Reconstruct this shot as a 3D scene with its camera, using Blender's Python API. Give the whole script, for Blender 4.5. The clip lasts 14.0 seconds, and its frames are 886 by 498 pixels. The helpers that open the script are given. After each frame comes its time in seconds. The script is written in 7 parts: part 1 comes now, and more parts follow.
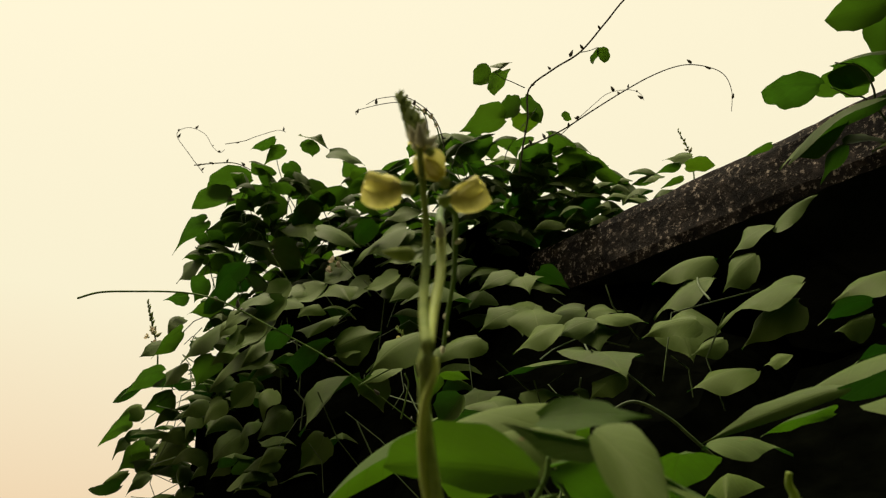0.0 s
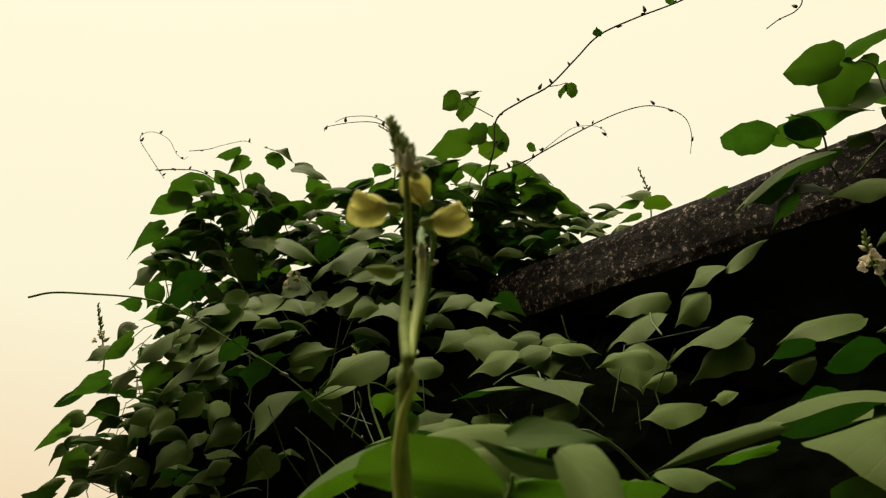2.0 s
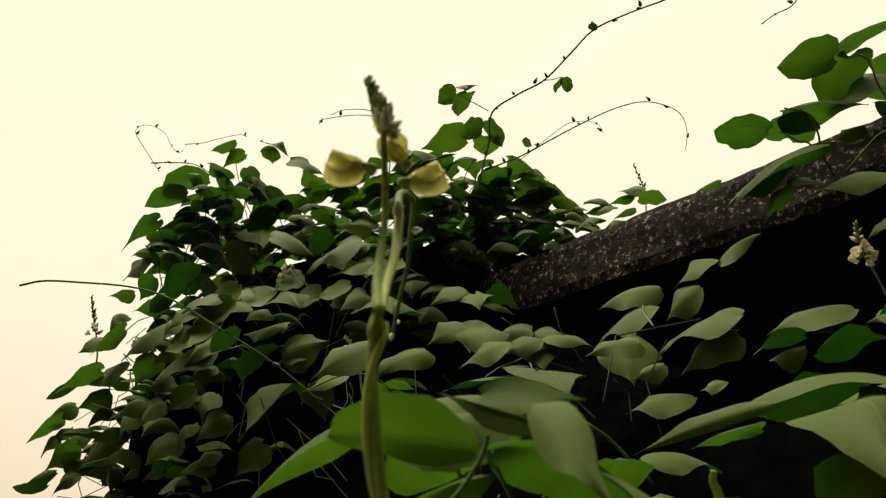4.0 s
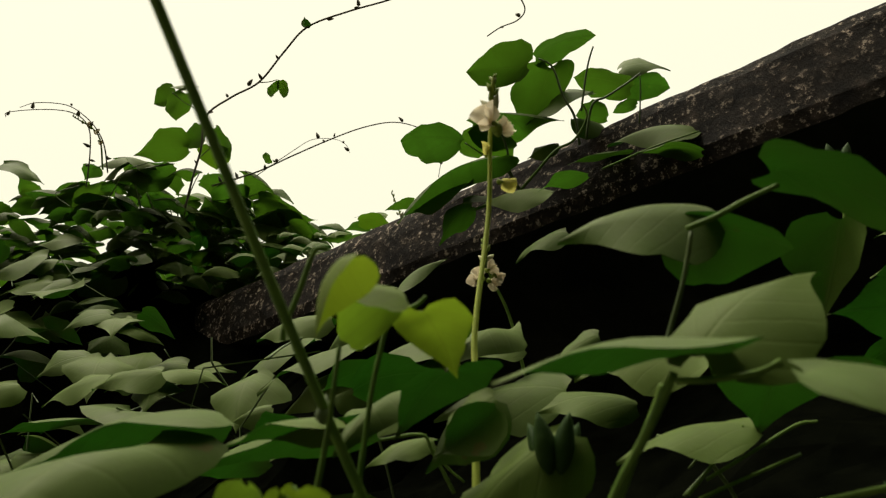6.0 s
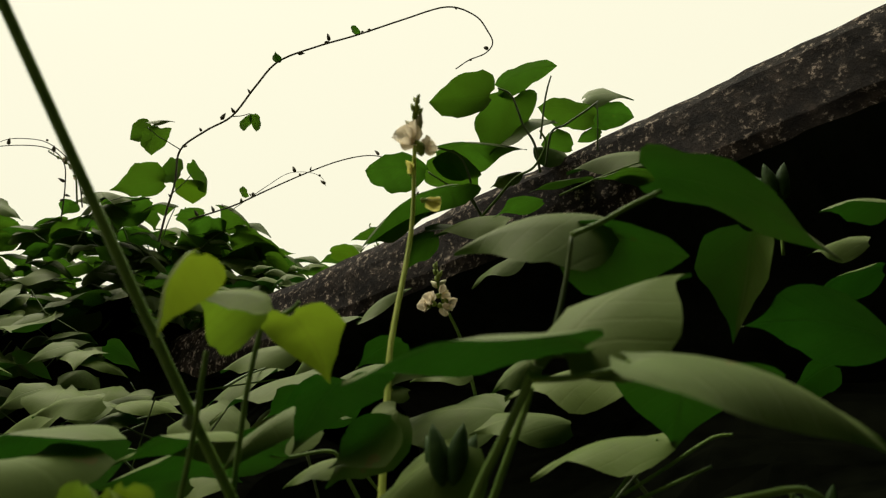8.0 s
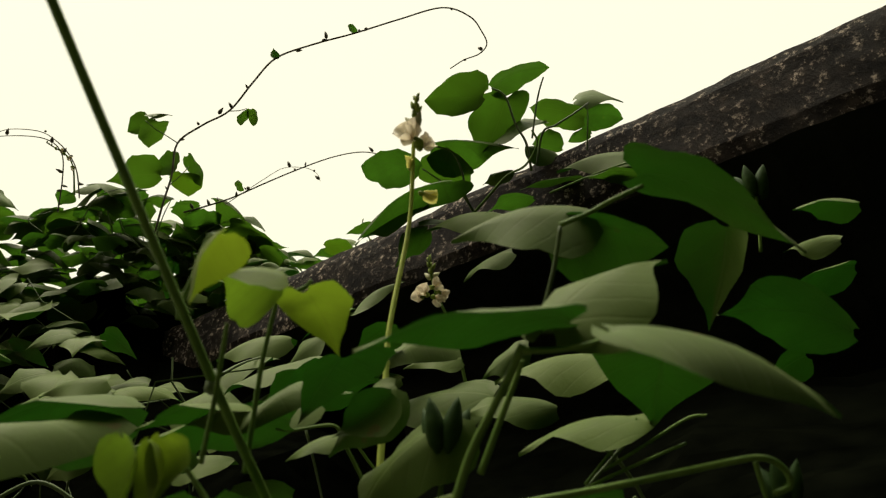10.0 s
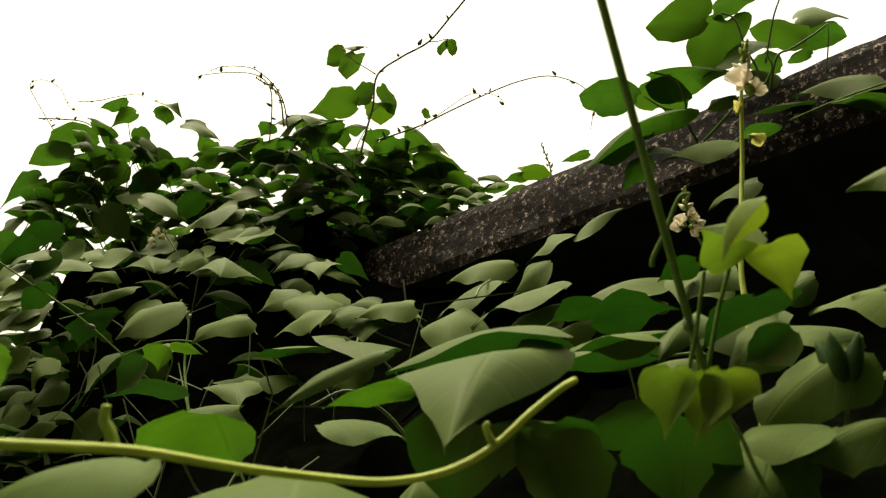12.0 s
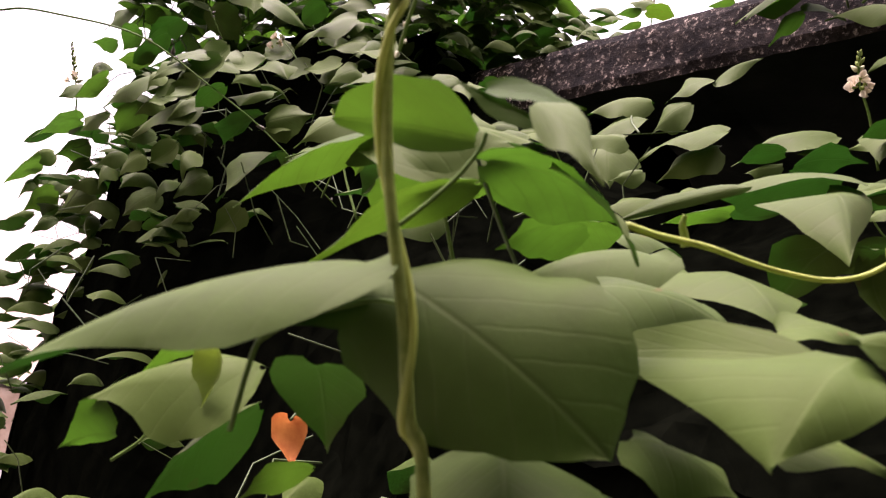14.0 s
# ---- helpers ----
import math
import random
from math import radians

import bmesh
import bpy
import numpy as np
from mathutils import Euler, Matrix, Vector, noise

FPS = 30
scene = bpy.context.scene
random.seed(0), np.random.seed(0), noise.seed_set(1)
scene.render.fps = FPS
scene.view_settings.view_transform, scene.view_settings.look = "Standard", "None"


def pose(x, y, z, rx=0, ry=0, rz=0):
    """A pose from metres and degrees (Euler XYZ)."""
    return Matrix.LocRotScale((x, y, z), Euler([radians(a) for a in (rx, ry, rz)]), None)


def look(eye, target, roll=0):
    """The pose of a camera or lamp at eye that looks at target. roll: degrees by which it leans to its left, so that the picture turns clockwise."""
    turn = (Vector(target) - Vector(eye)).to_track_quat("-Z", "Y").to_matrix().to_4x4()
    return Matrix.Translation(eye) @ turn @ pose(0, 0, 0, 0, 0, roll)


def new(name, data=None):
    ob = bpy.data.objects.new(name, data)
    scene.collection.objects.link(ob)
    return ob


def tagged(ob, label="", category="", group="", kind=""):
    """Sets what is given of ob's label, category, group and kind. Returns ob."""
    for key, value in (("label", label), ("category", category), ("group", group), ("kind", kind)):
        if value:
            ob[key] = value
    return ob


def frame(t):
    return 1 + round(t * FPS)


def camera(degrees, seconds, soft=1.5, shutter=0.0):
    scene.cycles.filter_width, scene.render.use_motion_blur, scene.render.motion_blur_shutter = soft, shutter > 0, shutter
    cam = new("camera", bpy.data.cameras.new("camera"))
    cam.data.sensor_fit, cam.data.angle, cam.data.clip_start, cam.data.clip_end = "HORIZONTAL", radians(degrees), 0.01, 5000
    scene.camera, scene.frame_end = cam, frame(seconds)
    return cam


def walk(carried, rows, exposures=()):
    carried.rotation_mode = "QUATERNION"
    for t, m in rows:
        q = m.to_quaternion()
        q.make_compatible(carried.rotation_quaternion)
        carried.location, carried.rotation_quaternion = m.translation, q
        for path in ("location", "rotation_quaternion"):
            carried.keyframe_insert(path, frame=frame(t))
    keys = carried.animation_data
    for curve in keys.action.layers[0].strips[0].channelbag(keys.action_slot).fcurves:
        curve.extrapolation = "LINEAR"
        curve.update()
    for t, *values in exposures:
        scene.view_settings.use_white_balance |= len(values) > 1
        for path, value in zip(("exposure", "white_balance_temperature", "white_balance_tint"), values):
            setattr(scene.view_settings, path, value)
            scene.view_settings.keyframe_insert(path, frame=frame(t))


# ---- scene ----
cam = camera(59.6, 14.0, soft=1.2)
PATH = [
    (0, (0.055, -0.284, 1.467), (-0.041, 1.507, 2.352), 2.3),
    (0.5, (0.054, -0.298, 1.469), (0.029, 1.475, 2.395), 3.2),
    (1, (0.051, -0.291, 1.464), (0.052, 1.474, 2.404), 3.4),
    (1.5, (0.051, -0.288, 1.456), (0.058, 1.473, 2.404), 3.7),
    (2, (0.047, -0.294, 1.461), (0.062, 1.47, 2.403), 4.2),
    (4.3, (0.06, -0.285, 1.449), (0.083, 1.477, 2.395), 4.7),
    (4.5, (0.074, -0.283, 1.45), (0.117, 1.479, 2.396), 4.3),
    (5, (0.154, -0.248, 1.463), (0.242, 1.51, 2.412), 3.8),
    (5.5, (0.28, -0.184, 1.498), (0.542, 1.543, 2.473), 2.9),
    (6, (0.367, -0.155, 1.518), (0.652, 1.51, 2.589), 2.8),
    (6.5, (0.397, -0.155, 1.518), (0.676, 1.472, 2.647), 2.9),
    (7, (0.41, -0.154, 1.513), (0.686, 1.459, 2.663), 2.6),
    (7.5, (0.411, -0.153, 1.51), (0.686, 1.459, 2.662), 2.3),
    (8, (0.409, -0.158, 1.51), (0.684, 1.454, 2.662), 2.3),
    (8.2, (0.41, -0.157, 1.509), (0.683, 1.455, 2.661), 2.3),
    (10.3, (0.398, -0.176, 1.49), (0.707, 1.432, 2.638), 2.5),
    (10.5, (0.393, -0.172, 1.489), (0.709, 1.453, 2.611), 2.3),
    (11, (0.371, -0.172, 1.478), (0.663, 1.498, 2.538), 2.9),
    (11.5, (0.316, -0.177, 1.474), (0.427, 1.561, 2.457), 6.0),
    (11.8, (0.284, -0.187, 1.474), (0.352, 1.567, 2.433), 6.6),
    (12, (0.262, -0.2, 1.471), (0.307, 1.563, 2.414), 7.0),
    (12.5, (0.207, -0.228, 1.454), (0.22, 1.561, 2.347), 7.8),
    (13, (0.162, -0.27, 1.427), (0.178, 1.571, 2.209), 7.6),
    (13.5, (0.103, -0.302, 1.414), (0.148, 1.599, 2.032), 8.2),
    (14, (0.052, -0.279, 1.408), (0.198, 1.649, 1.922), 10.7),
]
walk(cam, [(t, look(eye, aim, roll)) for t, eye, aim, roll in PATH],
     [(0.0, -0.05, 6800, 9), (2.2, 0.0, 6700, 8), (4.3, 0.1, 6500, 8), (5.0, 0.3, 6400, 8), (5.5, 0.4, 6400, 8), (6.2, 0.0, 6350, 7), (8.2, 0.0, 6350, 7),
      (10.3, 0.2, 6400, 7), (11.0, 0.55, 6500, 4), (12.5, 0.65, 6750, 10), (13.0, 0.6, 6900, 11), (13.5, 0.6, 7000, 15), (14.0, 1.47, 5750, 50)])

# ---- light ----
cam.data.dof.use_dof = True
cam.data.dof.focus_distance = 1.0
cam.data.dof.aperture_fstop = 20.0

world = bpy.data.worlds.new("hazy_sky")
scene.world = world
world.use_nodes = True
wt = world.node_tree
wt.nodes.clear()
w_out = wt.nodes.new("ShaderNodeOutputWorld")
w_bg = wt.nodes.new("ShaderNodeBackground")
w_sky = wt.nodes.new("ShaderNodeTexSky")
w_sky.sky_type = "NISHITA"
w_sky.sun_disc = False
w_sky.sun_elevation = radians(67)
w_sky.sun_rotation = radians(284)
w_sky.air_density = 1.0
w_sky.dust_density = 6.0
w_haze = wt.nodes.new("ShaderNodeRGB")
w_haze.outputs[0].default_value = (15.0, 14.0, 11.0, 1.0)
w_geo = wt.nodes.new("ShaderNodeTexCoord")
w_sep = wt.nodes.new("ShaderNodeSeparateXYZ")
w_ramp = wt.nodes.new("ShaderNodeValToRGB")
w_ramp.color_ramp.elements[0].position, w_ramp.color_ramp.elements[0].color = 0.02, (0.51, 0.395, 0.325, 1.0)
w_ramp.color_ramp.elements[1].position, w_ramp.color_ramp.elements[1].color = 0.34, (0.565, 0.565, 0.53, 1.0)
w_mid = w_ramp.color_ramp.elements.new(0.80)
w_mid.color = (0.60, 0.60, 0.575, 1.0)
w_top = w_ramp.color_ramp.elements.new(1.0)
w_top.color = (2.9, 2.95, 2.8, 1.0)
wt.links.new(w_geo.outputs["Generated"], w_sep.inputs[0])
wt.links.new(w_sep.outputs[2], w_ramp.inputs["Fac"])
w_mul = wt.nodes.new("ShaderNodeMix")
w_mul.data_type, w_mul.blend_type = "RGBA", "MULTIPLY"
w_mul.inputs["Factor"].default_value = 1.0
wt.links.new(w_haze.outputs[0], w_mul.inputs["A"])
wt.links.new(w_ramp.outputs["Color"], w_mul.inputs["B"])
w_mix = wt.nodes.new("ShaderNodeMix")
w_mix.data_type = "RGBA"
w_mix.inputs["Factor"].default_value = 0.92
wt.links.new(w_sky.outputs[0], w_mix.inputs["A"])
wt.links.new(w_mul.outputs["Result"], w_mix.inputs["B"])
wt.links.new(w_mix.outputs["Result"], w_bg.inputs["Color"])
w_bg.inputs["Strength"].default_value = 0.12
wt.links.new(w_bg.outputs[0], w_out.inputs["Surface"])

sun_data = bpy.data.lights.new("sun", "SUN")
sun_data.energy = 3.0
sun_data.angle = radians(30)
sun_data.color = (1.0, 0.90, 0.76)
sun_ob = new("sun", sun_data)
sun_ob.matrix_world = look((-1.9, 0.7, 6.5), (0.1, 0.2, 1.6))


# ---- materials ----
def mat_base(name):
    m = bpy.data.materials.new(name)
    m.use_nodes = True
    nt = m.node_tree
    nt.nodes.clear()
    return m, nt, nt.nodes.new("ShaderNodeOutputMaterial")


def ramp(nt, src, stops):
    r = nt.nodes.new("ShaderNodeValToRGB")
    els = r.color_ramp.elements
    while len(els) < len(stops):
        els.new(0.5)
    for e, (p, c) in zip(els, stops):
        e.position, e.color = p, (*c, 1.0)
    nt.links.new(src, r.inputs["Fac"])
    return r.outputs["Color"]


def noise_tex(nt, scale, detail=4.0, rough=0.55, vec=None):
    n = nt.nodes.new("ShaderNodeTexNoise")
    n.inputs["Scale"].default_value, n.inputs["Detail"].default_value, n.inputs["Roughness"].default_value = scale, detail, rough
    if vec:
        nt.links.new(vec, n.inputs["Vector"])
    return n.outputs["Fac"]


def math_node(nt, op, a, b=None):
    n = nt.nodes.new("ShaderNodeMath")
    n.operation = op
    for i, v in enumerate((a, b)):
        if v is None:
            continue
        if isinstance(v, (int, float)):
            n.inputs[i].default_value = v
        else:
            nt.links.new(v, n.inputs[i])
    return n.outputs[0]


def mix_rgb(nt, fac, a, b, mode="MIX"):
    n = nt.nodes.new("ShaderNodeMix")
    n.data_type, n.blend_type = "RGBA", mode
    for key, v in (("Factor", fac), ("A", a), ("B", b)):
        if isinstance(v, (int, float)):
            n.inputs[key].default_value = v
        elif isinstance(v, tuple):
            n.inputs[key].default_value = (*v, 1.0)
        else:
            nt.links.new(v, n.inputs[key])
    return n.outputs["Result"]


def leaf_material(name, top, glow, gloss=0.42, translucent=0.35):
    """A bean leaf: dull waxy face, pale veins, light passing through the blade."""
    m, nt, out = mat_base(name)
    uv = nt.nodes.new("ShaderNodeUVMap").outputs[0]
    sep = nt.nodes.new("ShaderNodeSeparateXYZ")
    nt.links.new(uv, sep.inputs[0])
    across = math_node(nt, "ABSOLUTE", math_node(nt, "SUBTRACT", sep.outputs[0], 0.5))
    along = sep.outputs[1]
    # side veins run forwards from the midrib
    slant = math_node(nt, "SUBTRACT", along, math_node(nt, "MULTIPLY", across, 0.75))
    bendy = noise_tex(nt, 35.0, 2.0, 0.5, nt.nodes.new("ShaderNodeTexCoord").outputs["Object"])
    wave = math_node(nt, "SINE", math_node(nt, "ADD", math_node(nt, "MULTIPLY", slant, 34.0), math_node(nt, "MULTIPLY", bendy, 3.0)))
    side = math_node(nt, "POWER", math_node(nt, "MAXIMUM", wave, 0.0), 14.0)
    mid = math_node(nt, "SUBTRACT", 1.0, math_node(nt, "MINIMUM", math_node(nt, "MULTIPLY", across, 45.0), 1.0))
    veins = math_node(nt, "MAXIMUM", math_node(nt, "MULTIPLY", side, 0.3), mid)
    info = nt.nodes.new("ShaderNodeObjectInfo").outputs["Random"]
    geo = nt.nodes.new("ShaderNodeNewGeometry")
    isl = geo.outputs["Random Per Island"]
    vary = math_node(nt, "FRACT", math_node(nt, "ADD", info, isl))
    coord = nt.nodes.new("ShaderNodeTexCoord").outputs["Object"]
    blot = noise_tex(nt, 28.0, 5.0, 0.6, coord)
    fine = noise_tex(nt, 320.0, 3.0, 0.6, coord)
    dark = tuple(c * 0.72 for c in top)
    pale = tuple(min(1.0, c * 1.25 + 0.01) for c in top)
    col = ramp(nt, blot, [(0.3, dark), (0.55, top), (0.8, pale)])
    col = mix_rgb(nt, math_node(nt, "MULTIPLY", vary, 0.75), col, (top[0] * 1.5, top[1] * 1.35, top[2] * 1.1))
    col = mix_rgb(nt, math_node(nt, "MULTIPLY", veins, 0.20), col, (0.12, 0.16, 0.05))
    spot = math_node(nt, "GREATER_THAN", noise_tex(nt, 60.0, 2.0, 0.5, coord), 0.745)
    col = mix_rgb(nt, math_node(nt, "MULTIPLY", spot, 0.6), col, (0.09, 0.06, 0.02))
    p = nt.nodes.new("ShaderNodeBsdfPrincipled")
    nt.links.new(col, p.inputs["Base Color"])
    rough = math_node(nt, "ADD", math_node(nt, "MULTIPLY", blot, 0.25), gloss + 0.08)
    nt.links.new(rough, p.inputs["Roughness"])
    p.inputs["Specular IOR Level"].default_value = 0.15
    p.inputs["Specular Tint"].default_value = (1.0, 0.82, 0.42, 1.0)
    p.inputs["Sheen Weight"].default_value, p.inputs["Sheen Roughness"].default_value = 0.04, 0.45
    p.inputs["Sheen Tint"].default_value = (0.95, 0.92, 0.45, 1.0)
    hgt = math_node(nt, "ADD", math_node(nt, "MULTIPLY", veins, -0.8), math_node(nt, "MULTIPLY", fine, 0.25))
    hgt = math_node(nt, "ADD", hgt, math_node(nt, "MULTIPLY", blot, 0.8))
    bump = nt.nodes.new("ShaderNodeBump")
    bump.inputs["Strength"].default_value, bump.inputs["Distance"].default_value = 0.32, 0.001
    nt.links.new(hgt, bump.inputs["Height"])
    nt.links.new(bump.outputs[0], p.inputs["Normal"])
    t = nt.nodes.new("ShaderNodeBsdfTranslucent")
    tcol = mix_rgb(nt, math_node(nt, "MULTIPLY", math_node(nt, "MAXIMUM", math_node(nt, "MULTIPLY", side, 0.7), mid), 0.7), ramp(nt, blot, [(0.3, tuple(c * 0.6 for c in glow)), (0.75, tuple(c * 1.2 for c in glow))]), tuple(c * 0.4 for c in glow))
    tcol = mix_rgb(nt, math_node(nt, "MULTIPLY", vary, 0.5), tcol, (glow[0] * 1.7, glow[1] * 1.1, glow[2] * 0.8))
    nt.links.new(tcol, t.inputs["Color"])
    mx = nt.nodes.new("ShaderNodeMixShader")
    mx.inputs[0].default_value = translucent
    nt.links.new(p.outputs[0], mx.inputs[1])
    nt.links.new(t.outputs[0], mx.inputs[2])
    nt.links.new(mx.outputs[0], out.inputs["Surface"])
    return m


def plain_material(name, stops, scale=40.0, rough=0.7, bump_by=0.3, bump_at=200.0, depth=0.001, see=0.0, shine=0.3):
    """A matt surface with blotches of a few colours and fine grain."""
    m, nt, out = mat_base(name)
    coord = nt.nodes.new("ShaderNodeTexCoord").outputs["Object"]
    col = ramp(nt, noise_tex(nt, scale, 6.0, 0.62, coord), stops)
    p = nt.nodes.new("ShaderNodeBsdfPrincipled")
    nt.links.new(col, p.inputs["Base Color"])
    p.inputs["Roughness"].default_value = rough
    p.inputs["Specular IOR Level"].default_value = shine
    bump = nt.nodes.new("ShaderNodeBump")
    bump.inputs["Strength"].default_value, bump.inputs["Distance"].default_value = bump_by, depth
    nt.links.new(noise_tex(nt, bump_at, 5.0, 0.6, coord), bump.inputs["Height"])
    nt.links.new(bump.outputs[0], p.inputs["Normal"])
    last = p.outputs[0]
    if see:
        t = nt.nodes.new("ShaderNodeBsdfTranslucent")
        nt.links.new(col, t.inputs["Color"])
        mx = nt.nodes.new("ShaderNodeMixShader")
        mx.inputs[0].default_value = see
        nt.links.new(last, mx.inputs[1])
        nt.links.new(t.outputs[0], mx.inputs[2])
        last = mx.outputs[0]
    nt.links.new(last, out.inputs["Surface"])
    return m


LEAF = leaf_material("bean_leaf", (0.041, 0.074, 0.011), (0.020, 0.120, 0.006), 0.44, 0.13)
# copy of the leaf with sky backlight put into colour and glow
LEAF_BACKLIT = leaf_material("backlit_bean_leaf", (0.034, 0.064, 0.011), (0.040, 0.125, 0.007), 0.42, 0.38)
LEAF_YOUNG = leaf_material("young_bean_leaf", (0.080, 0.130, 0.018), (0.112, 0.212, 0.011), 0.42, 0.42)
# brighter copy for undersides, their backlight put into colour and glow
LEAF_BACKLIT_BRIGHT = leaf_material("bright_backlit_bean_leaf", (0.040, 0.085, 0.014), (0.050, 0.142, 0.005), 0.42, 0.38)
STEM = plain_material("green_stem", [(0.3, (0.065, 0.125, 0.016)), (0.7, (0.13, 0.21, 0.035))], 60.0, 0.55, see=0.15, shine=0.12)
STEM_DARK = plain_material("dark_stem", [(0.3, (0.035, 0.06, 0.012)), (0.7, (0.085, 0.125, 0.03))], 60.0, 0.6)
TENDRIL = plain_material("brown_tendril", [(0.3, (0.05, 0.045, 0.03)), (0.7, (0.11, 0.10, 0.06))], 80.0, 0.7)
PETAL = plain_material("cream_petal", [(0.3, (0.70, 0.60, 0.42)), (0.7, (0.85, 0.78, 0.60))], 80.0, 0.5, 0.2, 300.0, 0.0005, 0.35)
PETAL_YELLOW = plain_material("fading_yellow_petal", [(0.3, (0.52, 0.50, 0.09)), (0.55, (0.72, 0.67, 0.18)), (0.75, (0.86, 0.80, 0.36))], 160.0, 0.55, 0.3, 300.0, 0.0005, 0.45)
BUD = plain_material("green_bud", [(0.3, (0.17, 0.24, 0.04)), (0.7, (0.34, 0.40, 0.09))], 120.0, 0.6, see=0.4, shine=0.15)
STEM_PALE = plain_material("pale_green_stem", [(0.3, (0.32, 0.40, 0.05)), (0.7, (0.46, 0.52, 0.09))], 60.0, 0.5, see=0.25)
BUD_LIGHT = plain_material("pale_bud", [(0.3, (0.30, 0.30, 0.14)), (0.7, (0.48, 0.46, 0.26))], 120.0, 0.6)
LEAF_BUD = plain_material("furled_leaf", [(0.3, (0.010, 0.026, 0.004)), (0.7, (0.030, 0.060, 0.012))], 90.0, 0.6, 0.4, 200.0, 0.001, 0.1, 0.05)
# near black, in place of the shade deep between the leaves
HEAP_SHADE = plain_material("heap_shade_black", [(0.3, (0.0008, 0.001, 0.0006)), (0.7, (0.003, 0.0035, 0.002))], 30.0, 1.0, shine=0.0)
DRY_LEAF = plain_material("orange_dry_leaf", [(0.3, (0.45, 0.12, 0.02)), (0.7, (0.65, 0.25, 0.05))], 60.0, 0.7, 0.4, 200.0, 0.001, 0.3)


def concrete_material():
    """Old exposed concrete, black with algae, worn pale on the grit."""
    m, nt, out = mat_base("weathered_concrete")
    coord = nt.nodes.new("ShaderNodeTexCoord").outputs["Object"]
    big = noise_tex(nt, 7.0, 5.0, 0.6, coord)
    grit = noise_tex(nt, 105.0, 6.0, 0.78, coord)
    mid = noise_tex(nt, 34.0, 6.0, 0.7, coord)
    base = ramp(nt, mid, [(0.36, (0.004, 0.003, 0.002)), (0.54, (0.016, 0.012, 0.009)), (0.72, (0.060, 0.046, 0.035))])
    worn = math_node(nt, "MULTIPLY", math_node(nt, "SUBTRACT", grit, 0.55), 11.0)
    worn = math_node(nt, "MULTIPLY", math_node(nt, "MINIMUM", math_node(nt, "MAXIMUM", worn, 0.0), 1.0), math_node(nt, "MULTIPLY", math_node(nt, "MAXIMUM", math_node(nt, "SUBTRACT", math_node(nt, "ADD", big, mid), 0.8), 0.0), 4.2))
    col = mix_rgb(nt, math_node(nt, "MINIMUM", worn, 1.0), base, (0.46, 0.38, 0.30))
    p = nt.nodes.new("ShaderNodeBsdfPrincipled")
    nt.links.new(col, p.inputs["Base Color"])
    p.inputs["Roughness"].default_value = 0.9
    p.inputs["Specular IOR Level"].default_value = 0.1
    bump = nt.nodes.new("ShaderNodeBump")
    bump.inputs["Strength"].default_value, bump.inputs["Distance"].default_value = 0.9, 0.004
    nt.links.new(math_node(nt, "ADD", grit, mid), bump.inputs["Height"])
    nt.links.new(bump.outputs[0], p.inputs["Normal"])
    nt.links.new(p.outputs[0], out.inputs["Surface"])
    return m


CONCRETE = concrete_material()
# near black: the shade under the slab is put into this colour
SHADE_PLASTER = plain_material("shade_dark_plaster", [(0.3, (0.008, 0.010, 0.006)), (0.7, (0.025, 0.028, 0.018))], 9.0, 0.95, 0.6, 90.0, 0.003, shine=0.05)
BROWN_WALL = plain_material("brown_weathered_wall", [(0.3, (0.20, 0.14, 0.10)), (0.55, (0.32, 0.24, 0.18)), (0.75, (0.45, 0.38, 0.31))], 2.2, 0.9, 0.5, 40.0, 0.006)
EARTH = plain_material("dry_earth", [(0.3, (0.08, 0.072, 0.065)), (0.7, (0.15, 0.14, 0.13))], 3.0, 0.95, 0.6, 30.0, 0.01)


# ---- helpers ----
def mesh_of(name, verts, faces, material, smooth=True, uvs=None):
    me = bpy.data.meshes.new(name)
    me.from_pydata([tuple(v) for v in verts], [], faces)
    me.materials.append(material)
    if uvs:
        layer = me.uv_layers.new(name="UVMap")
        for loop in me.loops:
            layer.data[loop.index].uv = uvs[loop.vertex_index]
    if smooth:
        me.polygons.foreach_set("use_smooth", [True] * len(me.polygons))
    me.update()
    return me


def part(name, me, parent, at=(0, 0, 0), label=""):
    ob = new(name, me)
    ob.parent = parent
    ob.location = at
    return tagged(ob, label)


def thing(name, label, category, at=(0, 0, 0), group="", kind=""):
    ob = new(name)
    ob.location = at
    return tagged(ob, label, category, group, kind)


def bm_mesh(bm, name, material, smooth=False):
    me = bpy.data.meshes.new(name)
    bm.to_mesh(me)
    bm.free()
    me.materials.append(material)
    if smooth:
        me.polygons.foreach_set("use_smooth", [True] * len(me.polygons))
    return me


def through_points(pts, step=6):
    """A Catmull-Rom run through control points."""
    pts = [Vector(p) for p in pts]
    ext = [2 * pts[0] - pts[1], *pts, 2 * pts[-1] - pts[-2]]
    out = []
    for i in range(1, len(ext) - 2):
        a, b, c, d = ext[i - 1:i + 3]
        for k in range(step):
            s = k / step
            out.append(0.5 * (2 * b + (c - a) * s + (2 * a - 5 * b + 4 * c - d) * s * s + (3 * b - 3 * c + d - a) * s ** 3))
    return out + [ext[-2]]


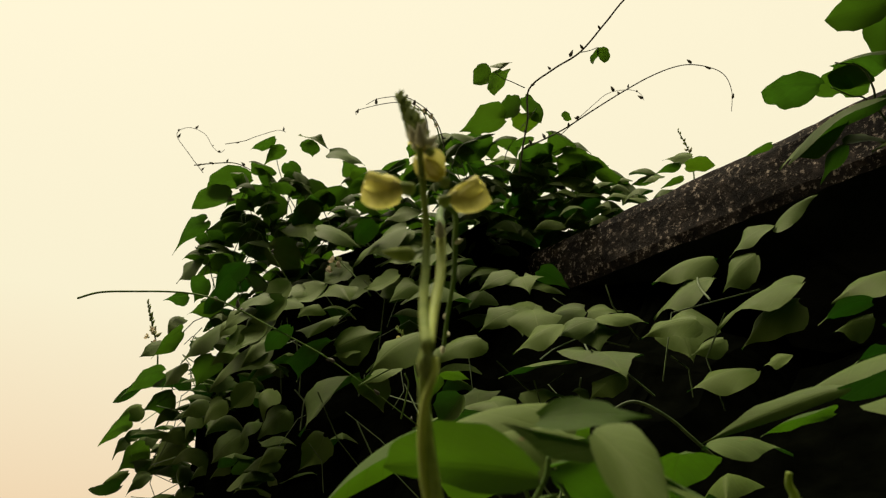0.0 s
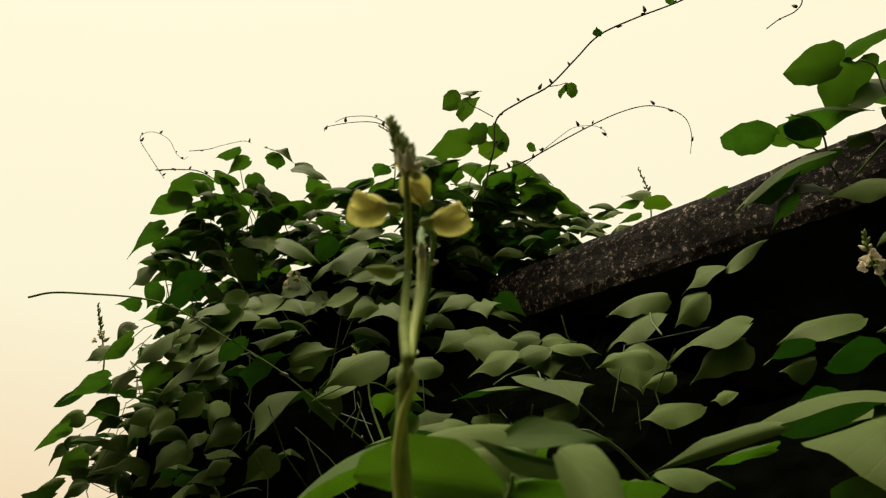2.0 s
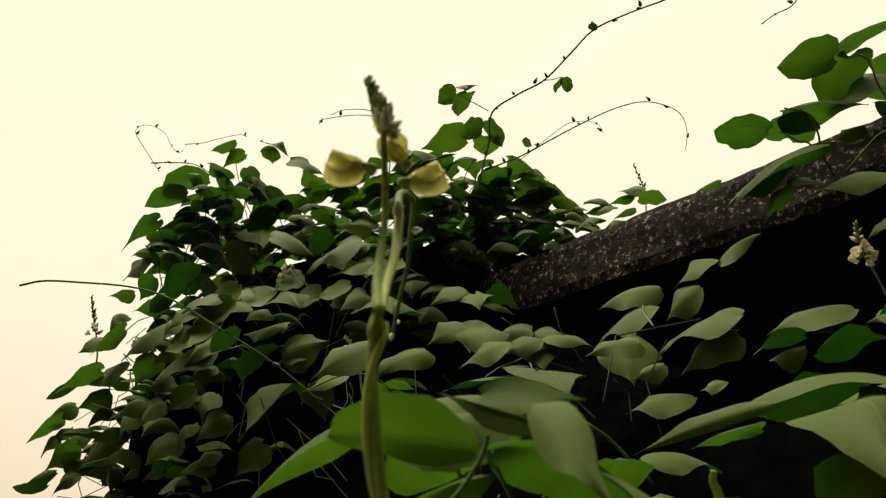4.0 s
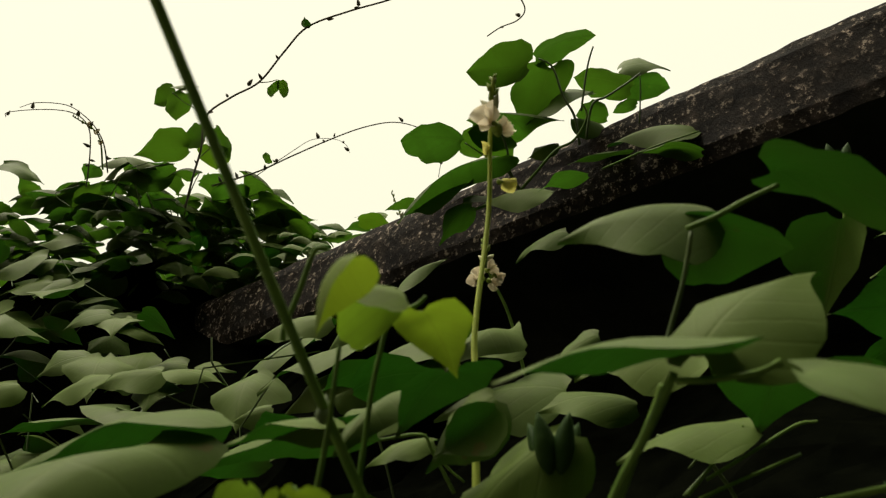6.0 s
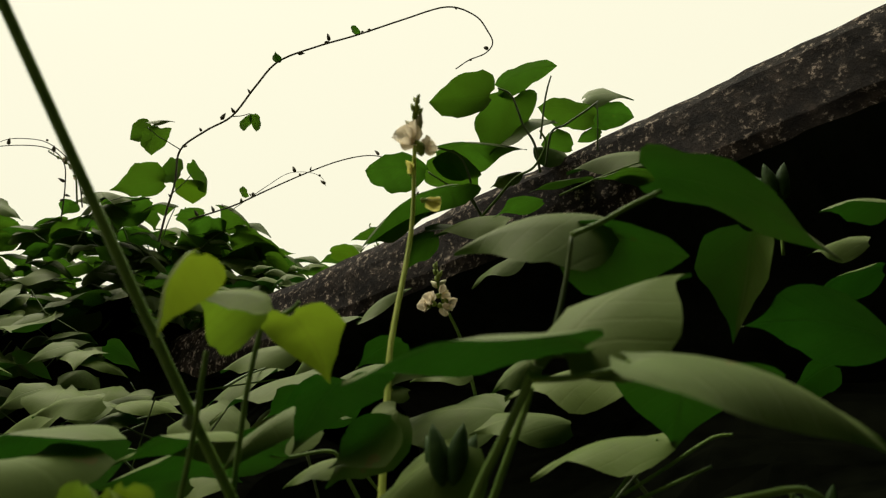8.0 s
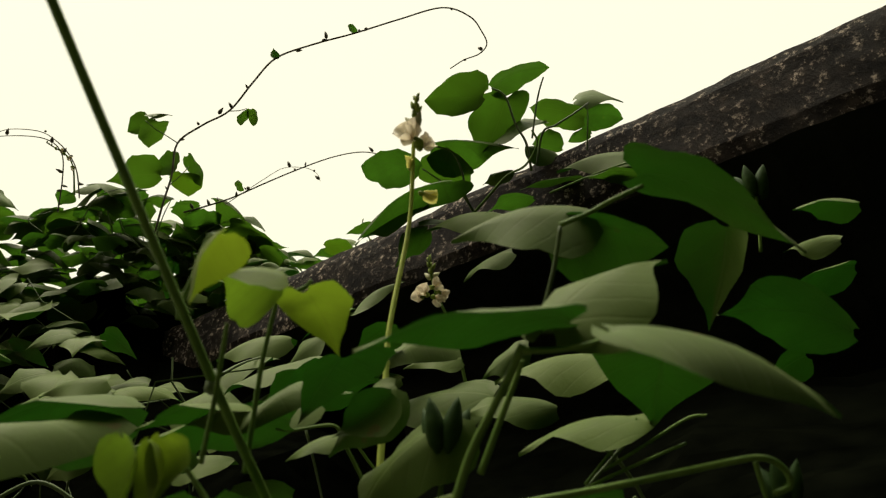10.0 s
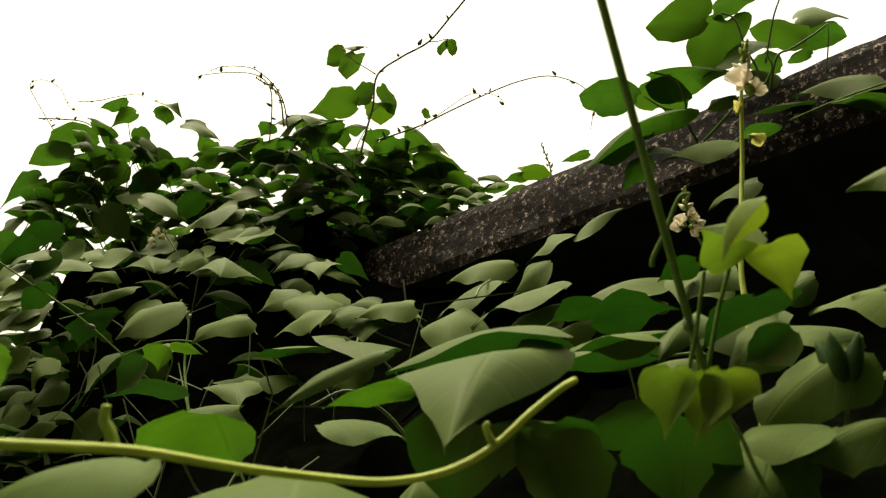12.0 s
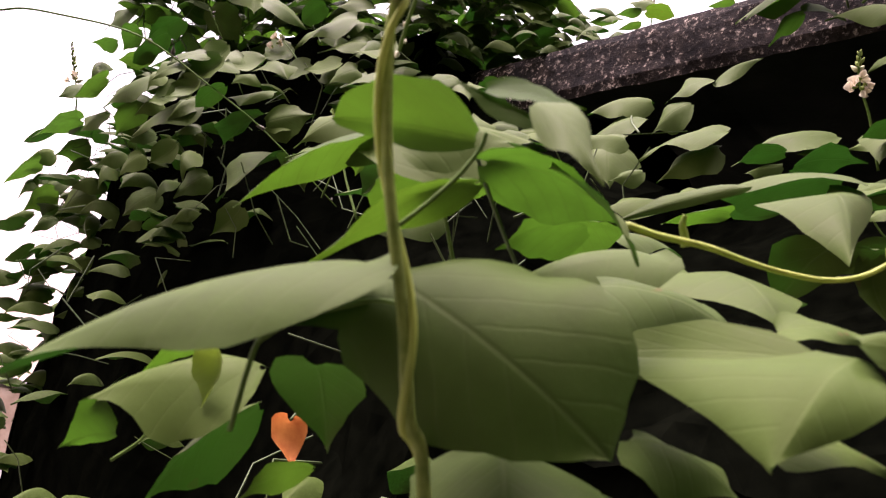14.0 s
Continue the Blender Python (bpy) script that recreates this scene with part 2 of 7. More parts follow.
def tube(name, pts, r0, r1, material, sides=7, step=6, knots=0.0):
    """A tapering stem through control points; knots swells it at the control points."""
    run = through_points(pts, step)
    verts, faces = [], []
    side = Vector((0.3, 0.9, 0.2))
    for i, p in enumerate(run):
        ahead = (run[min(i + 1, len(run) - 1)] - run[max(i - 1, 0)]).normalized()
        side = (side - ahead * side.dot(ahead)).normalized()
        up = ahead.cross(side)
        s = i / (len(run) - 1)
        r = r0 + (r1 - r0) * s
        if knots and i % step == 0 and 0 < i < len(run) - 1:
            r *= 1 + knots
        for k in range(sides):
            a = 2 * math.pi * k / sides
            verts.append(p + side * (r * math.cos(a)) + up * (r * math.sin(a)))
    for i in range(len(run) - 1):
        for k in range(sides):
            j = (k + 1) % sides
            faces.append((i * sides + k, i * sides + j, (i + 1) * sides + j, (i + 1) * sides + k))
    faces.append(tuple(range(sides - 1, -1, -1)))
    faces.append(tuple(range(len(verts) - sides, len(verts))))
    return mesh_of(name, verts, faces, material)


PROFILE_U = (0.0, 0.02, 0.06, 0.12, 0.20, 0.30, 0.40, 0.50, 0.60, 0.69, 0.77, 0.84, 0.90, 0.95, 1.0)
PROFILE_W = (0.25, 0.60, 0.84, 0.96, 1.0, 0.98, 0.89, 0.74, 0.55, 0.38, 0.24, 0.14, 0.08, 0.04, 0.0)
PROFILE_FULL = (0.25, 0.60, 0.82, 0.93, 0.99, 1.0, 0.98, 0.93, 0.85, 0.73, 0.59, 0.44, 0.29, 0.14, 0.0)
ACROSS = (-1.0, -0.85, -0.6, -0.3, 0.0, 0.3, 0.6, 0.85, 1.0)
WIDEST = 0.34


def leaf_points(tip, left, right, droop, wave, seed, shape=1.0, fold=None, beak=0.0):
    """Points of a blade from its base at the origin. tip: base to tip; left, right: base to the widest places of the margins."""
    rnd = random.Random(seed)
    tip, left, right = Vector(tip), Vector(left), Vector(right)
    side_l, side_r = left - tip * WIDEST, right - tip * WIDEST
    up = (right - left).cross(tip)
    up = up.normalized() if up.length > 1e-9 else Vector((0, 0, 1))
    size = min(tip.length, 1.3 * (right - left).length)
    skew = [1 + rnd.uniform(-0.08, 0.08), 1 + rnd.uniform(-0.08, 0.08)]
    ph, fq, lift = rnd.uniform(0, 6.28), rnd.uniform(5, 9), rnd.uniform(0.02, 0.13)
    lift = lift if fold is None else fold
    bulge = rnd.uniform(-0.06, 0.10)
    sway = rnd.uniform(-0.07, 0.07)
    cup = rnd.uniform(-0.3, 1.0)
    verts, uvs = [], []
    for u, w in zip(PROFILE_U, PROFILE_FULL if shape < 1.0 else PROFILE_W):
        if shape > 1.0:
            w = ((1 - u) / (1 - WIDEST)) ** shape if u > WIDEST else min(1.0, 0.15 + 0.85 * u / WIDEST)
        else:
            w += bulge * math.sin(math.pi * u) ** 2 * (1 if u > WIDEST else 0)
        back = 0.07 * (1 - min(1.0, u / 0.2))
        for v in ACROSS:
            s = side_l if v < 0 else side_r
            m = abs(v)
            edge = w * (1 + 0.05 * math.sin(u * 17 + ph * 3 + (1.7 if v < 0 else 0)) + 0.025 * math.sin(u * 41 + ph)) if m == 1.0 else w
            p = tip * (u - back * m * m) + s * (m * edge * skew[v > 0]) + (side_r - side_l) * (0.5 * sway * math.sin(math.pi * u))
            rise = wave * size * 0.05 * m ** 2 * math.sin(fq * u + ph + (2.0 if v < 0 else 0.0)) * (1 - u * 0.7)
            rise += lift * size * (1 - m) * w
            rise += droop * size * (u * (1 - u) * (1 - 0.5 * m) - 0.25 * cup * m ** 3 * w * (1 - u))
            rise -= beak * size * (max(0.0, u - 0.45) ** 2 + 0.35 * m ** 2 * w)
            verts.append(p + up * rise)
            uvs.append((0.5 + 0.5 * v * w, u))
    n = len(ACROSS)
    faces = [(i * n + k, i * n + k + 1, (i + 1) * n + k + 1, (i + 1) * n + k) for i in range(len(PROFILE_U) - 1) for k in range(n - 1)]
    return verts, faces, uvs


LEAVES = [0]


def leaf(vine, at, tip, left, right, droop=0.35, wave=1.3, material=None, label="", shape=1.0, fold=None, beak=0.0):
    """One leaflet of a vine, at its base, with vectors to its tip and to its widest margins."""
    LEAVES[0] += 1
    v, f, uv = leaf_points(tip, left, right, droop, wave, LEAVES[0], shape, fold, beak)
    return part("leaf", mesh_of("leaf", v, f, material or LEAF, True, uv), vine, at, label)


def box(name, size, material, bevel=0.0):
    bm = bmesh.new()
    bmesh.ops.create_cube(bm, size=1.0, matrix=Matrix.Diagonal((*size, 1)))
    if bevel:
        bmesh.ops.bevel(bm, geom=bm.edges[:], offset=bevel, segments=2, affect="EDGES")
    return bm_mesh(bm, name, material)


# ---- structure ----
def ground_sheet():
    n, verts, faces = 40, [], []
    for i in range(n + 1):
        for j in range(n + 1):
            x, y = (i / n * 2 - 1), (j / n * 2 - 1)
            x, y = math.copysign(abs(x) ** 3, x) * 900, math.copysign(abs(y) ** 3, y) * 900
            verts.append((x, y, 0.03 * noise.noise((x * 0.4, y * 0.4, 0.0))))
    for i in range(n):
        for j in range(n):
            faces.append((i * (n + 1) + j, (i + 1) * (n + 1) + j, (i + 1) * (n + 1) + j + 1, i * (n + 1) + j + 1))
    return new("ground", mesh_of("ground", verts, faces, EARTH))


tagged(ground_sheet(), "bare dry earth ground round the overgrown building", "ground", kind="structure")

# the roof slab: its front edge runs level, away to the left
ALONG = Vector((-0.6476, 0.76198, 0.0))
INWARD = Vector((0.76198, 0.6476, 0.0))
EDGE = Vector((1.0407 - 0.4, 0.5385, 0.0))


def slab_mesh():
    """A thin slab with a chipped, uneven front edge."""
    n, rows = 220, 7
    top, low = 2.150, 2.043
    verts, faces = [], []
    for i in range(n + 1):
        s = -3.2 + 4.25 * i / n
        for k in range(rows):
            z = low + (top + 0.012 * min(1.0, max(0.0, (0.3 - s) / 1.1)) - low) * k / (rows - 1)
            q = noise.noise((s * 9.0, z * 30.0, 1.0)) * 0.004 + noise.noise((s * 40.0, z * 60.0, 5.0)) * 0.0025
            dz = 0.0
            if k in (0, rows - 1):
                q += 0.006
                dz = noise.noise((s * 13.0, k, 3.0)) * 0.003 + noise.noise((s * 45.0, k, 8.0)) * 0.003
            verts.append(EDGE + ALONG * s + INWARD * q + Vector((0, 0, z + dz)))
        for z in (top, low):
            verts.append(EDGE + ALONG * s + INWARD * 2.6 + Vector((0, 0, z)))
    w = rows + 2
    for i in range(n):
        for k in range(rows - 1):
            faces.append((i * w + k, (i + 1) * w + k, (i + 1) * w + k + 1, i * w + k + 1))
        faces.append((i * w + rows - 1, (i + 1) * w + rows - 1, (i + 1) * w + rows, i * w + rows))
        faces.append((i * w + rows + 1, (i + 1) * w + rows + 1, (i + 1) * w, i * w))
        faces.append((i * w + rows, (i + 1) * w + rows, (i + 1) * w + rows + 1, i * w + rows + 1))
    for i in (0, n):
        ring = [i * w + k for k in range(rows + 2)]
        faces.append(tuple(ring if i else ring[::-1]))
    me = mesh_of("roof_slab", verts, faces, CONCRETE, False)
    me.materials.append(SHADE_PLASTER)
    # the underside gets the near-black colour as painted shade
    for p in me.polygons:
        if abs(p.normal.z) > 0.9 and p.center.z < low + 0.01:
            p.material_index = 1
    bm = bmesh.new()
    bm.from_mesh(me)
    bmesh.ops.recalc_face_normals(bm, faces=bm.faces)
    bm.to_mesh(me)
    bm.free()
    return me


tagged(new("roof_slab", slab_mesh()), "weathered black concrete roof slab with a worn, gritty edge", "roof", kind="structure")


def wall_between(name, a, b, thick, z0, z1, label):
    a, b = Vector((*a, 0)), Vector((*b, 0))
    d = b - a
    ob = new(name, box(name, (d.length, thick, z1 - z0), SHADE_PLASTER, 0.004))
    mid = (a + b) / 2
    ob.matrix_world = pose(mid.x, mid.y, (z0 + z1) / 2, 0, 0, math.degrees(math.atan2(d.y, d.x)))
    return tagged(ob, label, "wall", kind="structure")


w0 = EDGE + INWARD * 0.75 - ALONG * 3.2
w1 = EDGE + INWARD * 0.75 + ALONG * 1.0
wall_between("wall_front", (w0.x, w0.y), (w1.x, w1.y), 0.15, -0.1, 2.04, "plastered wall under the concrete slab, shade put into its near-black colour")
# unseen wall, added behind the camera to keep sky light off the leaves
wall_between("sky_block_wall", (-7.0, -2.4), (9.0, -2.4), 0.2, -0.1, 7.0, "unseen dark wall added behind the camera to block sky light")

# ---- plants ----
def spindle(name, length, width, material, bend=0.0, sides=8, rings=7, blunt=0.6):
    """A closed pod or bud along +z from its foot, bent towards +x."""
    verts, faces = [], []
    for i in range(rings + 1):
        u = i / rings
        r = width / 2 * math.sin(math.pi * min(1.0, u ** blunt * 0.97 + 0.03)) ** 0.8
        for k in range(sides):
            a = 2 * math.pi * k / sides
            verts.append((r * math.cos(a) + bend * length * u * u, r * math.sin(a), length * u))
    for i in range(rings):
        for k in range(sides):
            j = (k + 1) % sides
            faces.append((i * sides + k, i * sides + j, (i + 1) * sides + j, (i + 1) * sides + k))
    faces.append(tuple(range(sides - 1, -1, -1)))
    faces.append(tuple(range(rings * sides, (rings + 1) * sides)))
    return mesh_of(name, verts, faces, material)


def petal_shell(verts, faces, m, length, width, cup, curl, notch=0.0):
    """Adds one curved petal, base at the origin of m, running along +z."""
    n, w = 7, 7
    start = len(verts)
    for i in range(n):
        u = i / (n - 1)
        half = width / 2 * (math.sin(math.pi * (0.12 + 0.76 * u)) ** 0.7)
        for k in range(w):
            v = k / (w - 1) * 2 - 1
            z = length * u * (1 - 0.12 * v * v * u) - (notch * length * (1 - abs(v)) ** 2 if i == n - 1 else 0)
            y = cup * width * v * v - curl * length * u * u
            verts.append(m @ Vector((half * v, y, z)))
    for i in range(n - 1):
        for k in range(w - 1):
            a = start + i * w + k
            faces.append((a, a + 1, a + w + 1, a + w))


def flower_mesh(size, material):
    """A bean flower: broad reflexed standard, two wings and a hooked keel."""
    verts, faces = [], []
    petal_shell(verts, faces, pose(0, 0, 0, -25, 0, 0), size * 0.85, size * 1.15, -0.22, -0.35, 0.1)
    petal_shell(verts, faces, pose(0.12 * size, 0.1 * size, 0, 38, 22, 20), size * 0.75, size * 0.55, 0.3, -0.1)
    petal_shell(verts, faces, pose(-0.12 * size, 0.1 * size, 0, 38, -22, -20), size * 0.75, size * 0.55, 0.3, -0.1)
    petal_shell(verts, faces, pose(0, 0.14 * size, 0, 62, 0, 0), size * 0.6, size * 0.3, 0.7, -0.5)
    return mesh_of("flower", verts, faces, material)


def hooded_flower_mesh(size, material):
    """A fading bean flower: a rounded hood half closed over a blunt keel."""
    verts, faces = [], []
    petal_shell(verts, faces, pose(0, -0.05 * size, 0, -12, 0, 0), size * 1.05, size * 1.1, 0.42, -0.42, 0.05)
    petal_shell(verts, faces, pose(0.06 * size, 0.16 * size, 0, 24, 14, 60), size * 0.9, size * 0.6, 0.4, -0.35)
    petal_shell(verts, faces, pose(-0.06 * size, 0.16 * size, 0, 24, -14, -60), size * 0.9, size * 0.6, 0.4, -0.35)
    petal_shell(verts, faces, pose(0, 0.22 * size, 0, 34, 0, 180), size * 0.75, size * 0.5, 0.5, 0.3)
    return mesh_of("flower", verts, faces, material)


FLOWER = flower_mesh(0.013, PETAL)
FLOWER_YELLOW = hooded_flower_mesh(0.013, PETAL_YELLOW)
BUD_SMALL = spindle("bud", 0.008, 0.0042, BUD, 0.15)
BUD_TINY = spindle("bud", 0.011, 0.0055, TENDRIL, 0.3, 6, 5)
BUD_PALE = spindle("bud", 0.010, 0.0052, BUD_LIGHT, 0.25)
CALYX = spindle("calyx", 0.006, 0.005, BUD, 0.1)


def piece(name, me, parent, at, turn=(0, 0, 0), scale=1.0, label=""):
    ob = part(name, me, parent, at, label)
    ob.rotation_euler = [radians(a) for a in turn]
    ob.scale = (scale,) * 3
    return ob


def raceme(label, pts, r0, r1, flowers, buds, group="flower racemes", stalk=None):
    """An upright flower stalk. flowers: (place, turn, scale, mesh); buds: how many crowd the top, and over which length."""
    base = Vector(pts[0])
    ob = thing("flower_raceme", label, "flower", base, group)
    local = [Vector(p) - base for p in pts]
    part("stalk", tube("stalk", local, r0, r1, stalk or STEM), ob)
    for at, turn, scale, me in flowers:
        fl = piece("flower", me, ob, Vector(at) - base, turn, scale)
        piece("calyx", CALYX, fl, (0, 0.0, -0.004))
    count, run, size = buds
    rnd = random.Random(len(pts) * 7 + count)
    top, down = local[-1], (local[-2] - local[-1]).normalized()
    for i in range(count):
        u = i / max(1, count - 1)
        a = i * 2.4 + rnd.uniform(-0.3, 0.3)
        out = Vector((math.cos(a), math.sin(a), 0)) * (0.002 + 0.003 * u) * size
        tilt = 8 + 18 * u
        b = piece("bud", BUD_SMALL if u < 0.8 else BUD_PALE, ob, top + down * run * u + out * 0.4,
                  (0, 0, 0), size * (0.7 + 0.5 * u) * rnd.uniform(0.85, 1.15))
        b.rotation_euler = (0, radians(tilt), a)
    return ob


vine_top = thing("bean_vine", "dense dark green bean vine heaped over the end of the slab", "vine", (0, 0, 0), "bean vines")
vine_bank = thing("bean_vine", "bean vine with grey-green leaves sloping down in front of the slab", "vine", (0, 0, 0), "bean vines")
vine_slab = thing("bean_vine", "bean vine with backlit leaves climbing over the concrete slab edge", "vine", (0, 0, 0), "bean vines")
vine_near = thing("bean_vine", "bean vine with large broad leaves on long green petioles", "vine", (0, 0, 0), "bean vines")
vine_post = thing("bean_vine", "bean vine with broad drooping leaves round a twisted green stem", "vine", (0, 0, 0), "bean vines")
vine_young = thing("bean_vine", "young bean shoot with folded yellow-green leaves", "vine", (0, 0, 0), "bean vines")
vine_creeper = thing("bean_vine", "pale green creeping vine stem with curled buds above the leaves", "vine", (0, 0, 0), "bean vines")
vine_pole = thing("bean_vine", "straight dark green vine stem leaning up into the sky", "vine", (0, 0, 0), "bean vines")

part("stem", tube("stem", [(0.455, 0.2, 1.50), (0.418, 0.145, 1.55), (0.376, 0.088, 1.60), (0.336, 0.03, 1.65), (0.297, -0.027, 1.70), (0.258, -0.085, 1.75),
                           (0.2, -0.17, 1.825), (0.15, -0.24, 1.89), (0.10, -0.31, 1.95)], 0.0019, 0.0013, STEM), vine_pole)
part("node", spindle("node", 0.010, 0.005, STEM_DARK), vine_pole, (0.372, 0.083, 1.60))

# twisted main stem, from the ground up, with a second strand winding round it
POST = [(0.16, 0.12, 0.0), (0.14, 0.07, 0.5), (0.11, 0.0, 1.0), (0.095, -0.035, 1.3), (0.078, -0.038, 1.398), (0.069, -0.048, 1.417), (0.061, -0.059, 1.445), (0.048, -0.067, 1.485), (0.041, -0.077, 1.519), (0.0405, -0.083, 1.534)]
part("stem", tube("stem", POST, 0.0030, 0.0015, BUD), vine_post)


def winder(pts, turns, r, around, z0, z1):
    run = [p for p in through_points(pts, 16) if z0 <= p.z <= z1]
    out = []
    for i, p in enumerate(run):
        a = turns * 2 * math.pi * i / (len(run) - 1)
        out.append(p + Vector((math.cos(a), math.sin(a), 0)) * around)
    return tube("strand", out, r, r * 0.8, STEM_PALE, 6, 2)


part("node", spindle("node", 0.012, 0.0046, BUD), vine_post, (0.0405, -0.0815, 1.528))
part("strand", winder(POST, 2.1, 0.0015, 0.0028, 1.36, 1.56), vine_post)

raceme("upright bean raceme with fading yellow flowers and green buds", [(0.0412, -0.0863, 1.5349), (0.0385, -0.0717, 1.5521), (0.0378, -0.0629, 1.5676), (0.0374, -0.0599, 1.5831), (0.0348, -0.0650, 1.6055), (0.0327, -0.0680, 1.6162), (0.0263, -0.0699, 1.6303)], 0.0017, 0.0009,
       [((0.0292, -0.0617, 1.5997), (20, -82, 10), 1.02, FLOWER_YELLOW),
        ((0.0437, -0.0601, 1.5967), (20, 70, -20), 0.94, FLOWER_YELLOW),
        ((0.0425, -0.0645, 1.6006), (30, 35, 160), 0.80, FLOWER_YELLOW),
        ((0.0379, -0.0677, 1.6108), (-10, 28, 60), 0.66, FLOWER_YELLOW)], (38, 0.022, 0.68), stalk=BUD)
arching = raceme("pale bean raceme stalk arching over to a hanging tip", [(0.0413, -0.0845, 1.5359), (0.0413, -0.0703, 1.5517), (0.0424, -0.0594, 1.5695), (0.0419, -0.0550, 1.5867)], 0.0017, 0.0016, [], (3, 0.004, 0.6), stalk=STEM_PALE)
# the tip's backlit silhouette is put into its darker stem colour
part("tip", tube("tip", [(0.0007, 0.0296, 0.0508), (-0.0000, 0.0322, 0.0557), (-0.0008, 0.0396, 0.0631), (-0.0002, 0.0489, 0.0711), (0.0010, 0.0592, 0.0771), (0.0038, 0.0677, 0.0780), (0.0034, 0.0818, 0.0729), (0.0031, 0.0935, 0.0640), (0.0005, 0.1100, 0.0547), (-0.0017, 0.1253, 0.0435)], 0.0016, 0.0009, STEM), arching)
for at, turn in (((-0.0017, 0.1253, 0.0435), (150, 20, 0)), ((-0.0007, 0.1253, 0.0495), (120, 60, 40)), ((0.0034, 0.0818, 0.0729), (60, 70, 10)), ((-0.0017, 0.1253, 0.0575), (110, -60, 0))):
    piece("bud", BUD_PALE, arching, at, turn, 0.5)
pod = thing("bean_pod", "small drooping green bean pod on the raceme", "bean pod", (0.0342, -0.0613, 1.5753))
part("pod", spindle("pod", 0.011, 0.0052, BUD, 0.25), pod).rotation_euler = (radians(20), radians(-112), 0)
part("stalk", tube("stalk", [(0, 0, 0), (0.002, 0.0005, 0.0012), (0.0045, 0.001, 0.001)], 0.0006, 0.0006, STEM), pod)
raceme("tall bean raceme with a cream flower and dark buds", [(0.444, 0.174, 1.58), (0.443, 0.180, 1.66), (0.443, 0.182, 1.694), (0.449, 0.182, 1.762), (0.446, 0.168, 1.808), (0.443, 0.15, 1.832)], 0.0018, 0.0011,
       [((0.446, 0.160, 1.806), (20, -70, 20), 1.35, FLOWER), ((0.450, 0.162, 1.804), (10, 60, -30), 0.9, FLOWER), ((0.455, 0.178, 1.782), (30, 80, 10), 0.7, FLOWER_YELLOW), ((0.446, 0.175, 1.797), (20, -60, 90), 0.5, FLOWER_YELLOW)], (12, 0.022, 0.8), stalk=STEM_PALE)
raceme("bean raceme with a cluster of white flowers in the slab's shade", [(0.545, 0.435, 1.78), (0.528, 0.428, 1.835), (0.508, 0.418, 1.868), (0.498, 0.404, 1.893)], 0.0016, 0.0010,
       [((0.505, 0.412, 1.868), (20, 60, 0), 1.0, FLOWER), ((0.499, 0.410, 1.858), (30, -70, 20), 1.0, FLOWER), ((0.506, 0.408, 1.854), (30, 100, 60), 0.95, FLOWER), ((0.512, 0.412, 1.862), (0, 110, 0), 0.9, FLOWER), ((0.494, 0.408, 1.852), (40, -100, 0), 0.85, FLOWER)], (10, 0.02, 0.9))
raceme("small green bean raceme among the leaves", [(0.005, 0.752, 1.70), (-0.03, 0.79, 1.78), (-0.045, 0.805, 1.845), (-0.072, 0.828, 1.88)], 0.0020, 0.0012, [((-0.062, 0.82, 1.862), (40, -90, 0), 0.5, FLOWER_YELLOW)], (12, 0.04, 0.9))
raceme("pale bean raceme standing against the sky", [(-0.68, 1.41, 1.96), (-0.686, 1.40, 2.02), (-0.70, 1.37, 2.08), (-0.71, 1.344, 2.125)], 0.0022, 0.0012,
       [((-0.695, 1.36, 2.06), (20, 70, 0), 0.9, FLOWER), ((-0.70, 1.365, 2.045), (20, -70, 0), 0.9, FLOWER), ((-0.69, 1.37, 2.035), (20, 90, 40), 0.9, FLOWER)], (22, 0.085, 1.3))
raceme("thin bean raceme on top of the slab edge", [(0.50, 1.12, 2.30), (0.498, 1.118, 2.389), (0.471, 1.096, 2.44)], 0.0018, 0.0010, [], (12, 0.06, 1.0))
raceme("bean raceme with small white flowers among dark leaves", [(-0.15, 1.06, 2.03), (-0.188, 1.084, 2.081), (-0.235, 1.117, 2.135)], 0.0018, 0.0012,
       [((-0.238, 1.11, 2.125), (20, -60, 0), 1.1, FLOWER), ((-0.232, 1.11, 2.115), (20, 60, 30), 1.0, FLOWER), ((-0.242, 1.11, 2.105), (40, -100, 30), 1.0, FLOWER)], (8, 0.02, 1.0))
raceme("drooping bean raceme with pale flowers against the sky", [(-0.02, 0.95, 2.29), (-0.04, 0.933, 2.347), (-0.085, 0.923, 2.37)], 0.0016, 0.0010,
       [((-0.06, 0.925, 2.36), (20, 90, 30), 0.7, FLOWER), ((-0.045, 0.928, 2.35), (20, 100, 60), 0.7, FLOWER), ((-0.035, 0.935, 2.335), (20, 100, 60), 0.7, FLOWER)], (10, 0.05, 0.9))


def furled_bud(at, tall, wide, label, material):
    """A closed cluster of furled leaflets on a short stalk."""
    ob = thing("leaf_bud", label, "leaf bud", at, "furled leaf buds")
    part("stalk", tube("stalk", [(0.0, 0.01, -tall * 1.6), (0, 0.004, -tall * 0.7), (0, 0, 0.002)], 0.0013, 0.0011, STEM), ob)
    for i in range(5):
        a = i * 1.257
        blade = piece("leaflet", spindle("leaflet", tall, wide * 0.5, material, 0.18, 6, 7, 0.8), ob, (math.cos(a) * wide * 0.2, math.sin(a) * wide * 0.2, 0), (0, 6, 0))
        blade.rotation_euler = (0, radians(7), a)
    return ob


furled_bud((0.712, 0.218, 1.862), 0.026, 0.022, "furled green leaf bud in front of the dark slab", LEAF_BUD)
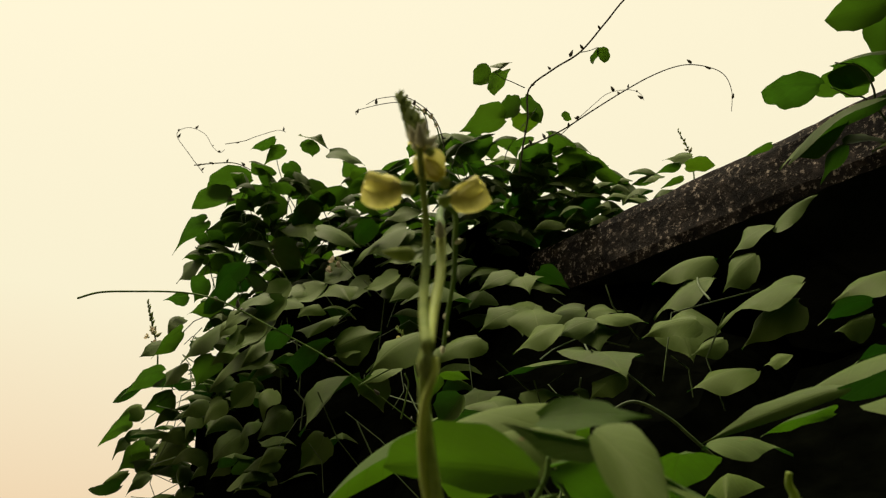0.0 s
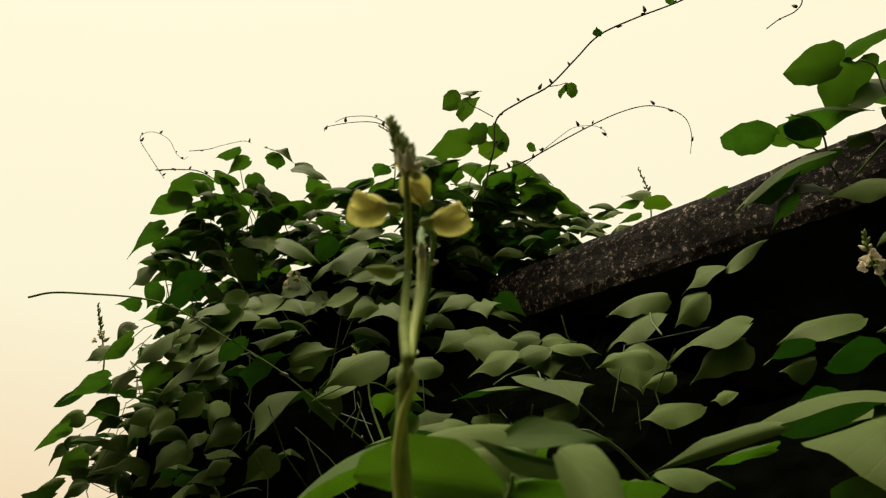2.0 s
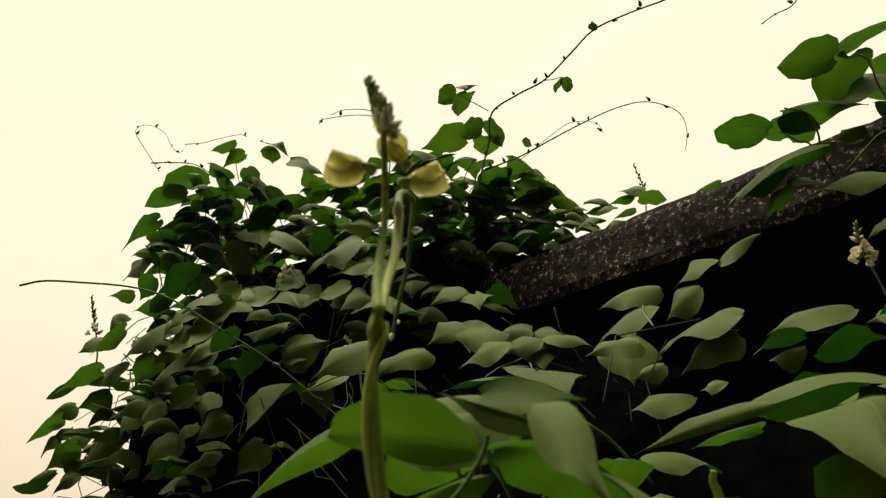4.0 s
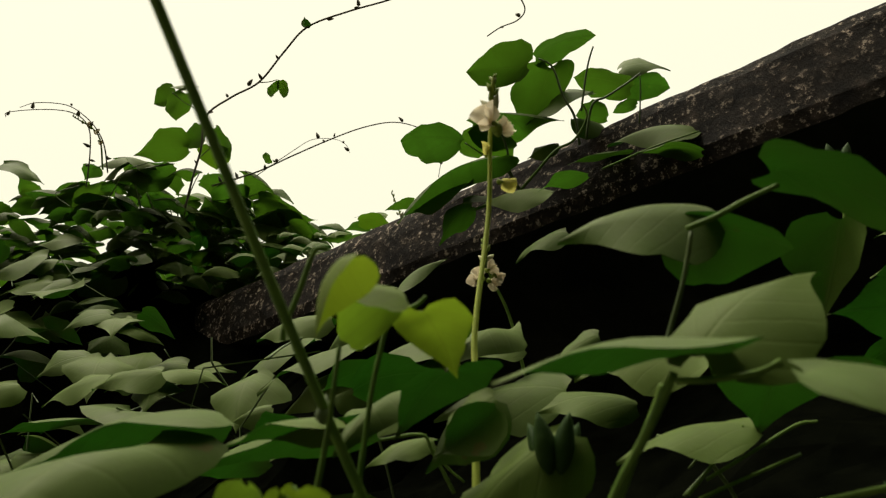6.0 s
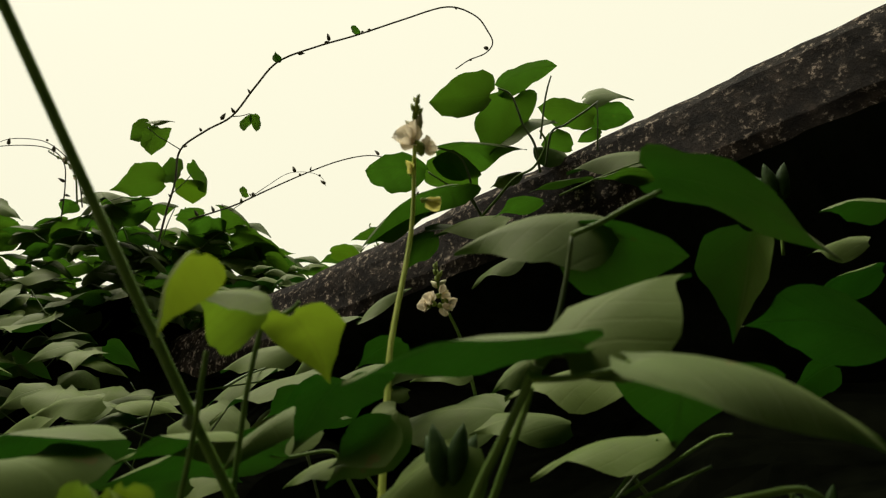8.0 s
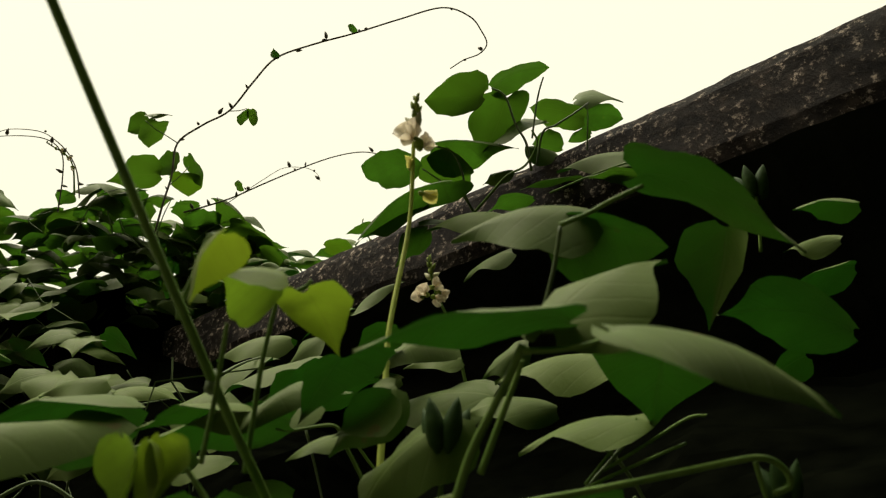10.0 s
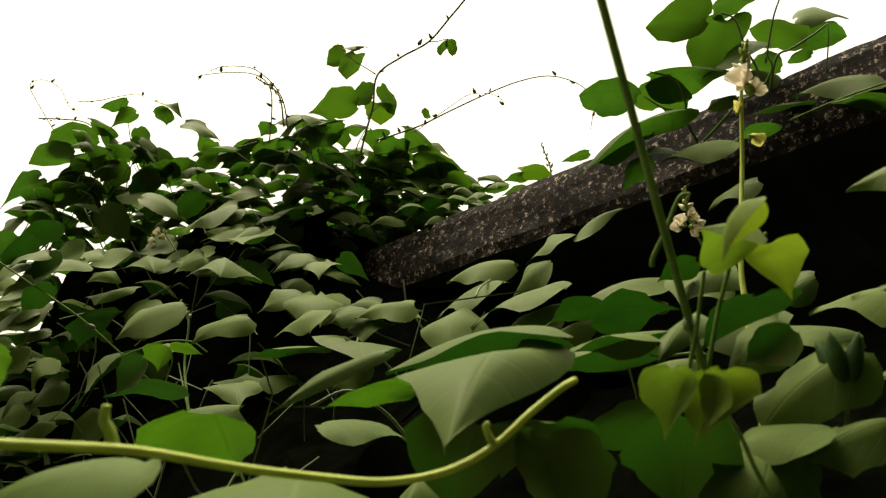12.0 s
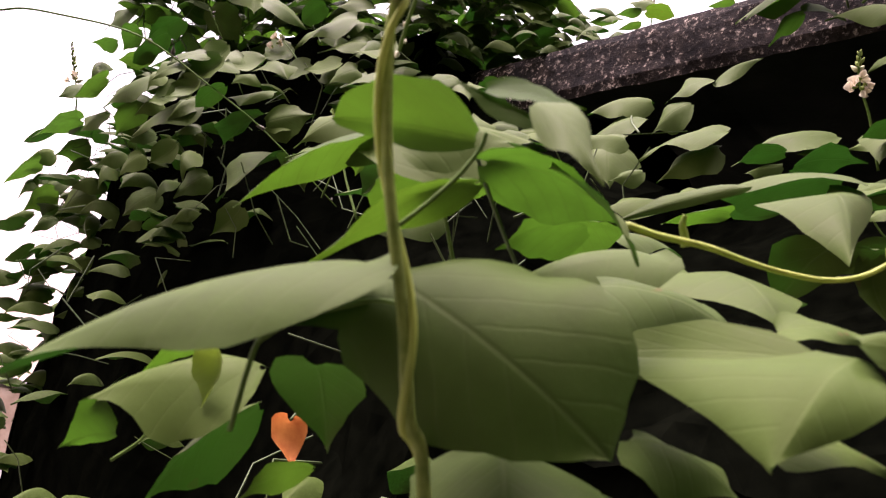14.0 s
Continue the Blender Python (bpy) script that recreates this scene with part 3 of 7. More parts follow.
furled_bud((0.464, 0.130, 1.605), 0.024, 0.018, "closed dark green leaf bud among the leaves", LEAF_BUD)
furled_bud((0.62, 0.13, 1.60), 0.02, 0.016, "closed dark green leaf bud low in the leaves", LEAF_BUD)

dry = thing("dry_leaf", "curled orange dead leaf caught among the stems", "leaf", (0.007, 0.35, 1.415))
v, f, uv = leaf_points((0.012, -0.012, -0.04), (-0.012, -0.008, -0.012), (0.014, 0.004, -0.014), 0.5, 2.5, 901)
part("blade", mesh_of("blade", v, f, DRY_LEAF, True, uv), dry)
part("petiole", tube("petiole", [(0, 0, 0), (0.006, 0.012, 0.012), (0.01, 0.05, 0.02)], 0.0012, 0.001, STEM_DARK), dry)


# stems and petioles
part("stem", tube("stem", [(0.125, 0.943, 2.233), (0.131, 0.912, 2.274), (0.138, 0.884, 2.313), (0.139, 0.853, 2.356), (0.180, 0.807, 2.365), (0.222, 0.769, 2.371), (0.257, 0.707, 2.381), (0.288, 0.665, 2.398), (0.342, 0.641, 2.418), (0.398, 0.620, 2.434), (0.461, 0.595, 2.455), (0.524, 0.571, 2.473), (0.567, 0.570, 2.464), (0.589, 0.579, 2.445), (0.599, 0.588, 2.430), (0.590, 0.599, 2.418), (0.568, 0.609, 2.409), (0.550, 0.620, 2.397)], 0.00186, 0.00087, TENDRIL), vine_top)
part("stem", tube("stem", [(0.14, 1.037, 2.35), (0.178, 1.027, 2.365), (0.222, 1.014, 2.384), (0.275, 0.995, 2.414), (0.334, 0.975, 2.446), (0.393, 0.957, 2.474), (0.448, 0.946, 2.49), (0.494, 0.945, 2.487), (0.53, 0.951, 2.472), (0.546, 0.966, 2.443), (0.547, 0.985, 2.408)], 0.00174, 0.00062, TENDRIL), vine_top)
part("tendril", tube("tendril", [(0.211, 1.022, 2.371), (0.237, 1.009, 2.392), (0.274, 0.991, 2.422), (0.306, 0.977, 2.444), (0.345, 0.973, 2.45), (0.368, 0.975, 2.443), (0.377, 0.981, 2.43)], 0.00074, 0.00043, TENDRIL), vine_top)
part("tendril", tube("tendril", [(-0.643, 1.349, 2.476), (-0.682, 1.326, 2.521), (-0.71, 1.309, 2.556), (-0.703, 1.3, 2.571), (-0.674, 1.297, 2.576), (-0.638, 1.303, 2.561), (-0.618, 1.317, 2.533), (-0.6, 1.323, 2.52), (-0.587, 1.319, 2.526)], 0.00087, 0.0005, TENDRIL), vine_top)
part("tendril", tube("tendril", [(-0.569, 1.27, 2.51), (-0.523, 1.265, 2.516), (-0.491, 1.258, 2.525), (-0.44, 1.249, 2.537), (-0.418, 1.25, 2.533)], 0.00099, 0.00056, TENDRIL), vine_top)
part("stem", tube("stem", [(-0.628, 1.255, 2.439), (-0.577, 1.25, 2.442), (-0.525, 1.248, 2.441), (-0.479, 1.256, 2.422), (-0.439, 1.262, 2.408)], 0.00149, 0.00099, TENDRIL), vine_top)
part("stem", tube("stem", [(-0.045, 0.977, 2.268), (-0.048, 0.949, 2.319), (-0.057, 0.93, 2.356), (-0.083, 0.921, 2.374), (-0.128, 0.923, 2.375), (-0.185, 0.931, 2.364), (-0.189, 0.936, 2.356)], 0.00124, 0.00056, TENDRIL), vine_top)
part("stem", tube("stem", [(-0.015, 0.962, 2.293), (-0.026, 0.942, 2.329), (-0.041, 0.931, 2.352), (-0.064, 0.922, 2.371), (-0.097, 0.916, 2.385), (-0.144, 0.919, 2.383), (-0.17, 0.926, 2.373)], 0.00124, 0.00056, TENDRIL), vine_top)
part("stem", tube("stem", [(-0.528, 0.735, 1.881), (-0.494, 0.73, 1.889), (-0.441, 0.729, 1.891), (-0.377, 0.729, 1.891), (-0.328, 0.732, 1.884), (-0.287, 0.74, 1.869), (-0.245, 0.75, 1.85), (-0.17, 0.768, 1.816), (-0.103, 0.789, 1.776), (-0.03, 0.815, 1.729)], 0.00161, 0.00087, STEM), vine_top)
part("petiole", tube("petiole", [(0.133, 0.876, 2.377), (0.106, 0.872, 2.389), (0.094, 0.871, 2.394), (0.074, 0.866, 2.406)], 0.00099, 0.00074, STEM_DARK), vine_top)
part("petiole", tube("petiole", [(0.222, 0.768, 2.369), (0.237, 0.763, 2.369), (0.250, 0.756, 2.370)], 0.00087, 0.00062, STEM_DARK), vine_top)
part("petiole", tube("petiole", [(0.127, 0.928, 2.322), (0.146, 0.913, 2.34), (0.156, 0.903, 2.351)], 0.00099, 0.00074, STEM_DARK), vine_top)
part("petiole", tube("petiole", [(-0.013, 0.989, 2.241), (0, 0.973, 2.27), (0.013, 0.957, 2.299), (0.048, 0.946, 2.315)], 0.00099, 0.00074, STEM_DARK), vine_top)
part("petiole", tube("petiole", [(-0.112, 1.124, 2.317), (-0.143, 1.115, 2.336), (-0.104, 1.104, 2.354)], 0.00099, 0.00074, STEM_DARK), vine_top)
part("petiole", tube("petiole", [(-0.471, 1.365, 2.22), (-0.498, 1.325, 2.297), (-0.522, 1.302, 2.341), (-0.495, 1.271, 2.397)], 0.00112, 0.00087, STEM_DARK), vine_top)
part("petiole", tube("petiole", [(-0.352, 1.313, 2.306), (-0.397, 1.28, 2.371), (-0.421, 1.251, 2.426), (-0.434, 1.222, 2.482)], 0.00112, 0.00087, STEM_DARK), vine_top)
part("petiole", tube("petiole", [(-0.273, 1.275, 2.263), (-0.333, 1.226, 2.359), (-0.384, 1.219, 2.378), (-0.444, 1.232, 2.358)], 0.00112, 0.00087, STEM_DARK), vine_top)
part("stem", tube("stem", [(-0.359, 1.054, 2.125), (-0.331, 1.074, 2.087), (-0.3, 1.098, 2.04), (-0.273, 1.12, 1.998)], 0.00136, 0.00099, STEM), vine_top)
part("petiole", tube("petiole", [(0.196, 0.659, 1.786), (0.196, 0.759, 1.854), (0.209, 1.056, 1.999)], 0.00144, 0.00112, STEM_DARK), vine_bank)
part("petiole", tube("petiole", [(0.184, 0.707, 1.693), (0.182, 0.686, 1.729), (0.184, 0.663, 1.758)], 0.00144, 0.00112, STEM_DARK), vine_bank)
part("petiole", tube("petiole", [(0.322, 0.556, 1.822), (0.336, 0.639, 1.878), (0.373, 0.756, 1.957)], 0.00144, 0.00112, STEM_DARK), vine_bank)
part("petiole", tube("petiole", [(-0.115, 0.79, 1.777), (-0.089, 0.782, 1.79), (-0.063, 0.775, 1.801), (-0.025, 0.77, 1.805), (-0.001, 0.774, 1.795)], 0.00128, 0.00096, STEM), vine_bank)
part("petiole", tube("petiole", [(-0.053, 0.802, 1.734), (-0.047, 0.789, 1.758), (-0.043, 0.778, 1.778), (-0.049, 0.771, 1.791)], 0.00128, 0.00112, STEM), vine_bank)
part("petiole", tube("petiole", [(-0.111, 0.821, 1.806), (-0.091, 0.81, 1.827), (-0.077, 0.803, 1.84)], 0.00096, 0.0008, STEM), vine_bank)
part("stem", tube("stem", [(0.297, 0.509, 1.627), (0.268, 0.498, 1.649), (0.244, 0.49, 1.667), (0.21, 0.485, 1.68), (0.178, 0.495, 1.664)], 0.00192, 0.0016, STEM_DARK), vine_bank)
part("stem", tube("stem", [(0.628, 0.485, 2.095), (0.617, 0.468, 2.121), (0.601, 0.458, 2.139), (0.584, 0.442, 2.165), (0.567, 0.44, 2.172)], 0.00165, 0.00105, STEM_DARK), vine_slab)
part("stem", tube("stem", [(0.628, 0.466, 2.087), (0.629, 0.443, 2.118), (0.643, 0.435, 2.126), (0.663, 0.422, 2.139), (0.676, 0.413, 2.149)], 0.0015, 0.00105, STEM_DARK), vine_slab)
part("stem", tube("stem", [(0.583, 0.562, 2.067), (0.562, 0.546, 2.094), (0.556, 0.534, 2.113), (0.539, 0.521, 2.135), (0.508, 0.521, 2.142)], 0.00165, 0.00105, STEM_DARK), vine_slab)
part("stem", tube("stem", [(0.579, 0.557, 2.075), (0.548, 0.543, 2.102), (0.531, 0.543, 2.106), (0.506, 0.539, 2.117)], 0.00135, 0.0009, STEM_DARK), vine_slab)
part("stem", tube("stem", [(0.563, 0.503, 2.032), (0.578, 0.488, 2.05), (0.594, 0.472, 2.069), (0.613, 0.461, 2.08), (0.622, 0.444, 2.1), (0.614, 0.437, 2.113)], 0.00165, 0.0012, STEM), vine_slab)
part("petiole", tube("petiole", [(0.618, 0.449, 2.112), (0.617, 0.427, 2.143), (0.618, 0.416, 2.159), (0.62, 0.407, 2.17)], 0.0012, 0.0009, STEM_DARK), vine_slab)
part("petiole", tube("petiole", [(0.676, 0.43, 2.09), (0.671, 0.409, 2.12), (0.668, 0.401, 2.133)], 0.0009, 0.0006, STEM_DARK), vine_slab)
part("petiole", tube("petiole", [(0.631, 0.436, 2.023), (0.68, 0.413, 2.044), (0.723, 0.395, 2.059)], 0.0012, 0.0009, STEM), vine_slab)
part("stem", tube("stem", [(0.456, 0.075, 1.564), (0.459, 0.062, 1.581), (0.464, 0.051, 1.594), (0.468, 0.044, 1.604), (0.47, 0.038, 1.611)], 0.0016, 0.0013, STEM), vine_near)
part("petiole", tube("petiole", [(0.468, 0.083, 1.583), (0.472, 0.071, 1.599), (0.475, 0.063, 1.61), (0.476, 0.058, 1.616)], 0.0013, 0.001, STEM), vine_near)
part("petiole", tube("petiole", [(0.469, 0.035, 1.607), (0.48, 0.033, 1.608), (0.491, 0.029, 1.61), (0.497, 0.026, 1.613)], 0.0011, 0.0009, STEM), vine_near)
part("petiole", tube("petiole", [(0.489, 0.076, 1.641), (0.49, 0.071, 1.648), (0.491, 0.062, 1.659), (0.491, 0.052, 1.673)], 0.0011, 0.0008, STEM_DARK), vine_near)
part("petiole", tube("petiole", [(0.494, 0.06, 1.68), (0.504, 0.055, 1.684), (0.513, 0.05, 1.689), (0.524, 0.044, 1.694)], 0.0011, 0.0009, STEM), vine_near)
part("stem", tube("stem", [(0.478, 0.105, 1.578), (0.497, 0.099, 1.582), (0.517, 0.093, 1.586), (0.54, 0.085, 1.591), (0.561, 0.079, 1.596), (0.574, 0.075, 1.598), (0.583, 0.076, 1.595), (0.586, 0.079, 1.59), (0.58, 0.081, 1.587)], 0.0014, 0.0012, STEM), vine_near)
part("petiole", tube("petiole", [(0.572, 0.077, 1.597), (0.578, 0.083, 1.585), (0.587, 0.09, 1.572), (0.595, 0.096, 1.559)], 0.001, 0.0008, STEM), vine_near)
part("petiole", tube("petiole", [(0.548, 0.186, 1.62), (0.556, 0.177, 1.631), (0.569, 0.164, 1.649)], 0.0009, 0.0007, STEM), vine_near)
part("petiole", tube("petiole", [(0.543, 0.167, 1.613), (0.558, 0.16, 1.62), (0.585, 0.148, 1.632)], 0.0009, 0.0007, STEM), vine_near)
part("petiole", tube("petiole", [(0.555, 0.147, 1.603), (0.57, 0.152, 1.591), (0.586, 0.151, 1.588), (0.607, 0.146, 1.59)], 0.0009, 0.0007, STEM_DARK), vine_near)
part("petiole", tube("petiole", [(0.439, 0.202, 1.615), (0.426, 0.193, 1.631), (0.42, 0.19, 1.637), (0.401, 0.195, 1.634), (0.393, 0.196, 1.634)], 0.0009, 0.0007, STEM), vine_near)
part("petiole", tube("petiole", [(0.558, 0.185, 1.628), (0.576, 0.174, 1.639), (0.595, 0.162, 1.651), (0.605, 0.159, 1.653)], 0.0009, 0.0007, STEM), vine_near)
part("stem", tube("stem", [(0.387, 0.109, 1.583), (0.387, 0.099, 1.598), (0.387, 0.087, 1.615), (0.388, 0.078, 1.627), (0.389, 0.072, 1.635)], 0.00105, 0.00083, STEM), vine_young)
part("petiole", tube("petiole", [(0.389, 0.072, 1.635), (0.394, 0.07, 1.637), (0.398, 0.068, 1.639), (0.4, 0.066, 1.641)], 0.00088, 0.00066, STEM), vine_young)
part("petiole", tube("petiole", [(0.389, 0.072, 1.635), (0.391, 0.069, 1.639), (0.386, 0.071, 1.637), (0.385, 0.072, 1.636)], 0.00077, 0.00055, STEM), vine_young)
part("petiole", tube("petiole", [(0.356, 0.079, 1.625), (0.356, 0.076, 1.629), (0.359, 0.069, 1.638), (0.362, 0.061, 1.649), (0.366, 0.059, 1.65)], 0.0011, 0.00077, STEM), vine_young)
part("petiole", tube("petiole", [(0.373, 0.092, 1.579), (0.374, 0.082, 1.597), (0.374, 0.074, 1.611), (0.374, 0.069, 1.621)], 0.00099, 0.00077, STEM), vine_young)
part("petiole", tube("petiole", [(0.399, 0.08, 1.536), (0.391, 0.075, 1.546), (0.385, 0.07, 1.554), (0.379, 0.067, 1.561), (0.366, 0.06, 1.574)], 0.00099, 0.00077, STEM), vine_young)
part("stem", tube("stem", [(0.142, 0, 1.507), (0.157, 0.01, 1.509), (0.17, 0.019, 1.512), (0.183, 0.028, 1.515), (0.194, 0.033, 1.516), (0.214, 0.043, 1.517), (0.237, 0.053, 1.519), (0.259, 0.057, 1.521), (0.278, 0.059, 1.527), (0.293, 0.059, 1.537), (0.305, 0.058, 1.55), (0.315, 0.058, 1.56), (0.321, 0.06, 1.565)], 0.00151, 0.00134, STEM_PALE), vine_creeper)
part("bud", tube("bud", [(0.18, 0.034, 1.515), (0.178, 0.032, 1.52), (0.176, 0.03, 1.523), (0.176, 0.028, 1.527)], 0.0021, 0.00126, BUD), vine_creeper)
part("bud", tube("bud", [(0.294, 0.059, 1.538), (0.292, 0.058, 1.54), (0.29, 0.056, 1.543), (0.291, 0.055, 1.544)], 0.00168, 0.00084, BUD), vine_creeper)
part("petiole", tube("petiole", [(0.055, -0.02, 1.482), (0.063, -0.023, 1.491), (0.071, -0.027, 1.501), (0.077, -0.03, 1.512), (0.078, -0.032, 1.518)], 0.001, 0.0008, STEM), vine_post)
part("petiole", tube("petiole", [(0.081, 0.017, 1.529), (0.089, 0.02, 1.515), (0.099, 0.025, 1.5), (0.108, 0.028, 1.487)], 0.0009, 0.00075, STEM_DARK), vine_post)
part("petiole", tube("petiole", [(0.037, -0.049, 1.443), (0.045, -0.051, 1.446), (0.053, -0.052, 1.449), (0.064, -0.053, 1.449)], 0.0009, 0.0007, STEM), vine_post)
part("petiole", tube("petiole", [(0.015, -0.016, 1.404), (0.017, -0.023, 1.427), (0.019, -0.025, 1.435), (0.023, -0.027, 1.439)], 0.001, 0.0008, STEM), vine_post)
part("petiole", tube("petiole", [(-0.061, 0.142, 1.377), (-0.048, 0.137, 1.39), (-0.043, 0.133, 1.403)], 0.0009, 0.0007, STEM), vine_post)
part("petiole", tube("petiole", [(0.097, 0.135, 1.489), (0.093, 0.129, 1.502), (0.086, 0.121, 1.517), (0.078, 0.113, 1.534), (0.072, 0.108, 1.544)], 0.0013, 0.001, STEM), vine_post)
part("stem", tube("stem", [(0.552, 0.219, 1.66), (0.576, 0.22, 1.653), (0.592, 0.225, 1.64), (0.606, 0.232, 1.625), (0.627, 0.234, 1.616), (0.653, 0.229, 1.616)], 0.0012, 0.0009, STEM_DARK), vine_near)
part("petiole", tube("petiole", [(0.556, 0.205, 1.625), (0.568, 0.194, 1.639), (0.581, 0.182, 1.654)], 0.001, 0.0007, STEM_DARK), vine_near)
part("petiole", tube("petiole", [(0.584, 0.194, 1.596), (0.601, 0.187, 1.603), (0.62, 0.178, 1.612)], 0.001, 0.0007, STEM), vine_near)
part("petiole", tube("petiole", [(0.438, 0.292, 1.671), (0.453, 0.299, 1.657), (0.465, 0.301, 1.649)], 0.001, 0.0007, STEM), vine_near)
part("petiole", tube("petiole", [(0.409, 0.296, 1.674), (0.418, 0.306, 1.655), (0.428, 0.318, 1.632)], 0.0009, 0.0006, STEM_DARK), vine_near)
part("petiole", tube("petiole", [(0.594, 0.267, 1.66), (0.604, 0.256, 1.674), (0.616, 0.248, 1.683)], 0.0009, 0.0006, STEM_DARK), vine_near)
piece("bud", BUD_TINY, vine_top, (0.126, 0.937, 2.241), (-29, 43, 259), 0.75)
piece("bud", BUD_TINY, vine_top, (0.134, 0.899, 2.293), (-36, 54, 206), 0.66)
piece("bud", BUD_TINY, vine_top, (0.175, 0.808, 2.365), (-27, -48, 32), 0.87)
piece("bud", BUD_TINY, vine_top, (0.143, 0.844, 2.358), (-49, 3, 332), 0.96)
piece("bud", BUD_TINY, vine_top, (0.205, 0.780, 2.369), (29, -36, 75), 1.26)
piece("bud", BUD_TINY, vine_top, (0.249, 0.721, 2.379), (-15, 49, 218), 0.69)
piece("bud", BUD_TINY, vine_top, (0.226, 0.763, 2.372), (22, 47, 253), 0.95)
piece("bud", BUD_TINY, vine_top, (0.315, 0.653, 2.408), (4, 56, 359), 0.98)
piece("bud", BUD_TINY, vine_top, (0.358, 0.633, 2.425), (-28, -12, 152), 1.18)
piece("bud", BUD_TINY, vine_top, (0.352, 0.636, 2.423), (24, 49, 13), 0.74)
piece("bud", BUD_TINY, vine_top, (0.416, 0.612, 2.441), (-17, 47, 87), 1.00)
piece("bud", BUD_TINY, vine_top, (0.406, 0.616, 2.439), (-50, 15, 35), 0.80)
piece("bud", BUD_TINY, vine_top, (0.540, 0.570, 2.471), (30, -41, 309), 0.64)
piece("bud", BUD_TINY, vine_top, (0.594, 0.594, 2.425), (-14, -60, 330), 1.18)
piece("bud", BUD_TINY, vine_top, (0.568, 0.609, 2.409), (44, 14, 88), 0.72)
piece("bud", BUD_TINY, vine_top, (0.155, 1.032, 2.357), (3, 43, 242), 1.15)
piece("bud", BUD_TINY, vine_top, (0.183, 1.025, 2.368), (32, -4, 263), 1.11)
piece("bud", BUD_TINY, vine_top, (0.198, 1.02, 2.376), (-32, -54, 101), 0.63)
piece("bud", BUD_TINY, vine_top, (0.329, 0.977, 2.443), (7, -49, 307), 0.95)
piece("bud", BUD_TINY, vine_top, (0.345, 0.971, 2.453), (35, 6, 331), 0.74)
piece("bud", BUD_TINY, vine_top, (0.467, 0.943, 2.492), (-7, 35, 189), 1.16)
piece("bud", BUD_TINY, vine_top, (0.505, 0.947, 2.482), (-15, 40, 151), 1.06)
piece("bud", BUD_TINY, vine_top, (0.547, 0.973, 2.43), (-34, -23, 203), 1.03)
piece("bud", BUD_TINY, vine_top, (0.23, 1.013, 2.386), (45, 26, 309), 1.01)
piece("bud", BUD_TINY, vine_top, (0.245, 1.004, 2.4), (-50, -26, 83), 0.65)
piece("bud", BUD_TINY, vine_top, (0.247, 1.002, 2.404), (46, 45, 140), 1.29)
piece("bud", BUD_TINY, vine_top, (0.317, 0.976, 2.447), (-29, -14, 125), 1.28)
piece("bud", BUD_TINY, vine_top, (0.362, 0.974, 2.445), (16, 7, 100), 0.86)
piece("bud", BUD_TINY, vine_top, (0.375, 0.98, 2.434), (39, 12, 218), 1.24)
piece("bud", BUD_TINY, vine_top, (-0.648, 1.346, 2.483), (-49, -48, 236), 0.92)
piece("bud", BUD_TINY, vine_top, (-0.654, 1.341, 2.493), (-15, 50, 334), 0.65)
piece("bud", BUD_TINY, vine_top, (-0.707, 1.31, 2.554), (42, -14, 38), 1.17)
piece("bud", BUD_TINY, vine_top, (-0.706, 1.302, 2.568), (-15, -19, 33), 0.96)
piece("bud", BUD_TINY, vine_top, (-0.663, 1.297, 2.574), (-11, -41, 220), 1.11)
piece("bud", BUD_TINY, vine_top, (-0.616, 1.316, 2.535), (-35, -47, 26), 0.64)
piece("bud", BUD_TINY, vine_top, (-0.599, 1.322, 2.522), (-23, 52, 124), 1.12)
piece("bud", BUD_TINY, vine_top, (-0.542, 1.268, 2.512), (59, 35, 67), 0.76)
piece("bud", BUD_TINY, vine_top, (-0.425, 1.249, 2.535), (-24, -7, 223), 1.00)
piece("bud", BUD_TINY, vine_top, (-0.58, 1.251, 2.44), (2, 51, 187), 1.11)
piece("bud", BUD_TINY, vine_top, (-0.619, 1.254, 2.438), (46, -44, 141), 0.95)
piece("bud", BUD_TINY, vine_top, (-0.549, 1.248, 2.444), (-33, 12, 269), 0.87)
piece("bud", BUD_TINY, vine_top, (-0.504, 1.25, 2.437), (51, -13, 259), 1.26)
piece("bud", BUD_TINY, vine_top, (-0.047, 0.959, 2.3), (-50, 45, 94), 0.91)
piece("bud", BUD_TINY, vine_top, (-0.046, 0.955, 2.308), (14, 52, 55), 0.86)
piece("bud", BUD_TINY, vine_top, (-0.056, 0.929, 2.357), (-15, -47, 163), 1.06)
piece("bud", BUD_TINY, vine_top, (-0.05, 0.945, 2.327), (-16, 59, 190), 1.13)
piece("bud", BUD_TINY, vine_top, (-0.076, 0.923, 2.37), (58, 30, 339), 1.22)
piece("bud", BUD_TINY, vine_top, (-0.149, 0.925, 2.373), (22, -26, 11), 1.15)
piece("bud", BUD_TINY, vine_top, (-0.188, 0.934, 2.359), (-23, -9, 254), 0.91)
piece("bud", BUD_TINY, vine_top, (-0.02, 0.951, 2.313), (14, 34, 55), 0.85)
piece("bud", BUD_TINY, vine_top, (-0.02, 0.952, 2.311), (9, 6, 302), 0.72)
piece("bud", BUD_TINY, vine_top, (-0.042, 0.93, 2.354), (-33, -42, 325), 0.88)
piece("bud", BUD_TINY, vine_top, (-0.09, 0.915, 2.386), (-4, 31, 108), 0.82)
piece("bud", BUD_TINY, vine_top, (-0.292, 0.738, 1.872), (-35, 1, 215), 1.23)
piece("bud", BUD_TINY, vine_top, (-0.323, 0.733, 1.882), (40, 25, 177), 1.26)
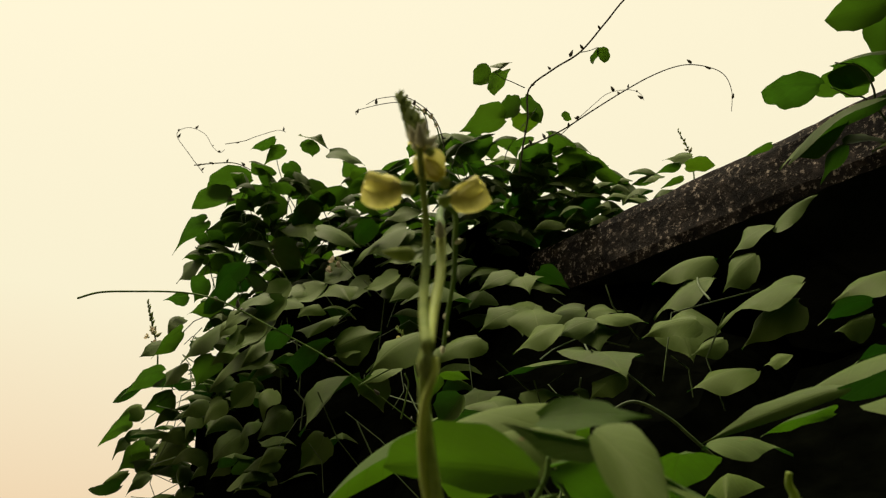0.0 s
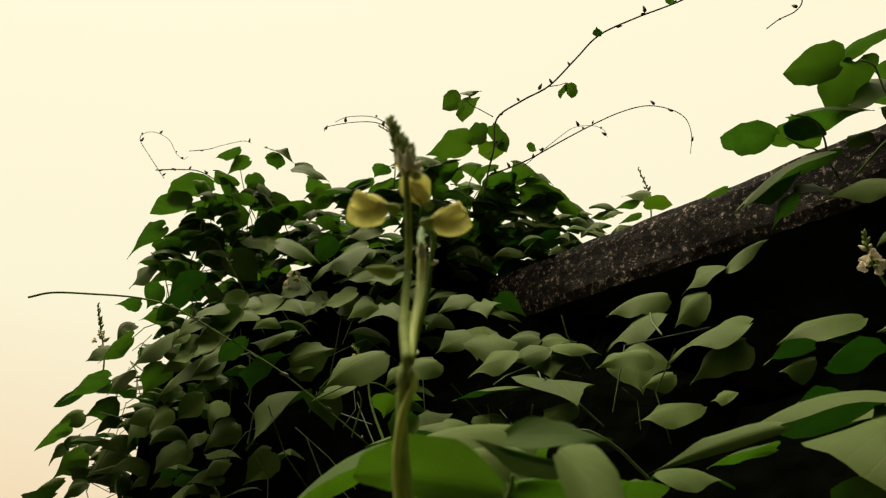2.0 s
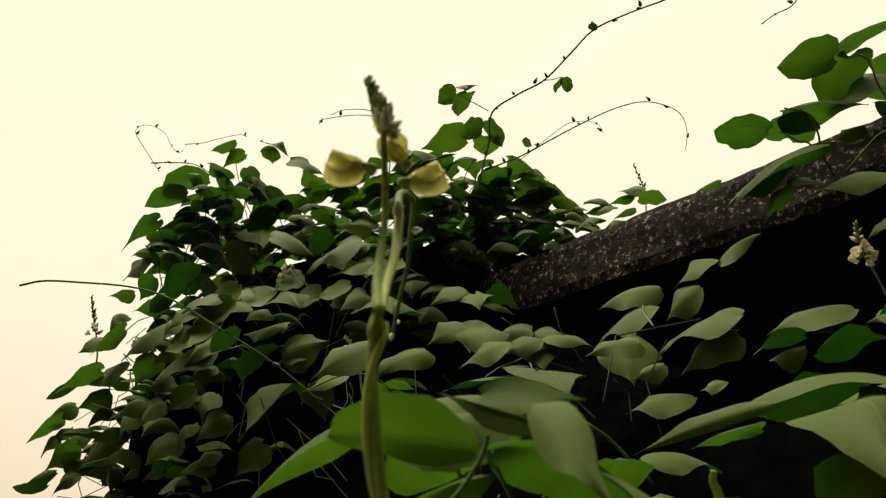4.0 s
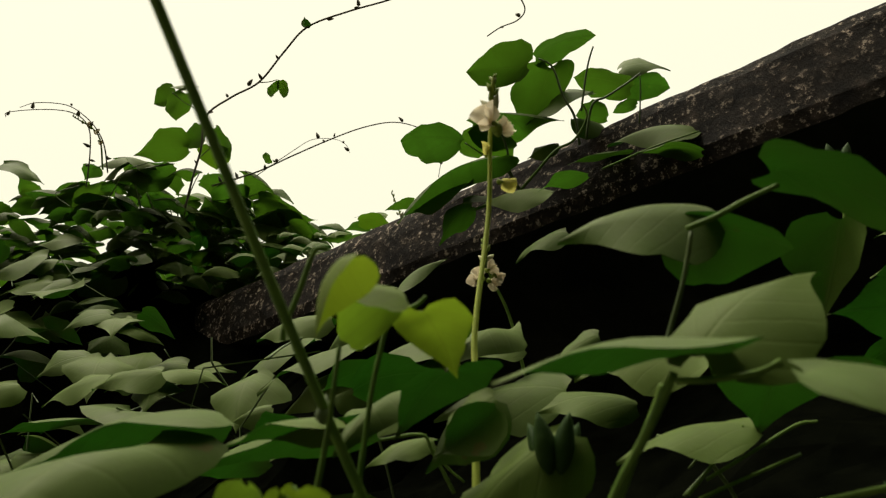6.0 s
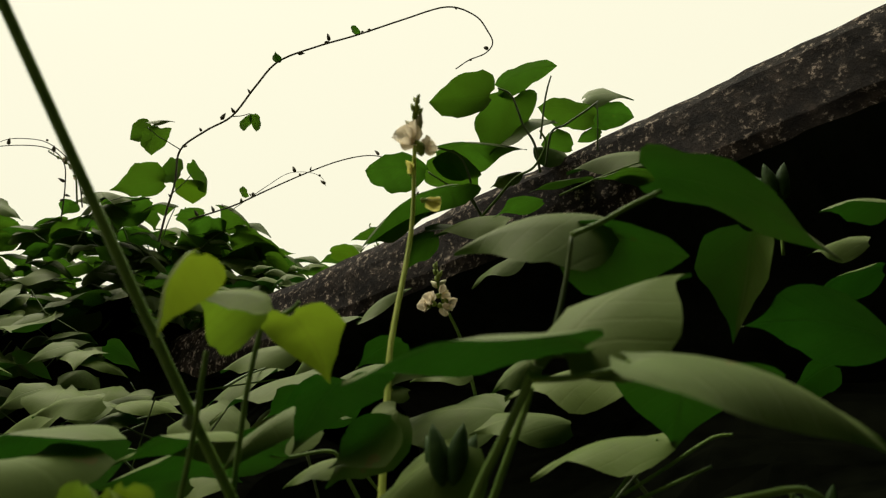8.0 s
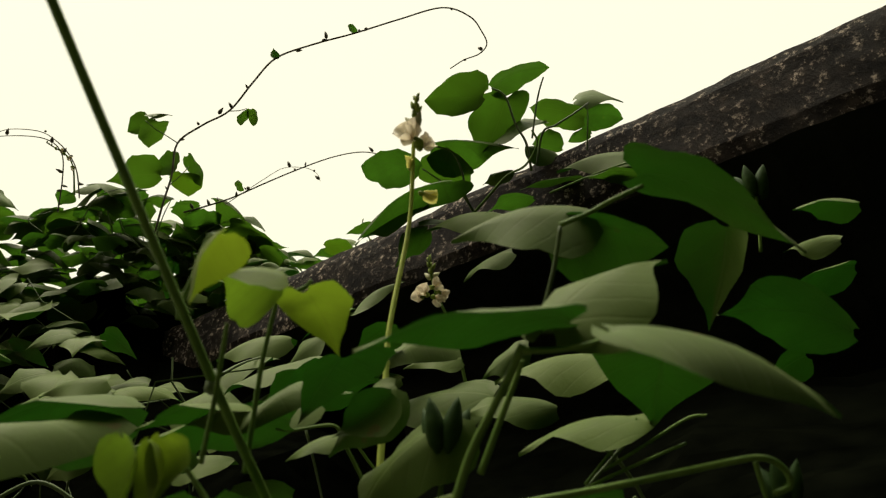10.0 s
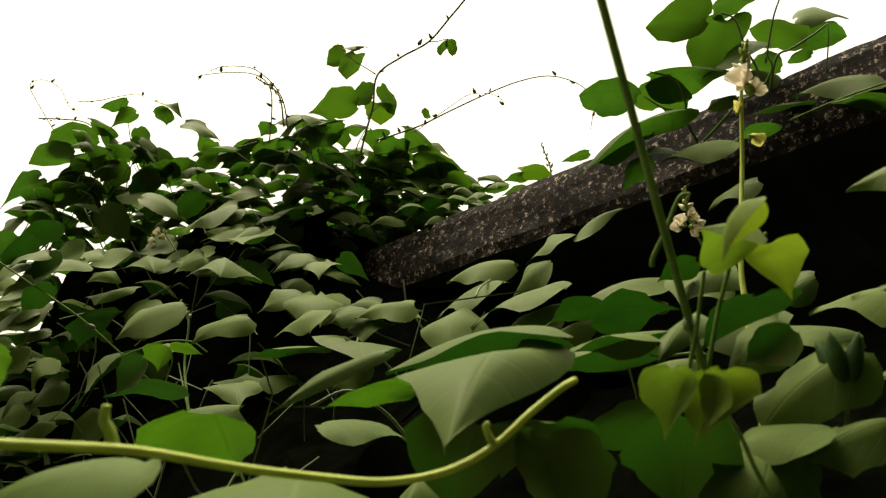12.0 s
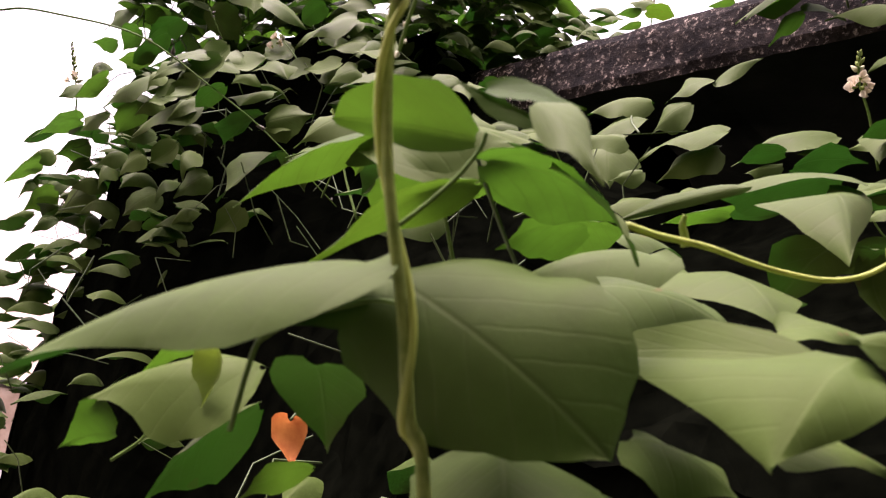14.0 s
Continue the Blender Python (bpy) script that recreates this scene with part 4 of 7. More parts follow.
piece("bud", BUD_TINY, vine_top, (-0.285, 0.74, 1.869), (-57, -24, 32), 1.14)
piece("bud", BUD_TINY, vine_top, (-0.15, 0.774, 1.806), (-58, -9, 106), 1.09)
piece("bud", BUD_TINY, vine_top, (-0.156, 0.773, 1.808), (50, 59, 253), 0.71)
piece("bud", BUD_TINY, vine_top, (-0.085, 0.795, 1.766), (54, 4, 281), 1.08)
piece("bud", BUD_TINY, vine_top, (-0.039, 0.811, 1.735), (18, -39, 240), 0.67)
piece("bud", BUD_TINY, vine_top, (-0.349, 1.06, 2.113), (60, -32, 217), 1.11)
piece("bud", BUD_TINY, vine_top, (-0.353, 1.058, 2.118), (-26, -51, 227), 0.83)
piece("bud", BUD_TINY, vine_top, (-0.31, 1.089, 2.058), (-58, 57, 161), 0.88)
piece("bud", BUD_TINY, vine_top, (-0.327, 1.077, 2.081), (25, 49, 228), 0.89)

# leaves, each at its base with its tip and its two margins
leaf(vine_top, (-0.480, 1.247, 2.402), (-0.109, 0.018, -0.031), (-0.062, -0.042, 0.002), (-0.069, 0.045, -0.006), droop=0.32, fold=0.04, wave=0.9, material=LEAF_BACKLIT, shape=0.8)
leaf(vine_top, (-0.530, 1.272, 2.361), (-0.096, 0.013, -0.024), (-0.037, -0.039, 0.006), (-0.038, 0.037, -0.002), droop=0.32, fold=0.04, wave=0.9, material=LEAF_BACKLIT, shape=0.8)
leaf(vine_top, (-0.581, 1.269, 2.293), (-0.077, 0.037, -0.068), (-0.020, -0.037, -0.011), (-0.024, 0.047, -0.007), droop=0.32, fold=0.04, wave=0.9, material=LEAF_BACKLIT)
leaf(vine_top, (-0.509, 1.270, 2.314), (-0.082, 0.050, -0.091), (-0.063, -0.018, -0.053), (-0.030, 0.066, -0.034), droop=0.32, fold=0.04, wave=0.9, material=LEAF_BACKLIT)
leaf(vine_top, (-0.553, 1.234, 2.183), (-0.061, 0.027, -0.050), (-0.011, -0.008, -0.047), (-0.050, 0.035, -0.001), droop=0.32, fold=0.04, wave=1.5)
leaf(vine_top, (-0.494, 1.120, 2.086), (-0.026, 0.024, -0.044), (-0.031, -0.002, -0.010), (0, 0.022, -0.027), droop=0.32, fold=0.04, wave=0.9, material=LEAF_BACKLIT)
leaf(vine_top, (-0.533, 1.140, 2.058), (-0.053, 0.007, -0.011), (-0.016, -0.017, -0.006), (-0.028, 0.029, -0.016), droop=0.32, fold=0.04, wave=0.9, material=LEAF_BACKLIT)
leaf(vine_top, (-0.436, 1.072, 2.015), (-0.069, 0.012, -0.021), (-0.026, -0.024, -0.006), (-0.035, 0.037, -0.018), droop=0.32, fold=0.04, wave=0.9, material=LEAF_BACKLIT)
leaf(vine_top, (-0.518, 1.108, 1.967), (-0.062, 0.026, -0.048), (-0.012, -0.024, -0.009), (-0.026, 0.044, -0.027), droop=0.32, fold=0.04, wave=0.9, material=LEAF_BACKLIT)
leaf(vine_top, (-0.642, 1.349, 1.957), (-0.098, 0.028, -0.051), (-0.018, -0.041, -0.011), (-0.048, 0.058, -0.021), droop=0.32, fold=0.04, wave=0.9, material=LEAF_BACKLIT)
leaf(vine_top, (-0.745, 1.458, 1.874), (-0.074, 0.030, -0.055), (-0.012, -0.034, -0.006), (-0.031, 0.051, -0.024), droop=0.32, fold=0.04, wave=0.9, material=LEAF_BACKLIT)
leaf(vine_top, (-0.621, 1.371, 1.922), (-0.071, 0.023, -0.042), (-0.030, -0.018, -0.015), (-0.027, 0.050, -0.043), droop=0.32, fold=0.04, wave=0.9, material=LEAF_BACKLIT)
leaf(vine_top, (-0.510, 1.139, 1.915), (-0.049, 0.026, -0.047), (-0.001, -0.006, -0.041), (-0.044, 0.034, -0.010), droop=0.32, fold=0.04, wave=1.5)
leaf(vine_top, (-0.384, 0.968, 1.934), (-0.081, 0.035, -0.065), (-0.009, -0.016, -0.057), (-0.064, 0.055, -0.015), droop=0.32, fold=0.04, wave=1.5)
leaf(vine_top, (-0.296, 0.843, 1.912), (-0.057, 0.018, -0.032), (-0.018, -0.010, -0.030), (-0.048, 0.024, 0.006), droop=0.32, fold=0.04, wave=1.5)
leaf(vine_top, (-0.274, 0.834, 1.928), (-0.058, 0.013, -0.024), (-0.016, -0.016, -0.021), (-0.040, 0.022, 0.011), droop=0.32, fold=0.04, wave=1.5)
leaf(vine_top, (-0.271, 0.917, 1.961), (-0.002, -0.063, -0.054), (0.041, -0.021, -0.021), (-0.040, -0.019, -0.022), droop=0.32, fold=0.04, wave=1.5, shape=1.2)
leaf(vine_top, (-0.247, 0.944, 1.986), (-0.058, 0.007, -0.012), (-0.018, -0.015, -0.018), (-0.034, 0.016, 0.016), droop=0.32, fold=0.04, wave=1.5)
leaf(vine_top, (-0.220, 1.047, 2.045), (0.045, -0.067, -0.059), (0.055, -0.022, -0.022), (-0.031, -0.013, -0.037), droop=0.32, fold=0.04, wave=1.5, shape=1.2)
leaf(vine_top, (-0.229, 0.943, 1.963), (-0.022, -0.018, -0.033), (0.025, -0.002, -0.019), (-0.019, -0.006, -0.011), droop=0.32, fold=0.04, wave=1.5, shape=1.2)
leaf(vine_top, (-0.189, 0.964, 1.951), (-0.041, -0.034, -0.055), (0.010, -0.011, -0.019), (-0.068, -0.004, -0.033), droop=0.32, fold=0.04, wave=1.5, shape=1.2)
leaf(vine_top, (-0.185, 0.936, 1.896), (-0.065, 0.034, -0.063), (-0.075, -0.008, -0.041), (-0.032, 0.039, -0.015), droop=0.32, fold=0.04, wave=1.5)
leaf(vine_top, (-0.185, 0.950, 1.885), (0.078, -0.016, 0.028), (0.035, -0.003, 0.040), (0.051, -0.007, -0.022), droop=0.32, fold=0.04, wave=1.5)
leaf(vine_top, (-0.287, 0.910, 1.885), (-0.100, 0.039, -0.072), (-0.022, -0.025, -0.059), (-0.062, 0.062, -0.008), droop=0.32, fold=0.04, wave=1.5)
leaf(vine_top, (-0.411, 1.006, 1.887), (-0.033, 0.028, -0.052), (-0.034, -0.002, -0.019), (0.007, 0.024, -0.022), droop=0.32, fold=0.04, wave=0.9, material=LEAF_BACKLIT)
leaf(vine_top, (-0.411, 1.097, 1.833), (-0.038, 0.023, -0.043), (0.004, -0.003, -0.034), (-0.033, 0.024, -0.005), droop=0.32, fold=0.04, wave=1.5)
leaf(vine_top, (-0.138, 0.965, 1.837), (-0.106, 0.047, -0.086), (-0.047, -0.038, -0.046), (-0.093, 0.068, -0.006), droop=0.32, fold=0.04, wave=1.5)
leaf(vine_top, (-0.127, 0.898, 1.819), (0.037, 0, -0.053), (-0.011, 0, -0.017), (0.050, -0.004, -0.011), droop=0.32, fold=0.04, wave=1.5)
leaf(vine_top, (-0.066, 0.886, 1.837), (-0.068, 0.016, -0.029), (-0.018, -0.019, -0.025), (-0.036, 0.028, 0.007), droop=0.32, fold=0.04, wave=1.5)
leaf(vine_top, (-0.419, 1.180, 2.469), (-0.059, 0.014, -0.026), (-0.027, -0.015, -0.020), (-0.031, 0.035, -0.017), droop=0.32, fold=0.04, wave=0.9, material=LEAF_BACKLIT)
leaf(vine_top, (-0.397, 1.195, 2.446), (-0.053, 0.019, -0.036), (-0.030, -0.020, -0.004), (-0.019, 0.027, -0.009), droop=0.32, fold=0.04, wave=0.9, material=LEAF_BACKLIT)
leaf(vine_top, (-0.357, 1.206, 2.487), (0.062, -0.018, -0.042), (0.039, -0.014, 0), (-0.024, -0.014, 0.002), droop=0.32, fold=0.04, wave=1.5, shape=1.2)
leaf(vine_top, (-0.336, 1.182, 2.466), (-0.002, 0.042, -0.022), (-0.028, 0.018, -0.014), (0.017, 0.019, -0.017), droop=0.32, fold=0.04, wave=0.9, material=LEAF_BACKLIT)
leaf(vine_top, (-0.299, 1.213, 2.449), (0.085, 0.012, -0.025), (0.047, 0.026, 0.019), (0.033, -0.018, -0.034), droop=0.32, fold=0.04, wave=1.5)
leaf(vine_top, (-0.242, 1.209, 2.392), (0.055, 0.007, -0.013), (0.016, 0.022, -0.009), (0.031, -0.019, 0.004), droop=0.32, fold=0.04, wave=0.9, material=LEAF_BACKLIT)
leaf(vine_top, (-0.247, 1.183, 2.341), (-0.039, 0.048, -0.032), (-0.056, 0.017, -0.012), (0.004, 0.024, -0.026), droop=0.32, fold=0.04, wave=0.9, material=LEAF_BACKLIT)
leaf(vine_top, (-0.414, 1.231, 2.348), (-0.001, 0.033, -0.063), (-0.031, 0.018, -0.033), (0.030, 0.018, -0.034), droop=0.32, fold=0.04, wave=0.9, material=LEAF_BACKLIT)
leaf(vine_top, (-0.198, 1.204, 2.366), (-0.064, 0.014, -0.024), (-0.030, -0.020, -0.011), (-0.035, 0.035, -0.015), droop=0.32, fold=0.04, wave=0.9, material=LEAF_BACKLIT)
leaf(vine_top, (-0.337, 1.235, 2.273), (0.039, -0.104, -0.097), (0.080, -0.038, -0.028), (-0.051, -0.032, -0.039), droop=0.32, fold=0.04, wave=1.5, shape=1.2)
leaf(vine_top, (-0.104, 1.156, 2.393), (-0.060, 0.018, -0.033), (-0.031, -0.018, -0.020), (-0.028, 0.036, -0.012), droop=0.32, fold=0.04, wave=0.9, material=LEAF_BACKLIT)
leaf(vine_top, (-0.086, 1.035, 2.160), (-0.107, 0.036, -0.066), (-0.045, -0.021, -0.066), (-0.062, 0.054, 0.006), droop=0.32, fold=0.04, wave=1.5)
leaf(vine_top, (-0.057, 1.010, 2.100), (-0.074, 0.015, -0.026), (-0.034, -0.014, -0.035), (-0.037, 0.027, 0.013), droop=0.32, fold=0.04, wave=1.5)
leaf(vine_top, (-0.130, 1.168, 2.369), (-0.059, 0.022, -0.039), (-0.032, -0.017, -0.016), (-0.018, 0.038, -0.023), droop=0.32, fold=0.04, wave=0.9, material=LEAF_BACKLIT)
leaf(vine_top, (-0.337, 1.211, 2.370), (-0.048, 0.018, -0.034), (-0.029, -0.012, -0.006), (-0.016, 0.028, -0.025), droop=0.32, fold=0.04, wave=0.9, material=LEAF_BACKLIT)
leaf(vine_top, (-0.465, 1.274, 2.298), (-0.061, 0.027, -0.050), (-0.039, -0.017, -0.010), (-0.016, 0.037, -0.026), droop=0.32, fold=0.04, wave=0.9, material=LEAF_BACKLIT)
leaf(vine_top, (-0.217, 1.151, 2.286), (0.063, 0.014, -0.028), (0.030, 0.032, -0.014), (0.027, -0.023, -0.004), droop=0.32, fold=0.04, wave=0.9, material=LEAF_BACKLIT)
leaf(vine_top, (-0.099, 1.056, 2.144), (0.068, 0.008, -0.015), (0.028, 0.015, 0.020), (0.031, -0.012, -0.028), droop=0.32, fold=0.04, wave=1.5)
leaf(vine_top, (-0.123, 1.008, 2.018), (0.093, -0.002, 0.001), (0.042, 0.022, 0.030), (0.045, -0.027, -0.022), droop=0.32, fold=0.04, wave=1.5)
leaf(vine_top, (0.166, 1.228, 2.173), (-0.097, 0.007, -0.012), (-0.032, -0.011, -0.048), (-0.048, 0.030, 0.014), droop=0.32, fold=0.04, wave=1.5)
leaf(vine_top, (0.130, 0.927, 1.968), (-0.006, -0.059, -0.082), (0.029, -0.021, -0.026), (-0.069, -0.020, -0.026), droop=0.32, fold=0.04, wave=1.5, shape=1.2)
leaf(vine_top, (0.212, 0.792, 1.901), (-0.077, 0.013, -0.024), (-0.039, -0.013, -0.037), (-0.040, 0.028, 0.010), droop=0.32, fold=0.04, wave=1.5)
leaf(vine_top, (0.218, 0.806, 1.902), (0.053, -0.002, 0.003), (0.028, 0.014, 0.016), (0.023, -0.016, -0.013), droop=0.32, fold=0.04, wave=1.5)
leaf(vine_top, (0.058, 0.793, 1.776), (-0.002, -0.053, -0.054), (0.032, -0.022, -0.010), (-0.043, -0.018, -0.018), droop=0.32, fold=0.04, wave=1.5, shape=1.2)
leaf(vine_top, (-0.580, 1.186, 1.966), (-0.054, 0.013, -0.023), (-0.013, -0.006, -0.027), (-0.036, 0.014, 0.012), droop=0.32, fold=0.04, wave=1.5)
leaf(vine_top, (-0.269, 1.020, 1.797), (-0.054, 0.025, -0.046), (-0.002, -0.002, -0.039), (-0.043, 0.024, -0.002), droop=0.32, fold=0.04, wave=1.5)
leaf(vine_top, (-0.390, 1.170, 1.786), (-0.059, 0.027, -0.050), (-0.001, -0.001, -0.042), (-0.049, 0.024, 0), droop=0.32, fold=0.04, wave=1.5)
leaf(vine_top, (-0.588, 1.401, 1.815), (-0.080, 0.032, -0.059), (-0.002, -0.008, -0.049), (-0.061, 0.033, 0.003), droop=0.32, fold=0.04, wave=1.5)
leaf(vine_top, (-0.140, 0.946, 1.892), (-0.055, 0.011, -0.020), (-0.019, -0.009, -0.026), (-0.032, 0.020, 0.007), droop=0.32, fold=0.04, wave=1.5)
leaf(vine_top, (-0.203, 1.016, 1.753), (-0.043, 0.029, -0.053), (-0.041, 0.020, -0.003), (0.006, 0.002, -0.036), droop=0.32, fold=0.04, wave=1.5)
leaf(vine_top, (-0.689, 1.445, 1.818), (-0.069, 0.032, -0.059), (-0.032, -0.024, -0.008), (-0.020, 0.050, -0.040), droop=0.32, fold=0.04, wave=0.9, material=LEAF_BACKLIT)
leaf(vine_top, (-0.327, 0.989, 1.832), (-0.044, 0.022, -0.041), (-0.043, 0.019, -0.002), (-0.002, 0, -0.034), droop=0.32, fold=0.04, wave=1.5)
leaf(vine_top, (0.100, 0.965, 2.371), (-0.090, 0.016, -0.021), (-0.043, -0.028, 0.011), (-0.045, 0.036, -0.017), droop=0.32, fold=0.04, wave=0.9, material=LEAF_BACKLIT)
leaf(vine_top, (0.127, 0.943, 2.382), (-0.044, 0.025, 0.006), (-0.018, -0.004, 0.026), (-0.019, 0.017, -0.014), droop=0.32, fold=0.04, wave=0.9, material=LEAF_BACKLIT, shape=0.8)
leaf(vine_top, (0.137, 0.951, 2.414), (0.034, 0.023, -0.047), (0.006, 0.032, -0.016), (0.025, -0.012, -0.024), droop=0.32, fold=0.04, wave=0.9, material=LEAF_BACKLIT, shape=0.8)
leaf(vine_top, (0.134, 0.964, 2.383), (0.009, 0.058, -0.007), (-0.020, 0.022, -0.005), (0.037, 0.016, 0.003), droop=0.32, fold=0.04, wave=0.9, material=LEAF_BACKLIT_BRIGHT, shape=0.8)
leaf(vine_top, (0.074, 1.001, 2.358), (-0.090, 0.024, -0.037), (-0.028, -0.022, -0.026), (-0.034, 0.054, -0.029), droop=0.32, fold=0.04, wave=0.9, material=LEAF_BACKLIT)
leaf(vine_top, (-0.008, 1.040, 2.384), (-0.065, 0.016, -0.024), (-0.025, -0.013, -0.032), (-0.035, 0.026, 0.012), droop=0.32, fold=0.04, wave=1.5)
leaf(vine_top, (-0.008, 1.043, 2.382), (-0.048, 0.026, -0.044), (-0.017, -0.005, -0.044), (-0.025, 0.027, 0.006), droop=0.32, fold=0.04, wave=1.5)
leaf(vine_top, (-0.007, 1.004, 2.360), (0.060, 0.006, -0.017), (0.032, 0.019, 0.012), (0.031, -0.012, -0.030), droop=0.32, fold=0.04, wave=1.5)
leaf(vine_top, (-0.114, 1.160, 2.398), (-0.065, 0.017, -0.025), (-0.027, -0.018, -0.018), (-0.033, 0.038, -0.014), droop=0.32, fold=0.04, wave=0.9, material=LEAF_BACKLIT)
leaf(vine_top, (-0.050, 1.111, 2.358), (-0.065, 0.023, -0.036), (-0.034, -0.022, -0.012), (-0.025, 0.035, -0.007), droop=0.32, fold=0.04, wave=0.9, material=LEAF_BACKLIT, shape=0.8)
leaf(vine_top, (-0.006, 1.066, 2.346), (-0.051, 0.010, -0.014), (-0.029, -0.017, -0.004), (-0.026, 0.024, -0.002), droop=0.32, fold=0.04, wave=0.9, material=LEAF_BACKLIT, shape=0.8)
leaf(vine_top, (-0.076, 1.073, 2.382), (-0.025, 0.037, -0.011), (-0.031, 0.012, -0.001), (0.008, 0.017, -0.013), droop=0.32, fold=0.04, wave=0.9, material=LEAF_BACKLIT)
leaf(vine_top, (0.162, 1.047, 2.380), (-0.053, 0.009, -0.012), (-0.030, -0.016, -0.009), (-0.026, 0.026, -0.003), droop=0.32, fold=0.04, wave=0.9, material=LEAF_BACKLIT)
leaf(vine_top, (0.179, 1.061, 2.378), (-0.018, 0.066, -0.024), (-0.046, 0.025, -0.010), (0.022, 0.022, -0.011), droop=0.32, fold=0.04, wave=0.9, material=LEAF_BACKLIT, shape=0.8)
leaf(vine_top, (0.222, 1.073, 2.363), (0.099, 0.014, -0.034), (0.026, 0.047, -0.022), (0.044, -0.031, -0.015), droop=0.32, fold=0.04, wave=0.9, material=LEAF_BACKLIT, shape=0.8)
leaf(vine_top, (0.195, 1.095, 2.312), (0.123, 0.004, -0.019), (0.061, 0.036, 0.028), (0.065, -0.032, -0.047), droop=0.32, fold=0.04, wave=1.5)
leaf(vine_top, (0.287, 1.059, 2.306), (0.066, 0.011, -0.027), (0.027, 0.032, -0.008), (0.031, -0.024, -0.011), droop=0.32, fold=0.04, wave=0.9, material=LEAF_BACKLIT)
leaf(vine_top, (0.402, 1.018, 2.273), (-0.057, 0.010, -0.014), (-0.033, -0.018, -0.007), (-0.025, 0.028, -0.006), droop=0.32, fold=0.04, wave=0.9, material=LEAF_BACKLIT)
leaf(vine_top, (0.321, 1.054, 2.267), (0.066, 0.007, -0.019), (0.042, 0.015, 0.015), (0.022, -0.009, -0.033), droop=0.32, fold=0.04, wave=1.5)
leaf(vine_top, (0.430, 0.971, 2.279), (-0.049, 0.015, -0.023), (-0.029, -0.013, -0.017), (-0.013, 0.028, -0.007), droop=0.32, fold=0.04, wave=0.9, material=LEAF_BACKLIT)
leaf(vine_top, (0.405, 0.857, 2.197), (0.050, -0.003, 0), (0.025, 0.017, -0.003), (0.017, -0.020, 0.005), droop=0.32, fold=0.04, wave=0.9, material=LEAF_BACKLIT_BRIGHT, shape=0.8)
leaf(vine_top, (0.457, 0.979, 2.298), (-0.056, 0.007, -0.007), (-0.029, -0.010, -0.024), (-0.022, 0.018, 0.013), droop=0.32, fold=0.04, wave=1.5)
leaf(vine_top, (0.424, 0.937, 2.222), (-0.041, 0.011, -0.016), (-0.026, -0.012, -0.009), (-0.015, 0.022, -0.005), droop=0.32, fold=0.04, wave=0.9, material=LEAF_BACKLIT)
leaf(vine_top, (-0.036, 1.118, 2.335), (-0.095, 0.026, -0.039), (-0.044, -0.029, -0.019), (-0.039, 0.052, -0.015), droop=0.32, fold=0.04, wave=0.9, material=LEAF_BACKLIT)
leaf(vine_top, (0.032, 1.163, 2.358), (-0.083, 0.039, -0.065), (-0.027, -0.006, -0.071), (-0.053, 0.046, 0.003), droop=0.32, fold=0.04, wave=1.5)
leaf(vine_top, (-0.068, 1.112, 2.240), (-0.082, 0.013, -0.016), (-0.029, -0.016, -0.033), (-0.042, 0.026, 0.022), droop=0.32, fold=0.04, wave=1.5)
leaf(vine_top, (0.040, 1.304, 2.355), (-0.035, -0.138, -0.126), (0.084, -0.038, -0.067), (-0.095, -0.032, -0.063), droop=0.32, fold=0.04, wave=1.5, shape=1.2)
leaf(vine_top, (-0.072, 1.044, 2.159), (-0.051, 0.016, -0.026), (-0.018, -0.006, -0.032), (-0.032, 0.022, 0.006), droop=0.32, fold=0.04, wave=1.5)
leaf(vine_top, (-0.042, 1.076, 2.142), (-0.020, -0.098, -0.086), (0.039, -0.042, -0.017), (-0.083, -0.021, -0.046), droop=0.32, fold=0.04, wave=1.5, shape=1.2)
leaf(vine_top, (0.113, 1.103, 2.357), (-0.068, 0.017, -0.025), (-0.036, -0.021, -0.015), (-0.034, 0.037, -0.008), droop=0.32, fold=0.04, wave=0.9, material=LEAF_BACKLIT)
leaf(vine_top, (0.197, 1.121, 2.350), (-0.133, -0.006, 0.024), (-0.069, -0.035, -0.014), (-0.074, 0.026, 0.045), droop=0.32, fold=0.04, wave=1.5)
leaf(vine_top, (0.053, 1.190, 2.363), (-0.046, 0.018, -0.030), (-0.029, -0.012, -0.011), (-0.011, 0.028, -0.016), droop=0.32, fold=0.04, wave=0.9, material=LEAF_BACKLIT)
leaf(vine_top, (0.212, 1.166, 2.359), (-0.060, 0.008, -0.009), (-0.031, -0.019, -0.005), (-0.032, 0.029, -0.007), droop=0.32, fold=0.04, wave=0.9, material=LEAF_BACKLIT)
leaf(vine_top, (0.021, 1.062, 2.347), (-0.032, 0.014, -0.022), (-0.022, -0.007, -0.007), (-0.008, 0.020, -0.013), droop=0.32, fold=0.04, wave=0.9, material=LEAF_BACKLIT)
leaf(vine_top, (-0.108, 1.146, 2.318), (-0.058, 0.011, -0.016), (-0.026, -0.019, -0.005), (-0.028, 0.028, -0.007), droop=0.32, fold=0.04, wave=0.9, material=LEAF_BACKLIT)
leaf(vine_top, (0.251, 0.757, 2.369), (-0.008, 0.02, -0.018), (-0.012, 0.004, -0.016), (0.001, 0.017, -0.004), material=LEAF_BACKLIT, shape=0.8)
leaf(vine_top, (0.255, 0.756, 2.370), (0.008, 0.018, -0.019), (-0.005, 0.016, -0.003), (0.013, -0.001, -0.015), material=LEAF_BACKLIT, shape=0.8)
